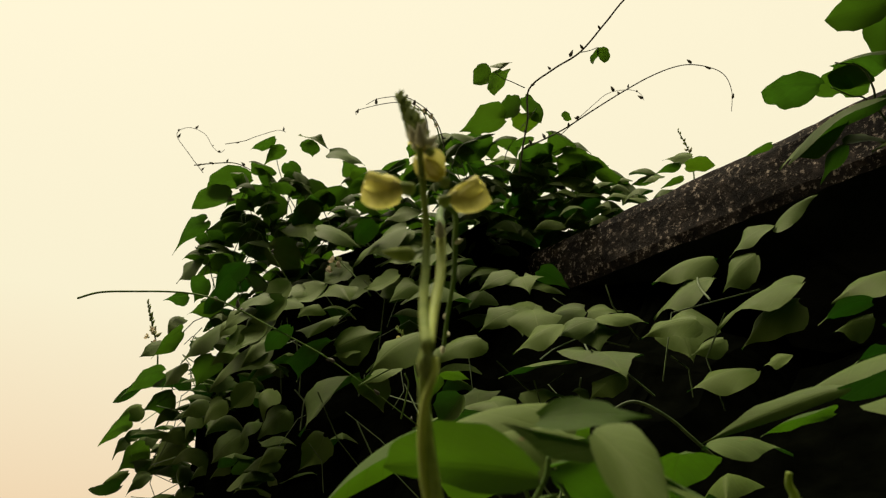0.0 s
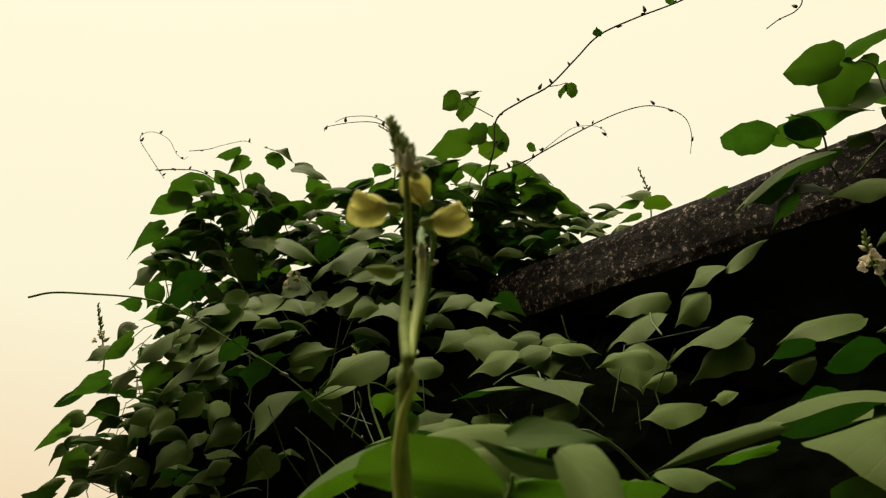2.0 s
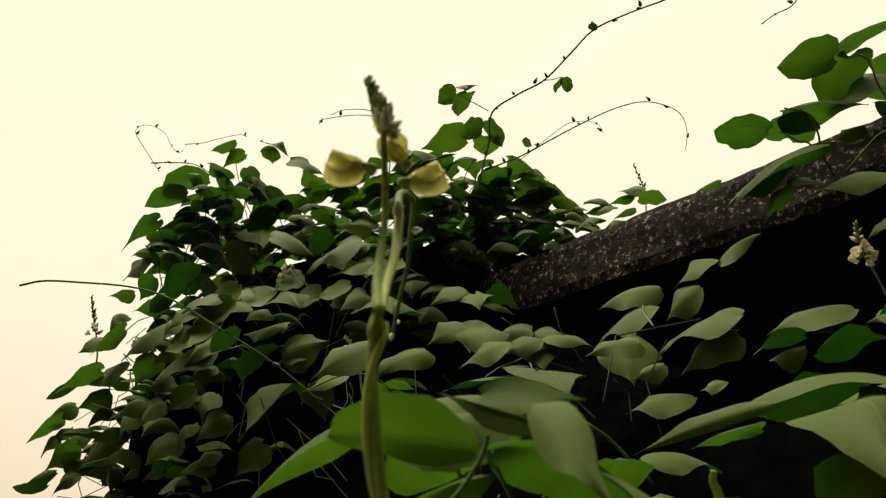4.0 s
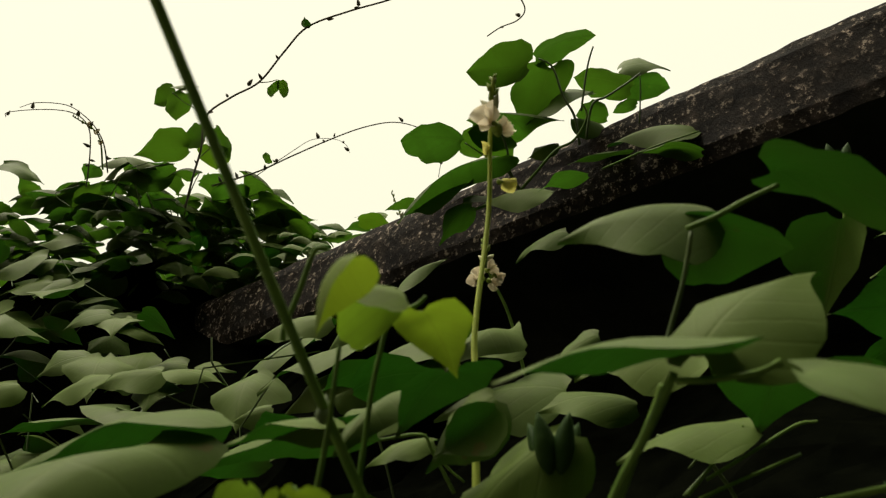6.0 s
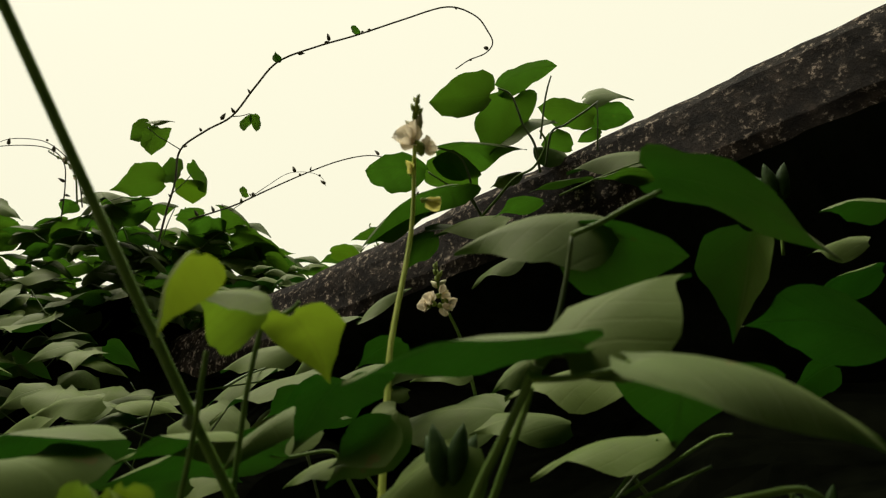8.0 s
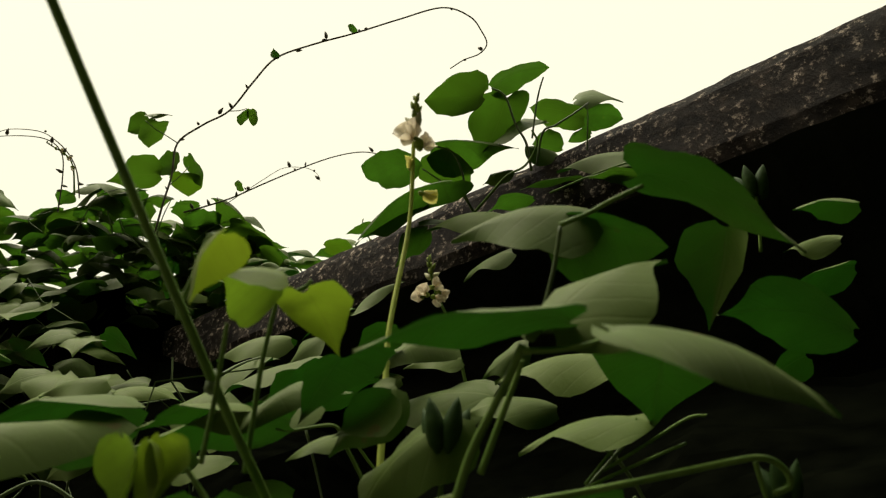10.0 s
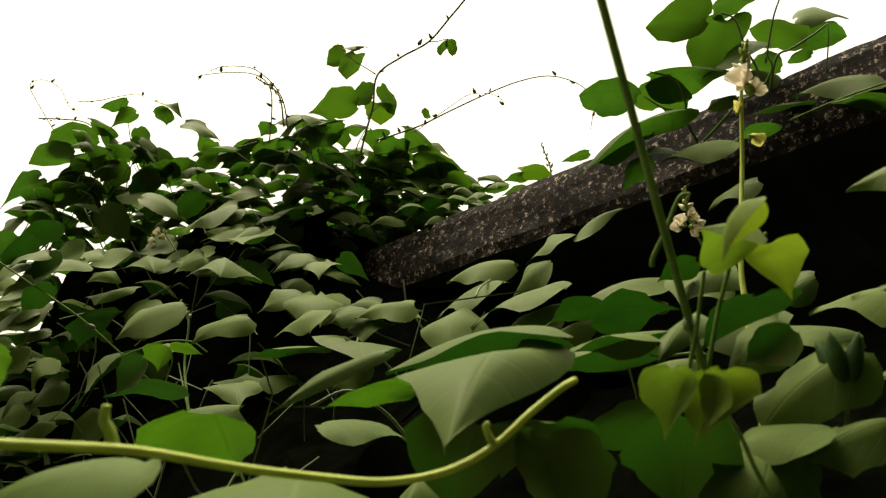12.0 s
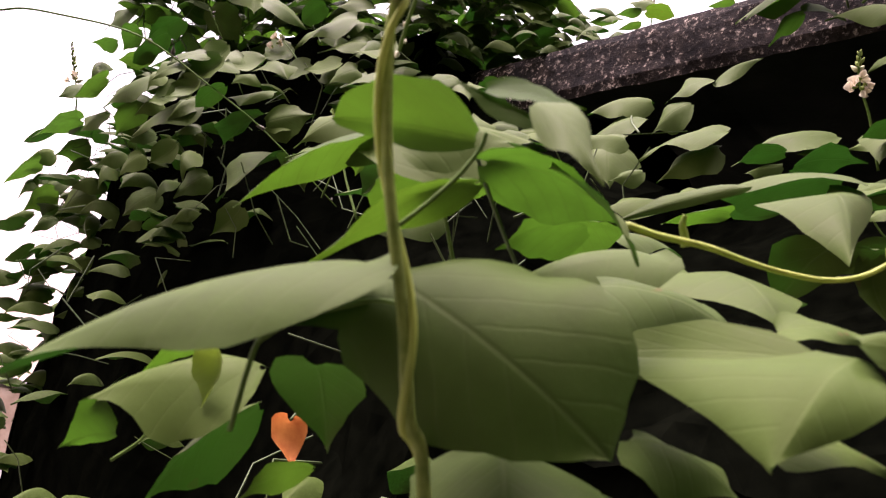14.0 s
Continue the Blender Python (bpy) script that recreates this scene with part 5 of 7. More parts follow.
leaf(vine_top, (0.289, 0.667, 2.398), (-0.007, -0.013, 0.009), (-0.012, -0.001, 0.007), (0.003, -0.01, 0.003))
leaf(vine_top, (0.400, 0.621, 2.436), (-0.011, -0.009, 0.008), (-0.011, 0.001, 0.008), (-0.001, -0.01, 0.003), material=LEAF_BACKLIT, shape=0.8)
leaf(vine_top, (0.235, 1.032, 2.417), (-0.011, -0.014, 0.014), (-0.015, 0.002, 0.01), (0, -0.013, 0.004), material=LEAF_BACKLIT, shape=0.8)
leaf(vine_top, (-0.393, 1.214, 2.422), (0.025, 0.031, -0.043), (-0.012, 0.031, -0.014), (0.036, -0.007, -0.022), material=LEAF_BACKLIT, shape=0.8)
leaf(vine_top, (-0.346, 1.219, 2.37), (0.064, -0.017, -0.048), (0.045, -0.021, -0.009), (0.018, 0.022, -0.049), material=LEAF_BACKLIT, shape=0.8)
leaf(vine_top, (0.071, 0.896, 2.428), (-0.035, 0.021, -0.011), (-0.025, -0.001, 0.018), (-0.007, 0.009, -0.014), material=LEAF_BACKLIT, shape=0.8)
leaf(vine_top, (0.093, 0.875, 2.416), (-0.015, 0.047, -0.023), (-0.025, 0.006, -0.021), (0.012, 0.025, 0.007), material=LEAF_BACKLIT, shape=0.8)
leaf(vine_top, (0.089, 0.864, 2.411), (0.021, 0.015, 0.028), (-0.019, 0.015, 0.023), (-0.003, -0.003, -0.003))
leaf(vine_top, (0.04, 1.309, 2.352), (0.092, 0.052, -0.011), (0.066, -0.022, -0.007), (0.014, 0.061, -0.008), shape=0.8)
leaf(vine_top, (-0.008, 0.985, 2.099), (-0.019, -0.071, -0.07), (-0.071, -0.014, -0.036), (0.014, -0.031, -0.014), shape=1.2)
leaf(vine_top, (0.017, 1.094, 2.178), (-0.071, 0.044, -0.032), (-0.045, -0.013, -0.017), (-0.013, 0.051, -0.018), shape=0.8)
leaf(vine_top, (-0.061, 1.026, 2.05), (0.022, -0.104, -0.071), (-0.061, -0.021, -0.045), (0.049, -0.04, -0.019), shape=1.2)
leaf(vine_top, (-0.038, 0.983, 2.021), (0.06, 0.012, -0.024), (0.033, -0.019, -0.001), (0.017, 0.022, -0.007), shape=0.8)
leaf(vine_top, (-0.276, 1.186, 2.327), (-0.049, 0.037, -0.031), (-0.037, -0.004, -0.01), (-0.006, 0.034, -0.02), material=LEAF_BACKLIT, shape=0.8)
leaf(vine_top, (-0.44, 1.254, 2.377), (-0.055, 0.022, -0.037), (-0.031, -0.016, -0.008), (-0.016, 0.034, -0.022), material=LEAF_BACKLIT, shape=0.8)
leaf(vine_top, (-0.31, 1.178, 2.299), (-0.046, 0.043, -0.049), (-0.042, -0.003, -0.02), (-0.002, 0.04, -0.027), shape=0.8)
leaf(vine_top, (-0.27, 1.066, 2.166), (0.091, 0.011, -0.028), (0.034, 0.027, 0.028), (0.04, -0.025, -0.038))
leaf(vine_top, (-0.506, 1.274, 2.337), (-0.038, 0.024, -0.049), (-0.034, -0.005, -0.019), (-0.004, 0.032, -0.034), shape=0.8)
leaf(vine_top, (-0.475, 1.246, 2.247), (0.058, 0.032, -0.039), (0.05, -0.006, 0.003), (0.002, 0.03, -0.037), shape=0.8)
leaf(vine_top, (-0.396, 1.188, 2.202), (0.058, 0.039, -0.04), (0.057, -0.011, -0.005), (-0.001, 0.041, -0.031), shape=0.8)
leaf(vine_top, (-0.145, 1.013, 2.161), (-0.037, 0.014, -0.038), (-0.03, -0.01, -0.01), (-0.007, 0.026, -0.026), shape=0.8)
leaf(vine_top, (0.101, 1.24, 2.385), (-0.045, 0.054, -0.032), (-0.048, 0.008, -0.003), (0.006, 0.035, -0.029), shape=0.8)
leaf(vine_top, (0.167, 1.262, 2.373), (-0.047, 0.054, -0.034), (-0.048, 0.003, -0.009), (0.007, 0.04, -0.024), shape=0.8)
leaf(vine_top, (0.229, 1.199, 2.33), (-0.042, 0.052, -0.032), (-0.046, 0.005, -0.011), (0.007, 0.038, -0.023), shape=0.8)
leaf(vine_top, (0.284, 1.01, 2.211), (-0.045, 0.013, -0.025), (-0.033, -0.011, -0.002), (-0.011, 0.024, -0.022), shape=0.8)
leaf(vine_top, (-0.205, 1.112, 2.118), (-0.042, -0.045, -0.062), (-0.045, 0.007, -0.001), (-0.003, -0.033, -0.05))
leaf(vine_top, (-0.221, 0.982, 2.017), (-0.058, -0.027, -0.048), (-0.05, 0.013, 0.006), (-0.013, -0.029, -0.04))
leaf(vine_top, (-0.152, 1.051, 2.057), (-0.055, -0.03, -0.053), (-0.044, 0.014, 0.005), (-0.015, -0.03, -0.047))
leaf(vine_top, (-0.092, 0.992, 2.045), (-0.057, -0.024, -0.041), (-0.041, 0.014, 0.008), (-0.019, -0.027, -0.039))
leaf(vine_top, (-0.271, 0.841, 1.903), (-0.027, -0.047, -0.07), (-0.045, 0.01, -0.013), (0.01, -0.035, -0.045))
leaf(vine_top, (-0.325, 0.912, 1.9), (-0.028, -0.037, -0.051), (-0.032, 0.005, -0.001), (-0.002, -0.026, -0.04))
leaf(vine_top, (0.167, 1.374, 2.364), (-0.071, 0.06, -0.025), (-0.057, -0.005, -0.015), (-0.005, 0.056, -0.02), shape=0.8)
leaf(vine_top, (0.235, 1.21, 2.28), (-0.066, 0.033, -0.025), (-0.049, -0.014, -0.007), (-0.016, 0.043, -0.02), shape=0.8)
leaf(vine_top, (0.206, 1.296, 2.307), (-0.069, 0.051, -0.033), (-0.055, -0.01, -0.017), (-0.008, 0.053, -0.02), shape=0.8)
leaf(vine_top, (0.26, 1.102, 2.242), (-0.054, 0.026, -0.026), (-0.041, -0.013, -0.008), (-0.012, 0.035, -0.017), shape=0.8)
leaf(vine_top, (0.142, 1.355, 2.321), (-0.077, 0.036, -0.022), (-0.053, -0.018, -0.009), (-0.022, 0.05, -0.019), shape=0.8)
leaf(vine_top, (0.242, 1.148, 2.213), (-0.061, 0.036, -0.02), (-0.047, -0.012, -0.007), (-0.013, 0.042, -0.015), shape=0.8)
leaf(vine_top, (-0.406, 1.079, 2.102), (-0.068, 0.049, -0.037), (-0.039, -0.009, -0.017), (-0.018, 0.047, -0.018), shape=0.8)
leaf(vine_top, (-0.404, 1.018, 2.039), (-0.055, 0.03, -0.057), (-0.026, -0.019, -0.023), (-0.02, 0.047, -0.029), shape=0.8)
leaf(vine_top, (-0.25, 0.819, 1.925), (-0.054, 0.015, -0.046), (-0.051, 0.024, -0.001), (-0.001, -0.009, -0.039))
leaf(vine_top, (-0.274, 0.819, 1.881), (-0.047, 0.015, -0.035), (-0.042, 0.021, 0.001), (-0.002, -0.006, -0.032))
leaf(vine_top, (-0.217, 0.762, 1.854), (-0.04, 0.027, -0.031), (-0.022, -0.009, -0.012), (-0.011, 0.031, -0.017), shape=0.8)
leaf(vine_top, (-0.272, 0.917, 1.994), (-0.047, 0.018, -0.038), (-0.044, 0.022, 0.003), (0.001, -0.004, -0.038))
leaf(vine_top, (-0.549, 1.185, 2.022), (-0.005, -0.044, -0.066), (0.014, -0.037, -0.039), (-0.022, 0.009, -0.012), fold=0.12, droop=0.9)
leaf(vine_top, (-0.354, 0.926, 1.917), (-0.011, -0.031, -0.043), (0.005, -0.027, -0.027), (-0.017, 0.008, -0.005), fold=0.12, droop=1.0)
leaf(vine_top, (-0.333, 0.927, 1.887), (-0.037, 0.004, -0.021), (-0.007, -0.012, -0.019), (-0.023, 0.015, 0.003), fold=0.2, droop=0.8)
leaf(vine_top, (-0.358, 0.978, 1.884), (-0.041, -0.011, -0.029), (-0.007, -0.017, -0.025), (-0.027, 0.01, 0.003), fold=0.2, droop=1.0)
leaf(vine_top, (-0.284, 0.916, 1.877), (-0.037, -0.028, -0.046), (-0.001, -0.027, -0.035), (-0.031, 0.009, 0), fold=0.12, droop=0.8)
leaf(vine_top, (-0.711, 1.416, 1.955), (-0.072, 0.021, -0.045), (-0.028, 0.027, -0.023), (-0.029, -0.01, -0.014), fold=0.2, droop=0.8, shape=0.8)
leaf(vine_top, (-0.371, 1.014, 1.844), (-0.036, -0.021, -0.03), (-0.004, -0.019, -0.027), (-0.027, 0.006, 0.005), fold=0.12, droop=0.8)
leaf(vine_top, (-0.28, 0.938, 1.845), (-0.038, 0.004, -0.02), (-0.008, -0.012, -0.019), (-0.023, 0.015, 0.004), fold=0.12, droop=0.9)
leaf(vine_top, (-0.746, 1.516, 1.919), (-0.044, -0.031, -0.052), (-0.001, -0.026, -0.038), (-0.038, 0.007, -0.002), fold=0.2, droop=0.6)
leaf(vine_top, (-0.464, 1.174, 1.846), (-0.044, -0.02, -0.041), (-0.003, -0.023, -0.033), (-0.033, 0.011, 0.001), fold=0.12, droop=0.7)
leaf(vine_top, (-0.301, 1.031, 1.834), (0, -0.043, -0.066), (0.015, -0.037, -0.035), (-0.018, 0.01, -0.016), fold=0.12, droop=0.8)
leaf(vine_top, (-0.738, 1.515, 1.867), (-0.02, -0.037, -0.059), (0.009, -0.034, -0.034), (-0.029, 0.01, -0.011), shape=1.15, droop=0.7)
leaf(vine_top, (-0.619, 1.416, 1.888), (-0.041, -0.012, -0.043), (-0.003, -0.021, -0.029), (-0.032, 0.015, -0.005), fold=0.2, droop=0.9)
leaf(vine_top, (-0.515, 1.295, 1.858), (-0.008, -0.053, -0.069), (0.017, -0.044, -0.039), (-0.027, 0.011, -0.015), shape=1.15, droop=0.9)
leaf(vine_top, (-0.752, 1.49, 1.836), (-0.007, -0.041, -0.053), (0.015, -0.031, -0.032), (-0.024, 0.005, -0.011), fold=0.12, droop=0.5)
leaf(vine_top, (-0.688, 1.498, 1.856), (-0.042, -0.031, -0.057), (0.002, -0.027, -0.039), (-0.04, 0.008, -0.006), fold=0.12, droop=0.4)
leaf(vine_top, (-0.563, 1.383, 1.836), (-0.069, -0.004, -0.027), (-0.012, -0.021, -0.032), (-0.043, 0.02, 0.01), fold=0.12, droop=0.9)
leaf(vine_top, (-0.324, 1.049, 1.782), (-0.016, -0.04, -0.056), (0.007, -0.037, -0.033), (-0.023, 0.011, -0.011), shape=1.15, droop=0.8)
leaf(vine_top, (-0.709, 1.431, 1.753), (-0.044, -0.015, -0.027), (-0.005, -0.017, -0.026), (-0.031, 0.008, 0.005), shape=1.15, droop=0.4)
leaf(vine_top, (-0.51, 1.357, 1.779), (-0.082, 0.011, -0.017), (-0.019, -0.023, -0.025), (-0.047, 0.031, 0.012), fold=0.12, droop=1.0)
leaf(vine_top, (-0.275, 1.047, 1.736), (-0.036, -0.022, -0.042), (0, -0.022, -0.03), (-0.03, 0.009, -0.002), shape=1.15, droop=0.9)
leaf(vine_top, (-0.715, 1.42, 1.726), (-0.074, 0.008, -0.011), (-0.035, 0.024, -0.014), (-0.023, -0.018, 0.005), fold=0.2, droop=0.6, shape=0.8)
leaf(vine_top, (-0.658, 1.434, 1.748), (-0.035, -0.027, -0.049), (0.003, -0.024, -0.033), (-0.034, 0.007, -0.005), fold=0.12, droop=0.9)
leaf(vine_top, (-0.575, 1.414, 1.766), (0.017, -0.046, -0.064), (0.025, -0.029, -0.029), (-0.015, 0, -0.022), fold=0.2, droop=0.8)
leaf(vine_top, (-0.494, 1.36, 1.76), (-0.041, -0.019, -0.033), (-0.003, -0.018, -0.028), (-0.031, 0.007, 0.002), fold=0.12, droop=0.9)
leaf(vine_top, (-0.417, 1.31, 1.761), (-0.064, -0.01, -0.037), (-0.01, -0.023, -0.034), (-0.042, 0.018, 0.005), fold=0.12, droop=0.8)
leaf(vine_top, (-0.281, 1.039, 1.714), (-0.058, 0.003, -0.019), (-0.015, -0.018, -0.022), (-0.033, 0.022, 0.006), fold=0.2, droop=0.4)
leaf(vine_top, (-0.68, 1.42, 1.68), (-0.061, 0.019, -0.038), (-0.024, 0.028, -0.023), (-0.026, -0.013, -0.008), fold=0.12, droop=0.8, shape=0.8)
leaf(vine_top, (-0.607, 1.426, 1.694), (-0.05, -0.008, -0.038), (-0.004, -0.021, -0.029), (-0.037, 0.017, -0.001), shape=1.15, droop=0.5)
leaf(vine_top, (-0.535, 1.392, 1.712), (-0.054, 0.01, -0.023), (-0.008, -0.015, -0.022), (-0.035, 0.023, 0.005), fold=0.2, droop=0.9)
leaf(vine_top, (-0.463, 1.366, 1.719), (-0.018, -0.027, -0.043), (0.007, -0.022, -0.026), (-0.024, 0.005, -0.008), shape=1.15, droop=0.6)
leaf(vine_top, (-0.34, 1.184, 1.709), (-0.055, 0.005, -0.029), (-0.011, -0.018, -0.024), (-0.033, 0.024, -0.001), fold=0.12, droop=0.7)
leaf(vine_top, (-0.691, 1.435, 1.629), (-0.059, 0.021, -0.041), (-0.022, 0.033, -0.026), (-0.025, -0.017, -0.008), shape=1.15, droop=0.9)
leaf(vine_top, (-0.637, 1.453, 1.654), (-0.03, -0.037, -0.06), (0.011, -0.029, -0.038), (-0.038, 0.006, -0.009), fold=0.12, droop=0.8)
leaf(vine_top, (-0.533, 1.406, 1.666), (-0.075, 0.012, -0.025), (-0.014, -0.02, -0.029), (-0.047, 0.03, 0.008), fold=0.2, droop=0.8)
leaf(vine_top, (-0.442, 1.371, 1.666), (-0.074, 0.014, -0.03), (-0.013, -0.02, -0.031), (-0.047, 0.031, 0.008), fold=0.12, droop=0.6)
leaf(vine_top, (-0.322, 1.185, 1.65), (-0.017, -0.025, -0.04), (0.003, -0.026, -0.022), (-0.019, 0.01, -0.01), fold=0.12, droop=0.7)
leaf(vine_top, (-0.709, 1.444, 1.612), (-0.074, 0.012, -0.026), (-0.012, -0.022, -0.023), (-0.047, 0.032, 0.003), fold=0.12, droop=0.9)
leaf(vine_top, (-0.659, 1.466, 1.62), (-0.02, -0.043, -0.061), (0.016, -0.031, -0.037), (-0.036, 0.004, -0.012), shape=1.15, droop=0.4)
leaf(vine_top, (-0.574, 1.452, 1.636), (0.001, -0.056, -0.064), (0.024, -0.041, -0.033), (-0.028, 0.005, -0.018), fold=0.12, droop=0.8)
leaf(vine_top, (-0.675, 1.453, 1.555), (-0.082, 0.008, -0.008), (-0.018, -0.024, -0.019), (-0.047, 0.03, 0.013), shape=1.15, droop=0.8)
leaf(vine_top, (-0.626, 1.451, 1.589), (-0.061, -0.011, -0.037), (-0.007, -0.02, -0.031), (-0.044, 0.015, 0.003), fold=0.2, droop=1.0)
leaf(vine_top, (-0.519, 1.431, 1.583), (-0.031, -0.016, -0.04), (0, -0.021, -0.023), (-0.027, 0.012, -0.007), shape=1.15, droop=0.4)
leaf(vine_top, (-0.676, 1.458, 1.534), (-0.078, 0.006, -0.005), (-0.037, 0.021, -0.012), (-0.024, -0.016, 0.008), shape=1.15, droop=1.0)
leaf(vine_top, (-0.618, 1.45, 1.527), (-0.075, 0.012, -0.022), (-0.013, -0.021, -0.025), (-0.047, 0.03, 0.009), shape=1.15, droop=0.7)
leaf(vine_top, (-0.527, 1.433, 1.557), (-0.077, 0.001, -0.014), (-0.017, -0.026, -0.021), (-0.044, 0.027, 0.01), fold=0.12, droop=0.7)
leaf(vine_top, (-0.648, 1.466, 1.469), (-0.08, 0.011, -0.018), (-0.014, -0.023, -0.025), (-0.049, 0.031, 0.011), shape=1.15, droop=0.8)
leaf(vine_top, (-0.591, 1.47, 1.493), (-0.046, -0.024, -0.041), (0, -0.024, -0.031), (-0.04, 0.009, -0.001), shape=1.15, droop=0.5)
leaf(vine_top, (-0.519, 1.468, 1.496), (0.005, -0.054, -0.058), (0.026, -0.04, -0.027), (-0.025, 0.005, -0.018), shape=1.15, droop=0.8)
leaf(vine_top, (-0.635, 1.465, 1.447), (-0.065, 0.021, -0.04), (-0.024, 0.033, -0.029), (-0.027, -0.017, -0.005), fold=0.2, droop=0.6, shape=0.8)
leaf(vine_top, (-0.55, 1.468, 1.456), (-0.016, -0.024, -0.038), (0.005, -0.022, -0.02), (-0.019, 0.008, -0.012), shape=1.15, droop=0.6)
leaf(vine_top, (-0.477, 1.456, 1.463), (-0.026, -0.025, -0.051), (0.005, -0.028, -0.027), (-0.027, 0.013, -0.015), shape=1.15, droop=0.5)
leaf(vine_top, (-0.576, 1.467, 1.429), (-0.066, 0.006, -0.033), (-0.008, -0.019, -0.028), (-0.045, 0.024, 0.002), fold=0.12, droop=0.7)
leaf(vine_top, (-0.505, 1.452, 1.423), (-0.055, 0.012, -0.03), (-0.007, -0.017, -0.021), (-0.038, 0.027, -0.002), fold=0.2, droop=0.4)
leaf(vine_top, (-0.418, 1.433, 1.437), (-0.072, 0.015, -0.035), (-0.011, -0.021, -0.028), (-0.048, 0.033, 0.002), shape=1.15, droop=0.5)
leaf(vine_top, (-0.541, 1.473, 1.368), (-0.056, 0.006, -0.032), (-0.007, -0.017, -0.024), (-0.038, 0.022, -0.003), fold=0.12, droop=0.4)
leaf(vine_top, (-0.464, 1.449, 1.407), (-0.067, 0.012, -0.024), (-0.012, -0.019, -0.023), (-0.042, 0.029, 0.003), shape=1.15, droop=0.5)
leaf(vine_top, (-0.496, 1.495, 1.357), (0.014, -0.053, -0.052), (0.028, -0.034, -0.022), (-0.019, -0.001, -0.02), fold=0.2, droop=0.8)
leaf(vine_top, (-0.492, 1.489, 1.313), (-0.036, -0.014, -0.049), (0.001, -0.025, -0.024), (-0.031, 0.018, -0.015), fold=0.12, droop=0.8)
leaf(vine_top, (-0.405, 1.46, 1.321), (-0.07, 0.01, -0.016), (-0.015, -0.019, -0.021), (-0.04, 0.027, 0.008), shape=1.15, droop=0.8)
leaf(vine_top, (-0.543, 1.504, 1.26), (-0.046, -0.008, -0.028), (-0.005, -0.016, -0.022), (-0.034, 0.012, -0.001), fold=0.2, droop=0.5)
leaf(vine_top, (-0.463, 1.481, 1.272), (-0.071, 0.015, -0.038), (-0.01, -0.023, -0.024), (-0.048, 0.035, -0.006), shape=1.15, droop=0.6)
leaf(vine_top, (-0.377, 1.471, 1.298), (-0.031, -0.01, -0.035), (0.001, -0.016, -0.02), (-0.027, 0.011, -0.009), fold=0.2, droop=0.9)
leaf(vine_top, (-0.538, 1.499, 1.235), (-0.055, 0.015, -0.042), (-0.005, -0.02, -0.021), (-0.039, 0.032, -0.012), shape=1.15, droop=1.0)
leaf(vine_top, (-0.459, 1.494, 1.253), (-0.039, -0.006, -0.04), (0, -0.021, -0.021), (-0.031, 0.018, -0.011), shape=1.15, droop=0.8)
leaf(vine_top, (-0.377, 1.481, 1.248), (-0.03, -0.005, -0.033), (-0.001, -0.016, -0.017), (-0.024, 0.015, -0.011), fold=0.12, droop=0.6)
leaf(vine_top, (-0.601, 1.518, 1.186), (-0.057, 0.015, -0.039), (-0.006, -0.02, -0.019), (-0.04, 0.032, -0.011), shape=1.15, droop=0.4)
leaf(vine_top, (-0.528, 1.511, 1.177), (-0.06, 0.013, -0.033), (-0.008, -0.02, -0.019), (-0.041, 0.03, -0.007), fold=0.2, droop=0.5)
leaf(vine_top, (-0.463, 1.508, 1.198), (-0.046, -0.008, -0.038), (-0.002, -0.019, -0.023), (-0.036, 0.015, -0.008), fold=0.12, droop=0.7)

leaf(vine_bank, (0.120, 0.793, 1.953), (0.006, -0.056, -0.047), (0.034, -0.026, -0.003), (-0.032, -0.020, -0.013), droop=0.32, fold=0.04, wave=1.5, beak=0.15, shape=1.2)
leaf(vine_bank, (0.108, 0.777, 1.951), (-0.055, 0.012, -0.022), (-0.019, -0.012, -0.023), (-0.032, 0.017, 0.015), droop=0.32, fold=0.04, wave=1.5, beak=0.15)
leaf(vine_bank, (0.126, 0.765, 1.928), (0.056, 0.005, -0.011), (0.025, 0.016, 0.015), (0.017, -0.016, -0.016), droop=0.32, fold=0.04, wave=1.5, beak=0.15)
leaf(vine_bank, (0.144, 0.773, 1.957), (0.046, 0.012, -0.025), (0.011, 0.024, -0.014), (0.029, -0.015, -0.006), droop=0.32, fold=0.04, wave=0.9)
leaf(vine_bank, (0.130, 0.724, 1.872), (0.008, -0.050, -0.070), (0.042, -0.025, -0.009), (-0.038, -0.017, -0.023), droop=0.32, fold=0.04, wave=1.5, beak=0.15, shape=1.2)
leaf(vine_bank, (0.110, 0.736, 1.876), (-0.056, 0.014, -0.026), (-0.018, -0.010, -0.026), (-0.038, 0.017, 0.013), droop=0.32, fold=0.04, wave=1.5, beak=0.15)
leaf(vine_bank, (0.204, 0.666, 1.836), (0.071, 0, 0), (0.039, 0.019, 0.022), (0.028, -0.024, -0.012), droop=0.32, fold=0.04, wave=1.5, beak=0.15)
leaf(vine_bank, (0.206, 0.656, 1.832), (-0.052, 0.010, -0.020), (-0.023, -0.010, -0.024), (-0.034, 0.018, 0.009), droop=0.32, fold=0.04, wave=1.5, beak=0.15)
leaf(vine_bank, (0.209, 0.675, 1.832), (-0.005, -0.037, -0.048), (0.026, -0.017, -0.007), (-0.030, -0.010, -0.020), droop=0.32, fold=0.04, wave=1.5, beak=0.15, shape=1.2)
leaf(vine_bank, (0.197, 0.651, 1.782), (0.022, -0.102, -0.055), (0.058, -0.042, -0.005), (-0.053, -0.042, -0.003), droop=0.32, fold=0.04, wave=1.5, beak=0.15, shape=1.2)
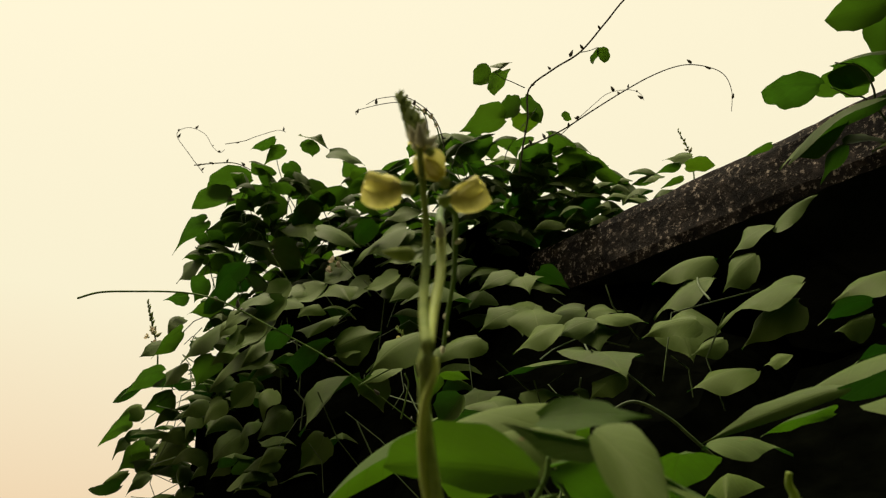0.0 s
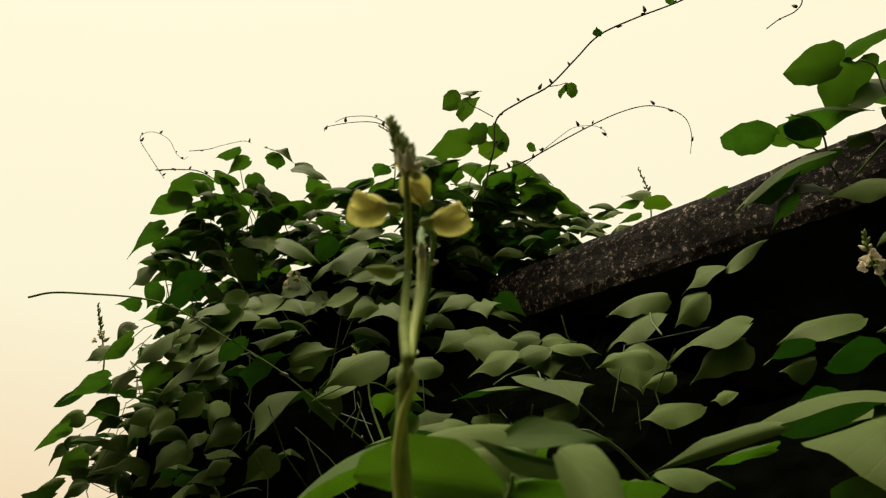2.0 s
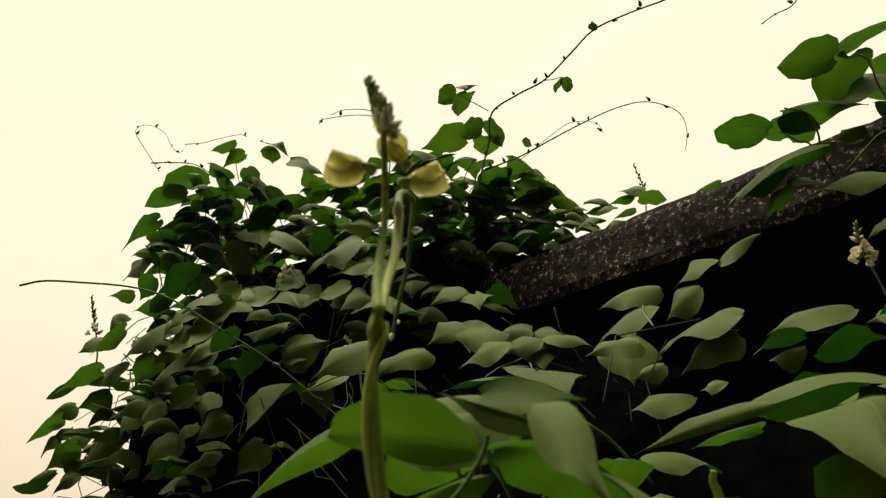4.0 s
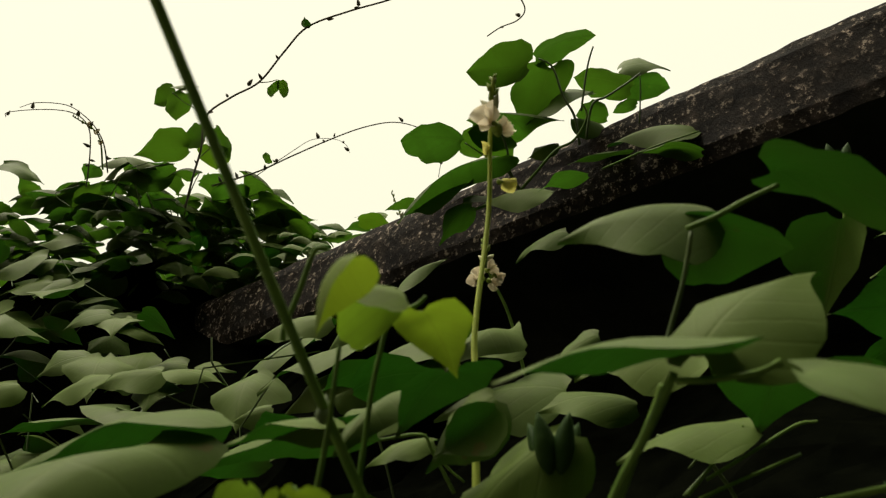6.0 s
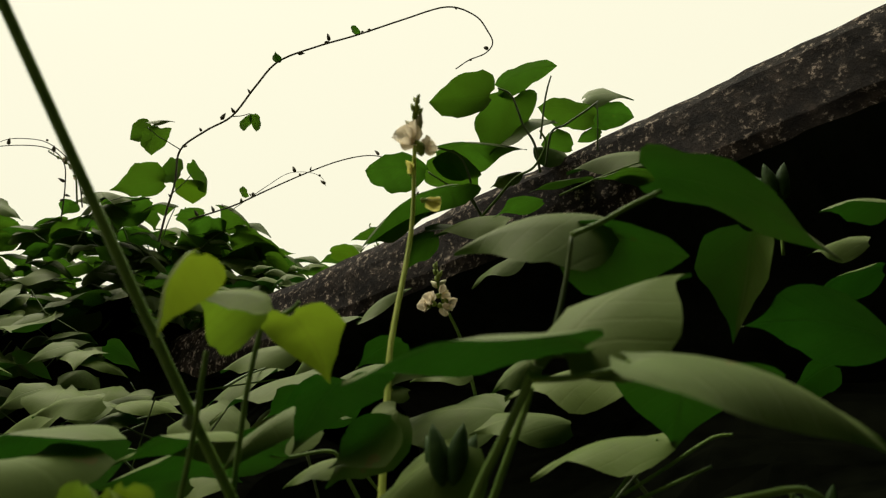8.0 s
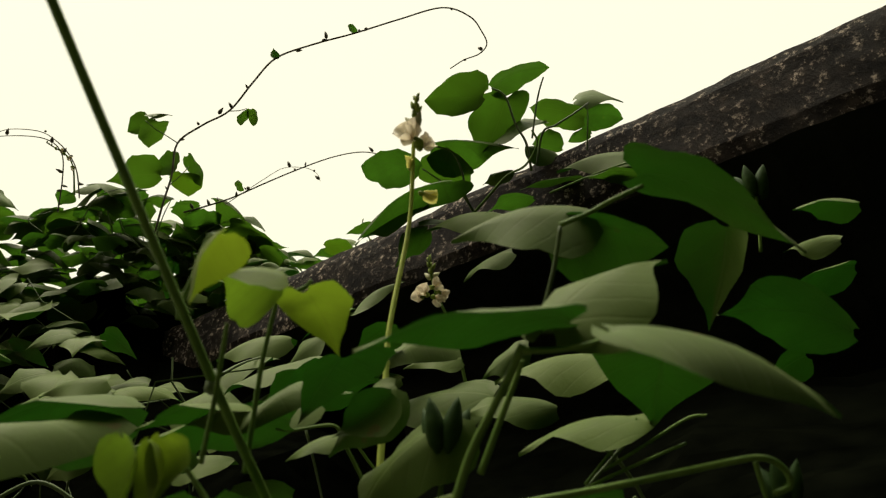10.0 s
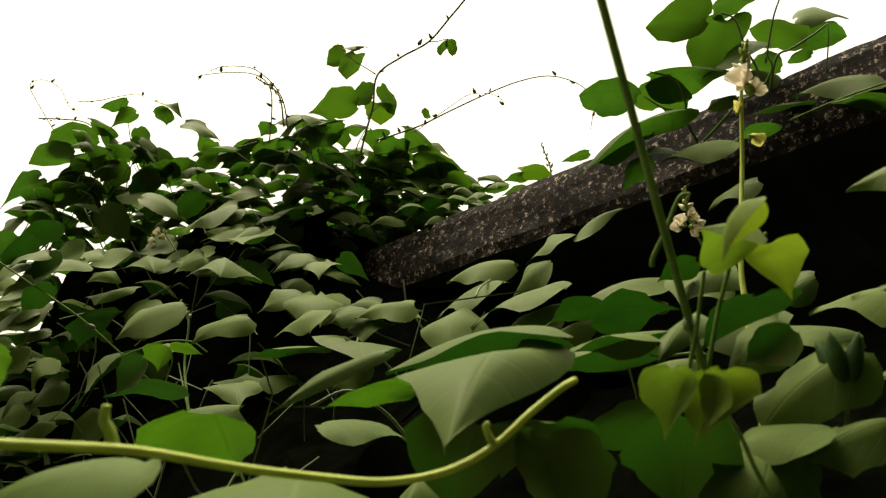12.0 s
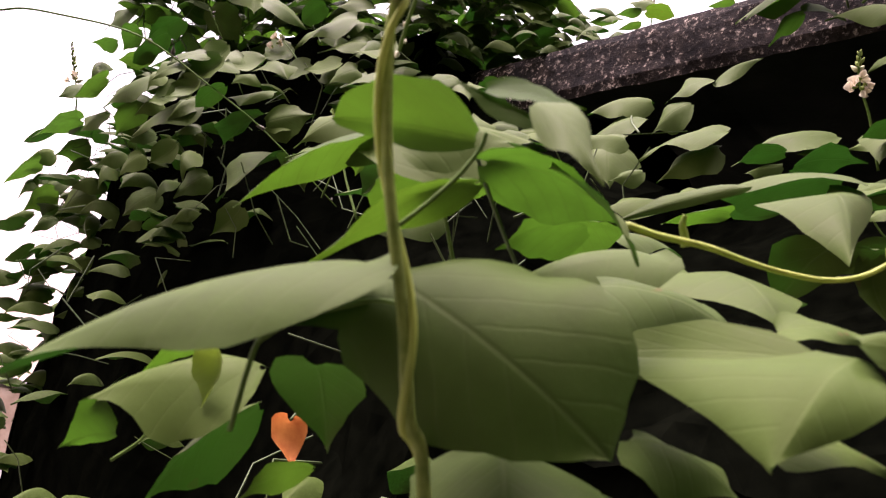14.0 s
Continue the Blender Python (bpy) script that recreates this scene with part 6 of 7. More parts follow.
leaf(vine_bank, (-0.023, 0.818, 1.946), (0.025, -0.092, -0.058), (0.073, -0.024, -0.036), (-0.052, -0.024, -0.035), droop=0.32, fold=0.04, wave=1.5, beak=0.15, shape=1.2)
leaf(vine_bank, (-0.042, 0.786, 1.935), (-0.041, 0.013, -0.025), (-0.006, -0.005, -0.024), (-0.029, 0.013, 0.009), droop=0.32, fold=0.04, wave=1.5, beak=0.15)
leaf(vine_bank, (0.058, 0.707, 1.823), (-0.070, 0.018, -0.034), (-0.018, -0.012, -0.033), (-0.061, 0.029, 0), droop=0.32, fold=0.04, wave=1.5, beak=0.15)
leaf(vine_bank, (0.175, 0.624, 1.763), (-0.095, 0.010, -0.018), (-0.053, -0.033, -0.012), (-0.051, 0.039, 0.002), droop=0.32, fold=0.04, wave=0.9)
leaf(vine_bank, (0.070, 0.683, 1.732), (0.019, -0.064, -0.043), (0.035, -0.027, -0.004), (-0.037, -0.021, -0.016), droop=0.32, fold=0.04, wave=1.5, beak=0.15, shape=1.2)
leaf(vine_bank, (0.105, 0.622, 1.723), (0.053, -0.001, 0.001), (0.031, 0.015, 0.012), (0.025, -0.015, -0.014), droop=0.32, fold=0.04, wave=1.5, beak=0.15)
leaf(vine_bank, (0.223, 0.580, 1.739), (-0.040, 0.013, -0.026), (-0.014, -0.003, -0.029), (-0.032, 0.019, -0.003), droop=0.32, fold=0.04, wave=1.5, beak=0.15)
leaf(vine_bank, (0.184, 0.609, 1.725), (-0.019, 0, 0), (-0.005, -0.001, -0.008), (-0.012, 0.003, 0.005), droop=0.32, fold=0.04, wave=1.5, beak=0.15)
leaf(vine_bank, (0.381, 0.699, 1.946), (-0.087, 0.016, -0.031), (-0.049, -0.018, -0.044), (-0.032, 0.038, 0.006), droop=0.32, fold=0.04, wave=1.5, beak=0.15)
leaf(vine_bank, (0.367, 0.667, 1.898), (-0.081, 0.024, -0.046), (-0.049, -0.018, -0.046), (-0.036, 0.037, 0.008), droop=0.32, fold=0.04, wave=1.5, beak=0.15)
leaf(vine_bank, (0.420, 0.651, 1.929), (-0.044, 0.023, -0.046), (-0.014, -0.001, -0.046), (-0.024, 0.025, -0.002), droop=0.32, fold=0.04, wave=1.5, beak=0.15)
leaf(vine_bank, (0.412, 0.514, 1.824), (-0.095, 0.022, -0.042), (-0.059, -0.027, -0.037), (-0.028, 0.039, 0.014), droop=0.32, fold=0.04, wave=1.5, beak=0.15)
leaf(vine_bank, (0.404, 0.513, 1.803), (-0.062, 0.023, -0.045), (-0.022, -0.007, -0.045), (-0.025, 0.028, 0.004), droop=0.32, fold=0.04, wave=1.5, beak=0.15)
leaf(vine_bank, (0.307, 0.633, 1.836), (-0.005, -0.053, -0.079), (0.051, -0.023, -0.019), (-0.038, -0.013, -0.036), droop=0.32, fold=0.04, wave=1.5, beak=0.15, shape=1.2)
leaf(vine_bank, (0.333, 0.560, 1.776), (-0.037, 0.009, -0.017), (-0.010, -0.003, -0.024), (-0.018, 0.015, 0), droop=0.32, fold=0.04, wave=1.5, beak=0.15)
leaf(vine_bank, (0.495, 0.432, 1.807), (-0.089, 0.015, -0.028), (-0.051, -0.021, -0.040), (-0.032, 0.037, 0.009), droop=0.32, fold=0.04, wave=1.5, beak=0.15)
leaf(vine_bank, (0.395, 0.335, 1.711), (0.065, -0.009, 0.017), (0.040, 0.021, 0.008), (0.022, -0.033, 0.016), droop=0.32, fold=0.04, wave=0.9)
leaf(vine_bank, (0.423, 0.401, 1.758), (-0.050, 0.011, -0.021), (-0.037, -0.018, -0.009), (-0.023, 0.027, -0.008), droop=0.32, fold=0.04, wave=0.9)
leaf(vine_bank, (0.414, 0.388, 1.739), (-0.036, 0.007, -0.014), (-0.021, -0.001, -0.026), (-0.017, 0.014, 0), droop=0.32, fold=0.04, wave=1.5, beak=0.15)
leaf(vine_bank, (0.504, 0.341, 1.774), (-0.054, -0.047, -0.056), (0.010, -0.018, -0.015), (-0.060, -0.012, -0.026), droop=0.32, fold=0.04, wave=1.5, beak=0.15, shape=1.2)
leaf(vine_bank, (0.369, 0.280, 1.666), (-0.036, 0.006, -0.011), (-0.025, -0.015, -0.001), (-0.016, 0.016, 0), droop=0.32, fold=0.04, wave=0.9)
leaf(vine_bank, (0.359, 0.444, 1.718), (-0.028, 0.005, -0.009), (-0.019, -0.005, -0.014), (-0.014, 0.011, 0.003), droop=0.32, fold=0.04, wave=1.5, beak=0.15)
leaf(vine_bank, (0.410, 0.165, 1.648), (-0.032, -0.025, -0.038), (0.013, -0.010, -0.010), (-0.030, -0.005, -0.020), droop=0.32, fold=0.04, wave=1.5, beak=0.15, shape=1.2)
leaf(vine_bank, (0.250, 0.133, 1.592), (-0.059, 0.070, -0.016), (-0.019, 0.021, -0.009), (-0.028, 0.038, 0.003), droop=0.32, fold=0.04, wave=1.5, beak=0.15)
leaf(vine_bank, (0.106, 0.539, 1.666), (-0.089, 0.018, -0.034), (-0.035, -0.016, -0.044), (-0.041, 0.037, 0.003), droop=0.32, fold=0.04, wave=1.5, beak=0.15)
leaf(vine_bank, (-0.010, 0.657, 1.811), (-0.077, 0.022, -0.044), (-0.021, -0.011, -0.049), (-0.056, 0.034, 0.003), droop=0.32, fold=0.04, wave=1.5, beak=0.15)
leaf(vine_bank, (0.163, 0.650, 1.823), (-0.065, 0.017, -0.033), (-0.025, -0.013, -0.035), (-0.036, 0.030, 0.003), droop=0.32, fold=0.04, wave=1.5, beak=0.15)
leaf(vine_bank, (0.353, 0.528, 1.729), (-0.074, 0.010, -0.020), (-0.037, -0.019, -0.027), (-0.037, 0.029, 0.008), droop=0.32, fold=0.04, wave=1.5, beak=0.15)
leaf(vine_bank, (0.561, 0.309, 1.762), (-0.033, 0.012, -0.024), (-0.017, 0, -0.027), (-0.016, 0.012, 0.003), droop=0.32, fold=0.04, wave=1.5, beak=0.15)
leaf(vine_bank, (0.461, 0.292, 1.753), (-0.028, 0.010, -0.019), (-0.022, -0.008, -0.008), (-0.002, 0.017, -0.009), droop=0.32, fold=0.04, wave=0.9)
leaf(vine_bank, (0.039, 0.447, 1.672), (-0.021, 0.015, -0.030), (-0.027, 0.012, -0.005), (0.002, 0.001, -0.021), droop=0.32, fold=0.04, wave=1.5, beak=0.15)
leaf(vine_bank, (0.063, 0.505, 1.667), (-0.075, 0.008, -0.014), (-0.037, -0.028, -0.009), (-0.044, 0.036, -0.005), droop=0.32, fold=0.04, wave=0.9)
leaf(vine_bank, (0.008, 0.576, 1.730), (-0.009, 0.029, -0.021), (-0.025, 0.011, -0.009), (0.006, 0.012, -0.011), droop=0.32, fold=0.04, wave=0.9, material=LEAF_BACKLIT_BRIGHT)
leaf(vine_bank, (0.011, 0.584, 1.734), (0.035, 0.002, -0.005), (0.013, 0.016, -0.004), (0.019, -0.014, 0), droop=0.32, fold=0.04, wave=0.9, material=LEAF_BACKLIT_BRIGHT)

leaf(vine_slab, (0.568, 0.484, 2.205), (-0.071, 0.019, -0.009), (-0.022, -0.014, 0.025), (-0.030, 0.021, -0.023), droop=0.32, fold=0.04, wave=0.9, material=LEAF_BACKLIT, shape=0.8)
leaf(vine_slab, (0.581, 0.491, 2.227), (0.068, -0.030, 0.026), (0.040, 0.013, 0.020), (0.021, -0.041, 0.005), droop=0.32, fold=0.04, wave=0.9, material=LEAF_BACKLIT, shape=0.8)
leaf(vine_slab, (0.604, 0.504, 2.230), (-0.017, 0.048, -0.063), (-0.043, 0.020, -0.017), (0.028, 0.002, -0.009), droop=0.32, fold=0.04, wave=0.9, material=LEAF_BACKLIT, shape=0.8)
leaf(vine_slab, (0.657, 0.498, 2.190), (-0.078, 0.035, -0.031), (-0.057, -0.004, -0.041), (-0.034, 0.031, 0.024), droop=0.32, fold=0.04, wave=1.5, beak=0.15)
leaf(vine_slab, (0.507, 0.566, 2.140), (-0.074, 0.013, -0.001), (-0.036, -0.019, 0.008), (-0.039, 0.035, -0.012), droop=0.32, fold=0.04, wave=0.9, material=LEAF_BACKLIT, shape=0.8)
leaf(vine_slab, (0.544, 0.591, 2.147), (-0.012, -0.069, -0.003), (0.032, -0.026, -0.006), (-0.036, -0.018, -0.001), droop=0.32, fold=0.04, wave=0.9, material=LEAF_BACKLIT, shape=0.8)
leaf(vine_slab, (0.515, 0.540, 2.148), (0.108, -0.024, 0.008), (0.054, 0.036, 0.006), (0.029, -0.043, -0.016), droop=0.32, fold=0.04, wave=0.9, material=LEAF_BACKLIT)
leaf(vine_slab, (0.529, 0.498, 2.064), (-0.090, 0.056, -0.057), (-0.038, -0.020, -0.037), (0.016, 0.042, 0.011), droop=0.32, fold=0.04, wave=0.9, material=LEAF_BACKLIT, shape=0.8)
leaf(vine_slab, (0.716, 0.519, 2.233), (-0.074, 0.006, 0.010), (-0.035, -0.024, 0.002), (-0.028, 0.029, 0.006), droop=0.32, fold=0.04, wave=0.9, material=LEAF_BACKLIT, shape=0.8)
leaf(vine_slab, (0.708, 0.520, 2.269), (0.063, -0.013, 0.003), (0.024, 0.004, 0.031), (0.016, -0.019, -0.020), droop=0.32, fold=0.04, wave=1.5, beak=0.15)
leaf(vine_slab, (0.726, 0.537, 2.258), (0.052, -0.009, 0), (0.017, 0.014, -0.010), (0.019, -0.020, 0.009), droop=0.32, fold=0.04, wave=0.9, material=LEAF_BACKLIT, shape=0.8)
leaf(vine_slab, (0.699, 0.560, 2.214), (-0.041, 0.005, 0.002), (-0.022, -0.016, 0.011), (-0.017, 0.013, 0.002), droop=0.32, fold=0.04, wave=0.9, material=LEAF_BACKLIT, shape=0.8)
leaf(vine_slab, (0.734, 0.543, 2.230), (-0.029, 0.011, -0.009), (-0.017, -0.009, 0.001), (-0.008, 0.014, -0.001), droop=0.32, fold=0.04, wave=0.9, material=LEAF_BACKLIT, shape=0.8)
leaf(vine_slab, (0.636, 0.519, 2.165), (0.056, 0.003, -0.017), (0.035, 0.011, 0.013), (0.013, -0.008, -0.029), droop=0.32, fold=0.04, wave=1.5, beak=0.15)
leaf(vine_slab, (0.743, 0.429, 2.093), (-0.095, 0.027, -0.015), (-0.054, -0.010, -0.041), (-0.044, 0.043, 0.018), droop=0.32, fold=0.04, wave=1.5, beak=0.15)
leaf(vine_slab, (0.686, 0.479, 2.088), (-0.068, 0.021, -0.013), (-0.036, -0.014, -0.018), (-0.020, 0.030, 0.008), droop=0.32, fold=0.04, wave=0.9, material=LEAF_BACKLIT)
leaf(vine_slab, (0.729, 0.406, 2.042), (-0.067, 0.014, -0.004), (-0.042, -0.015, -0.014), (-0.021, 0.031, 0.007), droop=0.32, fold=0.04, wave=0.9, material=LEAF_BACKLIT)
leaf(vine_slab, (0.618, 0.525, 2.127), (-0.035, 0.017, -0.015), (-0.018, 0.003, -0.025), (-0.021, 0.017, 0.006), droop=0.32, fold=0.04, wave=1.5, beak=0.15)
leaf(vine_slab, (0.588, 0.432, 1.934), (-0.046, 0.025, -0.024), (-0.026, -0.004, -0.026), (-0.024, 0.028, 0.005), droop=0.32, fold=0.04, wave=1.5, beak=0.15)
leaf(vine_slab, (0.583, 0.460, 2.000), (-0.078, 0.024, -0.016), (-0.044, -0.010, -0.031), (-0.023, 0.030, 0.020), droop=0.32, fold=0.04, wave=1.5, beak=0.15)
leaf(vine_slab, (0.602, 0.405, 1.986), (-0.046, 0.019, -0.015), (-0.034, -0.009, -0.012), (-0.018, 0.027, 0), droop=0.32, fold=0.04, wave=0.9, material=LEAF_BACKLIT)
leaf(vine_slab, (0.451, 0.656, 1.974), (-0.059, 0.023, -0.037), (-0.033, -0.012, -0.033), (-0.026, 0.028, 0.009), droop=0.32, fold=0.04, wave=1.5, beak=0.15)
leaf(vine_slab, (0.454, 0.656, 1.973), (0.052, -0.024, 0.040), (0.025, 0.012, 0.033), (0.011, -0.026, -0.009), droop=0.32, fold=0.04, wave=1.5, beak=0.15)
leaf(vine_slab, (0.520, 0.545, 2.067), (-0.084, 0.031, -0.050), (-0.054, -0.007, -0.054), (-0.034, 0.042, -0.003), droop=0.32, fold=0.04, wave=1.5, beak=0.15)
leaf(vine_slab, (0.506, 0.543, 2.030), (0.061, -0.004, 0.002), (0.040, 0.009, 0.028), (0.026, -0.022, -0.011), droop=0.32, fold=0.04, wave=1.5, beak=0.15)
leaf(vine_slab, (0.464, 0.644, 2.099), (-0.036, 0.010, -0.016), (-0.023, -0.010, -0.011), (-0.012, 0.020, -0.004), droop=0.32, fold=0.04, wave=0.9, material=LEAF_BACKLIT)
leaf(vine_slab, (0.521, 0.559, 2.041), (-0.032, 0.025, -0.044), (-0.032, -0.010, -0.023), (-0.001, 0.032, -0.015), droop=0.32, fold=0.04, wave=0.9, material=LEAF_BACKLIT)

leaf(vine_near, (0.523, 0.046, 1.700), (0.073, 0.003, -0.022), (0.036, 0.025, 0.006), (0.008, -0.027, -0.014), droop=0.32, fold=0.04, wave=0.9)
leaf(vine_near, (0.517, 0.076, 1.702), (-0.061, 0.018, -0.010), (-0.031, -0.004, -0.029), (-0.017, 0.022, 0.015), droop=0.32, fold=0.04, wave=1.5, beak=0.15)
leaf(vine_near, (0.503, 0.083, 1.696), (0.048, -0.005, -0.004), (0.018, 0.021, -0.013), (0.016, -0.016, -0.002), droop=0.32, fold=0.04, wave=0.9, shape=0.8)
leaf(vine_near, (0.480, 0.040, 1.619), (0.043, -0.007, 0.034), (0.005, 0.008, 0.018), (0.027, -0.023, -0.002), droop=0.32, fold=0.04, wave=1.5, beak=0.15)
leaf(vine_near, (0.481, 0.023, 1.612), (-0.065, 0.018, -0.010), (-0.029, -0.020, -0.011), (-0.018, 0.033, 0.005), droop=0.32, fold=0.04, wave=0.9)
leaf(vine_near, (0.482, -0.002, 1.595), (0.066, -0.002, -0.014), (0.039, 0.016, 0.015), (0.010, -0.022, -0.018), droop=0.32, fold=0.04, wave=1.5, beak=0.15)
leaf(vine_near, (0.553, 0.090, 1.646), (0.028, 0.083, 0.003), (-0.022, 0.032, 0.002), (0.047, 0.019, 0.004), droop=0.32, fold=0.04, wave=0.9)
leaf(vine_near, (0.605, 0.110, 1.737), (-0.001, 0.032, -0.045), (-0.019, 0.024, -0.011), (0.007, 0.001, -0.022), droop=0.32, fold=0.04, wave=0.9)
leaf(vine_near, (0.679, 0.128, 1.695), (-0.073, 0.009, 0.004), (-0.057, -0.024, 0.007), (-0.018, 0.031, 0.001), droop=0.32, fold=0.04, wave=0.9)
leaf(vine_near, (0.594, 0.228, 1.715), (-0.076, 0.021, -0.012), (-0.044, -0.012, -0.026), (-0.029, 0.033, 0.014), droop=0.32, fold=0.04, wave=1.5, beak=0.15)
leaf(vine_near, (0.532, 0.301, 1.714), (-0.084, 0.026, -0.016), (-0.047, -0.009, -0.031), (-0.028, 0.031, 0.019), droop=0.32, fold=0.04, wave=1.5, beak=0.15)
leaf(vine_near, (0.566, 0.269, 1.698), (-0.061, 0.014, -0.005), (-0.040, -0.009, -0.018), (-0.031, 0.022, 0.017), droop=0.32, fold=0.04, wave=1.5, beak=0.15)
leaf(vine_near, (0.577, 0.166, 1.648), (-0.064, 0.020, -0.013), (-0.045, -0.012, -0.019), (-0.015, 0.029, 0.010), droop=0.32, fold=0.04, wave=1.5, beak=0.15)
leaf(vine_near, (0.705, 0.123, 1.783), (-0.038, 0.010, -0.005), (-0.031, -0.006, -0.010), (-0.010, 0.021, 0), droop=0.32, fold=0.04, wave=0.9)
leaf(vine_near, (0.417, 0.117, 1.637), (-0.014, 0.035, -0.017), (-0.015, 0.012, -0.004), (0.017, 0.005, -0.001), droop=0.32, fold=0.04, wave=0.9)
leaf(vine_near, (0.400, 0.183, 1.633), (-0.080, 0.026, -0.017), (-0.036, -0.026, -0.013), (-0.041, 0.053, -0.007), droop=0.32, fold=0.04, wave=0.9)
leaf(vine_near, (0.750, 0.193, 1.813), (-0.038, 0.012, -0.007), (-0.030, 0, -0.018), (-0.009, 0.013, 0.010), droop=0.32, fold=0.04, wave=1.5, beak=0.15)
leaf(vine_near, (0.797, 0.237, 1.828), (-0.048, 0.021, -0.018), (-0.035, -0.009, -0.011), (-0.011, 0.032, -0.011), droop=0.32, fold=0.04, wave=0.9)
leaf(vine_near, (0.739, 0.242, 1.747), (-0.026, 0.018, -0.019), (-0.022, -0.002, -0.004), (0.004, 0.018, -0.015), droop=0.32, fold=0.04, wave=0.9)
leaf(vine_near, (0.483, 0.415, 1.774), (-0.036, 0.007, -0.001), (-0.018, -0.006, -0.010), (-0.013, 0.010, 0.012), droop=0.32, fold=0.04, wave=1.5, beak=0.15)
leaf(vine_near, (0.526, 0.378, 1.781), (-0.046, 0.013, -0.007), (-0.023, -0.007, -0.017), (-0.019, 0.020, 0.008), droop=0.32, fold=0.04, wave=1.5, beak=0.15)
leaf(vine_near, (0.470, 0.126, 1.622), (-0.037, 0.028, -0.034), (-0.007, 0, -0.031), (-0.026, 0.031, -0.008), droop=0.32, fold=0.04, wave=1.5, beak=0.15, shape=0.8)
leaf(vine_near, (0.443, 0.112, 1.577), (-0.045, 0.017, -0.014), (-0.024, -0.008, -0.017), (-0.022, 0.024, 0.004), droop=0.32, fold=0.04, wave=1.5, beak=0.15)
leaf(vine_near, (0.466, 0.104, 1.582), (-0.032, 0.017, -0.018), (-0.015, 0.005, -0.026), (-0.016, 0.018, -0.001), droop=0.32, fold=0.04, wave=1.5, beak=0.15)
leaf(vine_near, (0.322, 0.113, 1.563), (-0.009, 0.066, -0.010), (-0.028, 0.025, -0.001), (0.021, 0.017, -0.002), droop=0.32, fold=0.04, wave=0.9)
leaf(vine_near, (0.414, 0.211, 1.656), (-0.040, 0.015, -0.012), (-0.017, -0.004, -0.019), (-0.023, 0.020, 0.006), droop=0.32, fold=0.04, wave=1.5, beak=0.15)
leaf(vine_near, (0.635, 0.157, 1.604), (-0.061, 0.020, -0.014), (-0.048, -0.016, -0.007), (-0.012, 0.037, -0.008), droop=0.32, fold=0.04, wave=0.9)
leaf(vine_near, (0.432, 0.118, 1.570), (-0.024, 0.013, -0.013), (-0.011, -0.001, -0.014), (-0.013, 0.014, 0.001), droop=0.32, fold=0.04, wave=1.5, beak=0.15)
leaf(vine_near, (0.542, 0.138, 1.603), (-0.041, 0.024, -0.027), (-0.036, -0.006, -0.012), (0.001, 0.031, -0.018), droop=0.32, fold=0.04, wave=0.9)
leaf(vine_near, (0.407, 0.219, 1.607), (-0.049, 0.019, -0.017), (-0.030, -0.013, 0), (-0.016, 0.032, -0.016), droop=0.32, fold=0.04, wave=0.9)
leaf(vine_near, (0.351, 0.267, 1.640), (-0.047, 0.013, -0.008), (-0.025, -0.015, -0.002), (-0.022, 0.029, -0.006), droop=0.32, fold=0.04, wave=0.9)
leaf(vine_near, (0.259, 0.402, 1.736), (-0.050, 0.016, -0.011), (-0.019, -0.006, -0.022), (-0.026, 0.023, 0.009), droop=0.32, fold=0.04, wave=1.5, beak=0.15)
leaf(vine_near, (0.264, 0.173, 1.590), (-0.042, 0.007, -0.014), (-0.021, -0.016, -0.005), (-0.013, 0.022, -0.006), droop=0.32, fold=0.04, wave=0.9, material=LEAF_BACKLIT_BRIGHT)
leaf(vine_near, (0.173, 0.157, 1.560), (0.007, 0.070, -0.013), (-0.034, 0.029, -0.015), (0.023, 0.024, -0.005), droop=0.32, fold=0.04, wave=0.9, material=LEAF_BACKLIT_BRIGHT)
leaf(vine_near, (0.177, 0.075, 1.520), (-0.072, 0.016, -0.032), (-0.010, -0.024, -0.021), (-0.040, 0.040, -0.011), droop=0.32, fold=0.04, wave=1.5, beak=0.15)
leaf(vine_near, (0.226, 0.126, 1.530), (0.005, -0.092, -0.042), (0.048, -0.033, -0.012), (-0.052, -0.030, -0.016), droop=0.32, fold=0.04, wave=1.5, beak=0.15, shape=1.2)
leaf(vine_near, (0.320, 0.112, 1.557), (0.015, 0.004, -0.035), (-0.009, 0.001, -0.012), (0.029, -0.002, -0.005), droop=0.32, fold=0.04, wave=1.5, beak=0.15, shape=0.8)
leaf(vine_near, (0.293, 0.103, 1.556), (-0.006, 0.054, -0.030), (-0.031, 0.018, -0.009), (0.020, 0.016, -0.007), droop=0.32, fold=0.04, wave=0.9)
leaf(vine_near, (0.214, 0.263, 1.589), (0.059, 0.001, -0.002), (0.029, 0.020, 0.012), (0.025, -0.022, -0.008), droop=0.32, fold=0.04, wave=1.5, beak=0.15)
leaf(vine_near, (0.434, 0.232, 1.649), (-0.035, 0.007, -0.014), (-0.023, -0.007, -0.017), (-0.012, 0.014, 0.004), droop=0.32, fold=0.04, wave=1.5, beak=0.15)
leaf(vine_near, (0.444, 0.146, 1.641), (-0.026, 0.015, -0.030), (-0.002, 0.002, -0.024), (-0.016, 0.012, -0.003), droop=0.32, fold=0.04, wave=1.5, beak=0.15)
leaf(vine_near, (0.441, 0.130, 1.630), (-0.023, 0.009, -0.019), (-0.017, 0.007, -0.003), (-0.003, 0.003, -0.018), droop=0.32, fold=0.04, wave=1.5, beak=0.15)
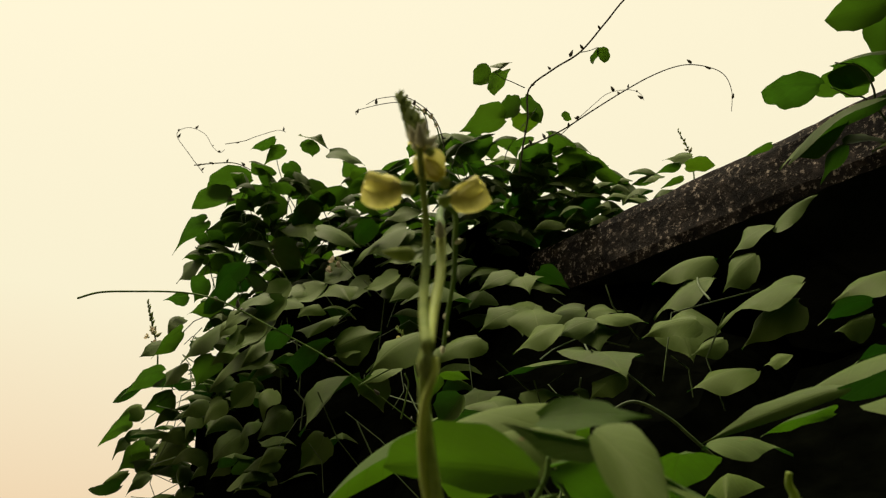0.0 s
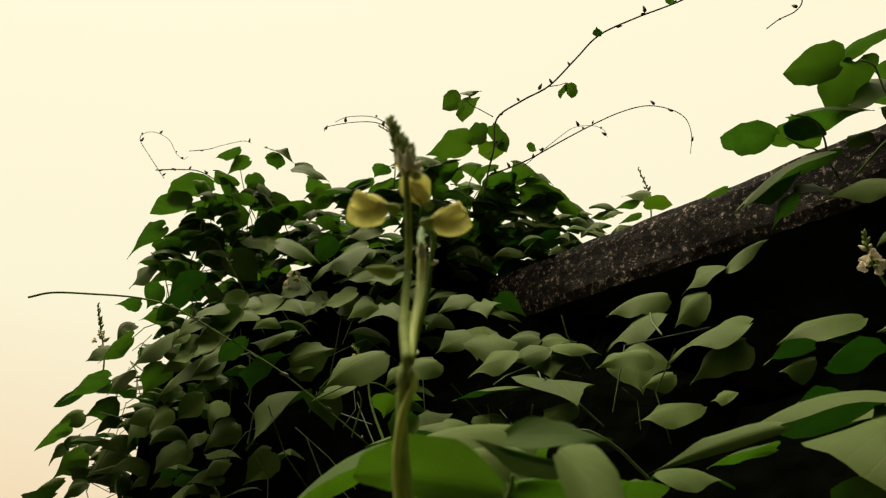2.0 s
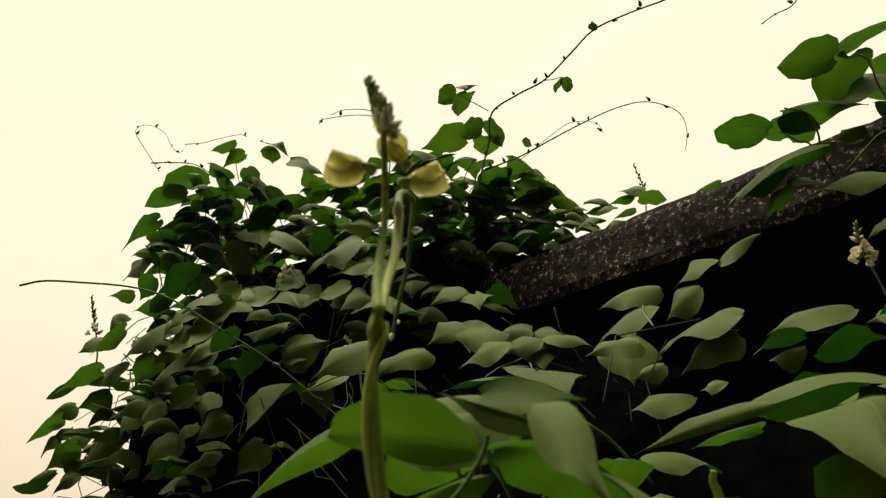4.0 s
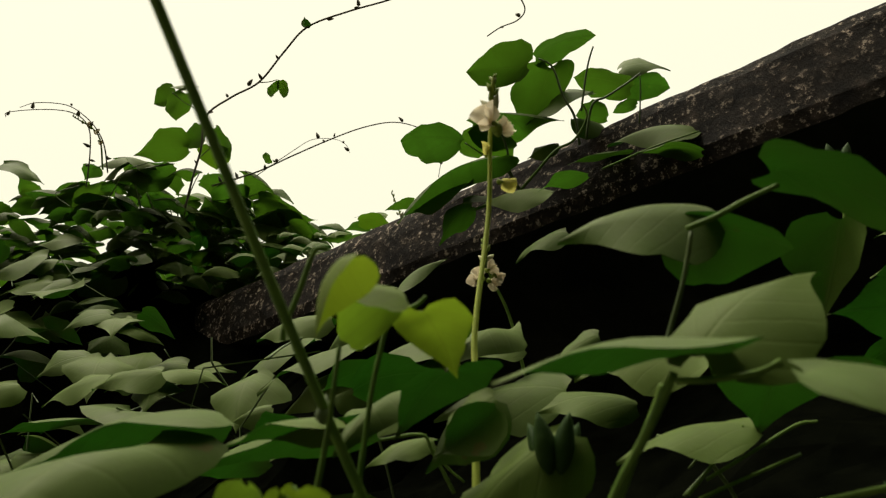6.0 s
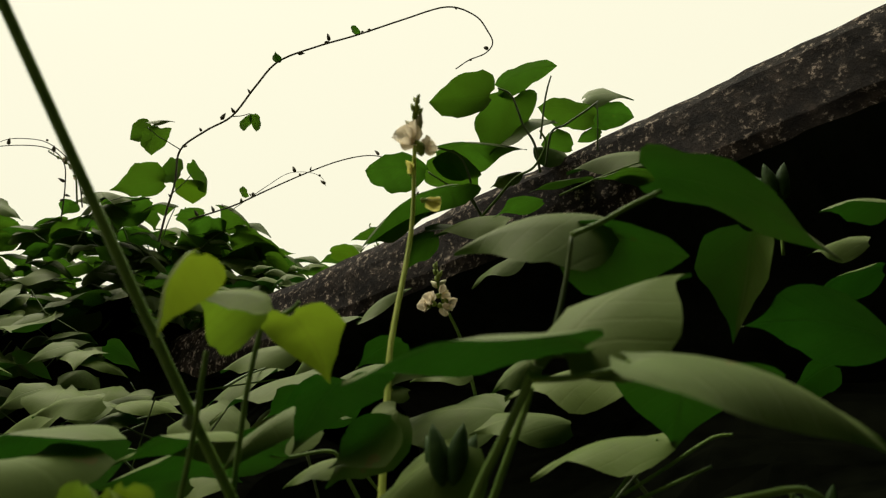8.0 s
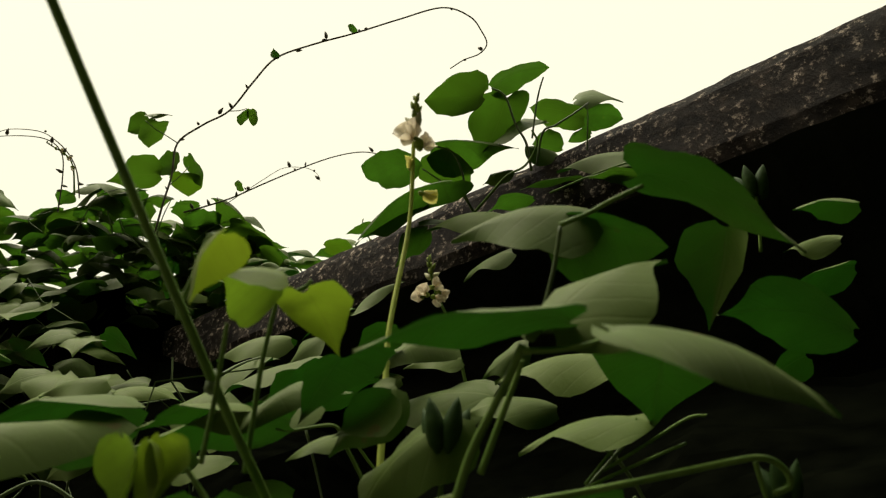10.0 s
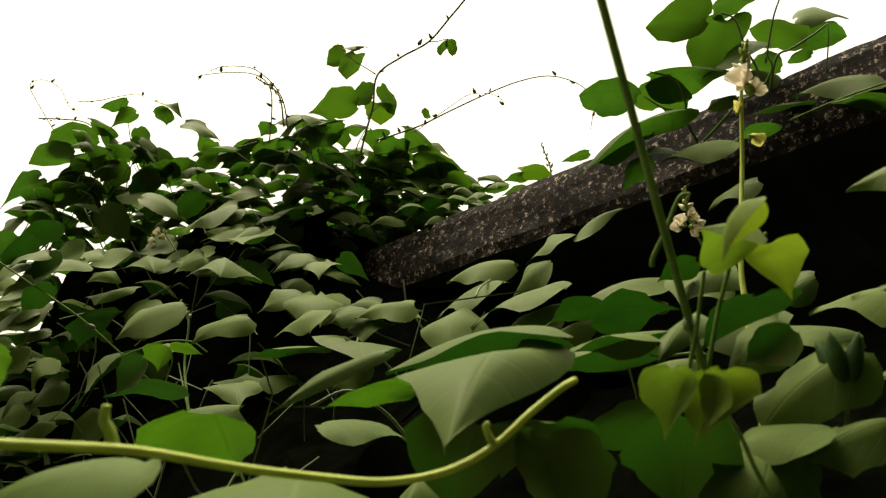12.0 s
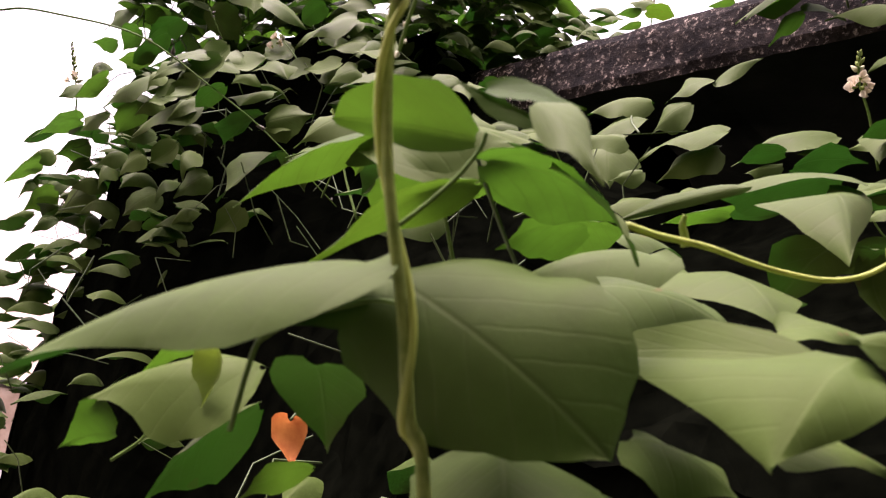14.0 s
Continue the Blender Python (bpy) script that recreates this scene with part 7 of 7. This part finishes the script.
leaf(vine_near, (0.421, 0.122, 1.570), (-0.024, -0.016, -0.043), (0.017, -0.004, -0.018), (-0.030, -0.003, -0.019), droop=0.32, fold=0.04, wave=1.5, beak=0.15, shape=0.8)
leaf(vine_near, (0.377, 0.098, 1.569), (0.012, 0.053, -0.035), (-0.023, 0.021, -0.019), (0.029, 0.019, -0.015), droop=0.32, fold=0.04, wave=0.9)
leaf(vine_near, (0.306, 0.139, 1.601), (-0.029, -0.075, -0.062), (0.040, 0.006, 0.010), (-0.054, -0.008, -0.022), droop=0.32, fold=0.04, wave=1.5, beak=0.15, shape=1.2)
leaf(vine_near, (0.383, 0.154, 1.626), (-0.050, 0.007, -0.014), (-0.030, -0.017, -0.011), (-0.015, 0.024, -0.003), droop=0.32, fold=0.04, wave=0.9)
leaf(vine_near, (0.334, 0.160, 1.625), (-0.084, 0.030, -0.023), (-0.035, -0.025, -0.017), (-0.039, 0.056, -0.012), droop=0.32, fold=0.04, wave=0.9)

leaf(vine_post, (0.056, -0.022, 1.462), (0.072, -0.035, -0.045), (0.058, -0.017, 0.009), (0.006, -0.017, -0.042), droop=0.32, fold=0.04, wave=1.5, beak=0.15, shape=0.8)
leaf(vine_post, (0.047, -0.046, 1.460), (-0.108, 0.022, -0.051), (-0.029, -0.019, -0.025), (-0.040, 0.033, -0.008), droop=0.32, fold=0.04, wave=1.5, beak=0.15)
leaf(vine_post, (0.047, -0.042, 1.456), (-0.029, 0.008, -0.023), (-0.009, -0.011, -0.016), (-0.014, 0.018, -0.004), droop=0.32, fold=0.04, wave=1.5, beak=0.15)
leaf(vine_post, (0.074, -0.043, 1.509), (-0.050, 0.023, 0.007), (-0.030, -0.005, 0.016), (-0.027, 0.016, -0.001), droop=0.32, fold=0.04, wave=0.9, material=LEAF_BACKLIT_BRIGHT, shape=0.8)
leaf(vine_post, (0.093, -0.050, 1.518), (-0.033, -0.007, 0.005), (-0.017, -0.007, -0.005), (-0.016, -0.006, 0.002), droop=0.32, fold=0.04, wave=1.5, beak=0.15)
leaf(vine_post, (0.074, -0.047, 1.526), (0.035, 0.004, 0.003), (0.017, 0.004, 0.008), (0.015, -0.005, -0.004), droop=0.32, fold=0.04, wave=0.9, material=LEAF_BACKLIT_BRIGHT)
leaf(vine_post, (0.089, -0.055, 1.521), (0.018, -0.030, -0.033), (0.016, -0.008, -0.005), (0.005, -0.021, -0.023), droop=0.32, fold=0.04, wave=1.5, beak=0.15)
leaf(vine_post, (0.084, 0.005, 1.521), (0.062, -0.001, -0.014), (0.026, 0.024, -0.011), (0.019, -0.024, -0.003), droop=0.32, fold=0.04, wave=0.9, material=LEAF_BACKLIT_BRIGHT)
leaf(vine_post, (0.035, 0.078, 1.552), (-0.060, 0.017, -0.046), (-0.019, -0.024, -0.020), (-0.018, 0.036, -0.012), droop=0.32, fold=0.04, wave=0.9, material=LEAF_BACKLIT_BRIGHT)
leaf(vine_post, (0.081, 0.003, 1.511), (-0.058, 0.001, -0.046), (-0.032, -0.019, -0.017), (-0.022, 0.017, -0.017), droop=0.32, fold=0.04, wave=0.9, material=LEAF_BACKLIT_BRIGHT)
leaf(vine_post, (0.137, 0.038, 1.516), (-0.038, 0.007, -0.017), (-0.028, -0.011, -0.007), (-0.016, 0.020, -0.014), droop=0.32, fold=0.04, wave=0.9, material=LEAF_BACKLIT_BRIGHT)
leaf(vine_post, (0.198, -0.061, 1.459), (-0.035, -0.017, -0.037), (0, -0.019, -0.016), (-0.064, 0.090, 0.002), droop=0.32, fold=0.04, wave=1.5, beak=0.15, shape=1.2)
leaf(vine_post, (0.194, -0.068, 1.462), (0.070, -0.002, 0.003), (0.051, 0.030, 0.018), (0.034, -0.007, -0.010), droop=0.32, fold=0.04, wave=1.5, beak=0.15)
leaf(vine_post, (0.147, 0.044, 1.491), (0.070, -0.003, -0.010), (0.041, 0.018, 0.016), (0.013, -0.021, -0.021), droop=0.32, fold=0.04, wave=1.5, beak=0.15)
leaf(vine_post, (0.207, 0.002, 1.477), (0.039, -0.004, 0.004), (0.020, 0.010, 0.014), (0.007, -0.014, -0.004), droop=0.32, fold=0.04, wave=1.5, beak=0.15)
leaf(vine_post, (0.009, 0.071, 1.432), (-0.076, 0.013, -0.028), (-0.026, -0.017, -0.036), (-0.037, 0.032, -0.001), droop=0.32, fold=0.04, wave=1.5, beak=0.15)
leaf(vine_post, (-0.047, 0.086, 1.392), (-0.024, 0.005, -0.010), (-0.015, -0.006, 0.011), (-0.013, 0.007, -0.008), droop=0.32, fold=0.04, wave=0.9, material=LEAF_BACKLIT_BRIGHT)
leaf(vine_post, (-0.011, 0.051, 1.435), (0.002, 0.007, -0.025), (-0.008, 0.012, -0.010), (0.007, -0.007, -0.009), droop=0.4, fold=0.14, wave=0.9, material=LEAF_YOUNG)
leaf(vine_post, (-0.023, 0.102, 1.440), (-0.027, 0.007, -0.020), (-0.013, -0.011, -0.003), (-0.014, 0.017, -0.011), droop=0.32, fold=0.04, wave=0.9, material=LEAF_BACKLIT_BRIGHT)
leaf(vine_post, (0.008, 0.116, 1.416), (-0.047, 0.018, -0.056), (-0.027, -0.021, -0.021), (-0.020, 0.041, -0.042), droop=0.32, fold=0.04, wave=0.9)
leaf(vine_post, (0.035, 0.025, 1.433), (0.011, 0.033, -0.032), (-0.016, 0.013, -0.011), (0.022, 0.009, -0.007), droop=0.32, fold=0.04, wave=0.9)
leaf(vine_post, (0.040, 0.100, 1.392), (-0.033, 0.008, -0.021), (-0.017, -0.013, -0.002), (-0.015, 0.020, -0.015), droop=0.32, fold=0.04, wave=0.9, material=LEAF_BACKLIT_BRIGHT)
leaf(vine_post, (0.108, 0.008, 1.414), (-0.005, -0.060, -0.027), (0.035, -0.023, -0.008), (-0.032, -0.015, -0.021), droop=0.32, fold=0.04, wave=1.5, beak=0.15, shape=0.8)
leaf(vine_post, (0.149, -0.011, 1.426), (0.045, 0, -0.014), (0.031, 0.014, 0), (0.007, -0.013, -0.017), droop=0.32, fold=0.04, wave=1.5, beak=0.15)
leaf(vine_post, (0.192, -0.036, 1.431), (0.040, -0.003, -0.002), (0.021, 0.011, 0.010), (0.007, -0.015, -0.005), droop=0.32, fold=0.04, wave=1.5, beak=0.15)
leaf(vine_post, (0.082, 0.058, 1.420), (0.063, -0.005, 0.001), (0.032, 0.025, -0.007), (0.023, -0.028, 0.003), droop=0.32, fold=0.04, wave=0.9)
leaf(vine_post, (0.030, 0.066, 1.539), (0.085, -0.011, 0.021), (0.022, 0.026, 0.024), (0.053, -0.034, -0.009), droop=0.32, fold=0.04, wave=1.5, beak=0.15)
leaf(vine_post, (0.040, 0.105, 1.539), (0.070, -0.009, 0.017), (0.029, 0.028, -0.006), (0.048, -0.032, 0.014), droop=0.32, fold=0.04, wave=0.9, material=LEAF_BACKLIT_BRIGHT, shape=0.8)
leaf(vine_post, (0.104, -0.016, 1.516), (0.041, 0.002, -0.027), (0.033, 0.019, -0.001), (0.027, -0.008, -0.015), droop=0.32, fold=0.04, wave=1.5, beak=0.15)
leaf(vine_post, (0.050, 0.011, 1.528), (0.048, -0.005, 0.006), (0.027, 0.014, 0.012), (0.020, -0.017, -0.014), droop=0.32, fold=0.04, wave=1.5, beak=0.15)
leaf(vine_post, (0.252, -0.068, 1.461), (0.050, 0.008, 0.006), (0.030, 0.017, 0.012), (0.016, -0.009, -0.006), droop=0.32, fold=0.04, wave=1.5, beak=0.15)
leaf(vine_post, (0.191, -0.043, 1.459), (-0.061, 0.089, -0.002), (-0.036, 0.029, -0.012), (-0.027, 0.043, 0.013), droop=0.32, fold=0.04, wave=1.5, beak=0.15)

leaf(vine_young, (0.398, 0.061, 1.632), (0.016, 0.017, -0.014), (-0.007, 0.007, -0.004), (0.017, 0, 0.001), droop=0.4, fold=0.14, wave=0.9, material=LEAF_YOUNG)
leaf(vine_young, (0.392, 0.054, 1.632), (-0.024, 0.003, 0.001), (-0.010, -0.003, -0.006), (-0.017, 0.018, -0.009), droop=0.4, fold=0.14, wave=0.9, material=LEAF_YOUNG)
leaf(vine_young, (0.373, 0.020, 1.624), (-0.007, 0.014, -0.018), (-0.003, -0.003, -0.009), (0.005, 0.011, -0.004), droop=0.4, fold=0.14, wave=0.9, material=LEAF_YOUNG)
leaf(vine_young, (0.354, 0.053, 1.571), (0.001, 0.014, -0.022), (-0.008, 0.014, -0.005), (0.006, -0.005, -0.010), droop=0.4, fold=0.14, wave=0.9, material=LEAF_YOUNG)
leaf(vine_young, (0.363, 0.045, 1.568), (0, 0.014, -0.021), (-0.005, 0.015, -0.005), (0.005, -0.005, -0.011), droop=0.4, fold=0.14, wave=0.9, material=LEAF_YOUNG)
leaf(vine_young, (0.366, 0.041, 1.568), (-0.002, 0.013, -0.020), (-0.003, 0.012, -0.004), (0.010, -0.005, -0.009), droop=0.4, fold=0.14, wave=0.9, material=LEAF_YOUNG)


# ---- inner shade body and the leaves behind ----
def lerp_rows(rows, x):
    for (x0, *a), (x1, *b) in zip(rows, rows[1:]):
        if x <= x1:
            s = min(1.0, max(0.0, (x - x0) / (x1 - x0)))
            s = s * s * (3 - 2 * s)
            return [p + (q - p) * s for p, q in zip(a, b)]
    return list(rows[-1][1:])


# along the slab: how the heap of vines stands out from its edge (out, height), from the back over the top and down the front
HEAP = [(-2.6, 0.02, 1.98, 0.20, 1.86, 0.36, 1.72, 0.52, 1.52, 0.60, 1.1),
        (0.35, 0.02, 1.98, 0.18, 1.86, 0.34, 1.74, 0.52, 1.54, 0.60, 1.1),
        (0.45, -0.12, 2.24, 0.00, 2.12, 0.24, 1.82, 0.48, 1.58, 0.58, 1.1),
        (0.62, -0.12, 2.30, 0.06, 2.16, 0.26, 1.86, 0.42, 1.62, 0.52, 1.1),
        (0.80, -0.15, 2.36, 0.16, 2.30, 0.26, 2.02, 0.38, 1.75, 0.48, 1.1),
        (1.10, -0.15, 2.42, 0.22, 2.40, 0.34, 2.12, 0.44, 1.80, 0.50, 1.1),
        (1.40, -0.10, 2.40, 0.26, 2.38, 0.44, 2.18, 0.48, 1.85, 0.50, 1.1),
        (1.62, 0.00, 2.20, 0.22, 2.16, 0.38, 2.02, 0.44, 1.75, 0.48, 1.1),
        (1.75, 0.10, 1.90, 0.22, 1.88, 0.32, 1.80, 0.38, 1.55, 0.42, 1.1)]


def heap(s, u):
    """A place on the heap: s along the slab, u from 0 (back) to 1 (foot of the front)."""
    row = lerp_rows(HEAP, s)
    pts = [(row[i], row[i + 1]) for i in range(0, 10, 2)]
    k = min(3, int(u * 4))
    f = u * 4 - k
    out, z = (pts[k][0] + (pts[k + 1][0] - pts[k][0]) * f, pts[k][1] + (pts[k + 1][1] - pts[k][1]) * f)
    p = EDGE + ALONG * s - INWARD * out
    return Vector((p.x, p.y, z))


def heap_normal(s, u):
    a, b = heap(s + 0.02, u) - heap(s - 0.02, u), heap(s, min(1, u + 0.02)) - heap(s, max(0, u - 0.02))
    n = b.cross(a)
    return (n if n.dot(-INWARD + Vector((0, 0, 1))) > 0 else -n).normalized()


def shade_core():
    """The dark inside of the heap: a lumpy near-black body added as its shade, well under the outer leaves."""
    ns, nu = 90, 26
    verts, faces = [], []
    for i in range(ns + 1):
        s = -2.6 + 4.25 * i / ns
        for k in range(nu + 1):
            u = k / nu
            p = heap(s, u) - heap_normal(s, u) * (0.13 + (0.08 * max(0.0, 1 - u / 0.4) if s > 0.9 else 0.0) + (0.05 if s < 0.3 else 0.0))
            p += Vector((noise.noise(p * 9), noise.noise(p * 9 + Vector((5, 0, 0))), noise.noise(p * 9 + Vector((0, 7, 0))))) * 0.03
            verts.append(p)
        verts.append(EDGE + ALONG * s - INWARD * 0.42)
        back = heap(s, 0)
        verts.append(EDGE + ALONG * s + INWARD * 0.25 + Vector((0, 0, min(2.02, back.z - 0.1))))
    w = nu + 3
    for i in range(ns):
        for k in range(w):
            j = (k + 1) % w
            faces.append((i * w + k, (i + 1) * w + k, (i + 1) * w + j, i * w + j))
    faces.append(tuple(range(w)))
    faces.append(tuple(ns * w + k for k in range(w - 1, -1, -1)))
    return mesh_of("shade_core", verts, faces, HEAP_SHADE, False)


tagged(new("shade_core", shade_core()), "near-black body added as the shade inside the vine heap", "undergrowth", kind="stuff")

SHAPES = []
for k in range(16):
    vr = random.Random(40 + k)
    wide = vr.uniform(0.40, 0.50)
    v, f, uv = leaf_points((0, 1, 0), (-wide, 0.34, 0), (wide, 0.34, 0), vr.uniform(0.2, 0.6), 1.5, 900 + k, 1.2 if k % 3 == 0 else 1.0, vr.uniform(0.02, 0.10), vr.uniform(0.1, 0.7))
    SHAPES.append((mesh_of("leaf", v, f, LEAF, True, uv), mesh_of("leaf", v, f, LEAF_BACKLIT, True, uv)))


def spread(seed, vine, n, s_range, u_range, sink, size, upness, thin=False):
    """Single leaves of a vine hung over a stretch of the heap, tips outwards and down. thin: take the backlit copy of
    the leaf.
    """
    r = random.Random(seed)
    for _ in range(n):
        s, u = r.uniform(*s_range), r.uniform(*u_range)
        nrm = heap_normal(s, u)
        at = heap(s, u) + nrm * r.uniform(*sink)
        up = (nrm * (1 - upness) + Vector((0, 0, 1)) * upness + Vector((r.gauss(0, 0.17), r.gauss(0, 0.17), r.gauss(0, 0.10)))).normalized()
        down = Vector((r.gauss(-0.35, 0.55), -0.9 + r.gauss(0, 0.4), -0.8))
        tip = (down - up * down.dot(up)).normalized()
        side = tip.cross(up)
        big = r.uniform(*size)
        ob = part("leaf", SHAPES[r.randrange(16)][thin], vine)
        m = Matrix((side * big, tip * big, up * big)).transposed().to_4x4()
        m.translation = at - tip * big * 0.5
        ob.matrix_local = m


spread(3, vine_bank, 12, (0.0, 0.7), (0.1, 1.0), (-0.13, -0.08), (0.07, 0.10), 0.92)
spread(18, vine_bank, 170, (-2.5, -0.75), (0.05, 1.0), (-0.06, 0.03), (0.07, 0.11), 0.92)
spread(11, vine_top, 42, (0.66, 1.76), (0.3, 0.9), (-0.15, -0.07), (0.075, 0.11), 0.96)
spread(12, vine_top, 190, (0.68, 1.60), (0.0, 0.42), (-0.15, -0.04), (0.06, 0.09), 0.42, True)
spread(13, vine_slab, 70, (0.46, 0.85), (0.0, 0.22), (-0.08, 0.02), (0.05, 0.08), 0.45)
spread(16, vine_top, 50, (1.35, 1.78), (0.25, 0.95), (-0.11, -0.03), (0.06, 0.09), 0.92)
spread(17, vine_top, 45, (1.0, 1.78), (0.6, 1.0), (-0.10, -0.02), (0.07, 0.10), 0.9)
spread(15, vine_top, 40, (0.66, 1.55), (0.02, 0.40), (-0.06, 0.02), (0.055, 0.085), 0.5, True)
spread(14, vine_top, 30, (0.66, 1.55), (0.0, 0.30), (-0.02, 0.04), (0.05, 0.08), 0.6, True)


def crown(seed, vine, n, centre, reach, size):
    """A loose clump of small level leaves on thin stems, standing up out of the heap."""
    r = random.Random(seed)
    centre = Vector(centre)
    for i in range(n):
        d = Vector((r.gauss(0, 1), r.gauss(0, 1), r.gauss(0, 1))).normalized() * r.uniform(0.15, 1.0) ** 0.5
        at = centre + Vector((d.x * reach[0], d.y * reach[1], d.z * reach[2]))
        up = Vector((r.gauss(0, 0.35), r.gauss(-0.1, 0.35), 1.0)).normalized()
        a = r.uniform(0, 6.28)
        tip = Vector((math.cos(a), math.sin(a), -0.35))
        tip = (tip - up * tip.dot(up)).normalized()
        big = r.uniform(*size)
        ob = part("leaf", SHAPES[r.randrange(16)][1], vine)
        m = Matrix((tip.cross(up) * big, tip * big, up * big)).transposed().to_4x4()
        m.translation = at
        ob.matrix_local = m
        if i % 2 == 0:
            foot = centre + Vector((d.x * reach[0] * 0.5 + r.gauss(0, 0.02), d.y * reach[1] * 0.5, -reach[2] * 1.1))
            bow = (at + foot) / 2 + Vector((r.gauss(0, 0.015), r.gauss(0, 0.015), 0.02))
            part("petiole", tube("petiole", [foot, bow, at], 0.0013, 0.0008, STEM_DARK, 5, 4), vine)


crown(31, vine_top, 46, (-0.391, 1.261, 2.335), (0.15, 0.12, 0.10), (0.05, 0.08))
crown(32, vine_top, 44, (0.114, 1.117, 2.352), (0.22, 0.12, 0.06), (0.05, 0.085))
crown(33, vine_top, 24, (-0.489, 1.234, 2.216), (0.08, 0.08, 0.10), (0.05, 0.085))


def dead_stems(n):
    """Thin bare stems criss-crossing inside the heap."""
    verts, faces = [], []
    r = random.Random(5)
    for _ in range(n):
        s, u = r.uniform(0.2, 1.7), r.uniform(0.35, 1.0)
        p = heap(s, u) - heap_normal(s, u) * r.uniform(0.02, 0.07)
        d = Vector((r.gauss(0, 0.6), r.gauss(0, 0.4), r.gauss(0.3, 0.6))).normalized() * r.uniform(0.06, 0.16)
        q = d.orthogonal().normalized() * r.uniform(0.0008, 0.0016)
        w = q.cross(d.normalized())
        start = len(verts)
        bend = Vector((r.gauss(0, 0.02), r.gauss(0, 0.02), r.gauss(0, 0.02)))
        for c in (p - d / 2, p + bend, p + d / 2):
            verts += [c + q, c - q * 0.5 + w * 0.86, c - q * 0.5 - w * 0.86]
        for i in range(2):
            for k in range(3):
                j = (k + 1) % 3
                faces.append((start + i * 3 + k, start + i * 3 + j, start + i * 3 + 3 + j, start + i * 3 + 3 + k))
    return mesh_of("stems", verts, faces, STEM_DARK)


tagged(new("stems", dead_stems(120)), "thin bare vine stems criss-crossing under the leaves", "undergrowth", kind="stuff")

# boundary wall and yard beyond the heap
wall_far = thing("boundary_wall", "low weathered brown boundary wall across the yard", "wall", (-5.2, 13.6, 0.0), kind="structure")
part("wall", box("wall", (9.0, 0.2, 1.22), BROWN_WALL, 0.01), wall_far, (0, 0, 0.61))
part("coping", box("coping", (9.1, 0.3, 0.08), CONCRETE, 0.015), wall_far, (0, 0, 1.262))
for k in range(4):
    part("pier", box("pier", (0.32, 0.3, 1.34), BROWN_WALL, 0.012), wall_far, (-3.9 + 2.6 * k, -0.02, 0.67))
wall_far.rotation_euler = (0, 0, radians(12))
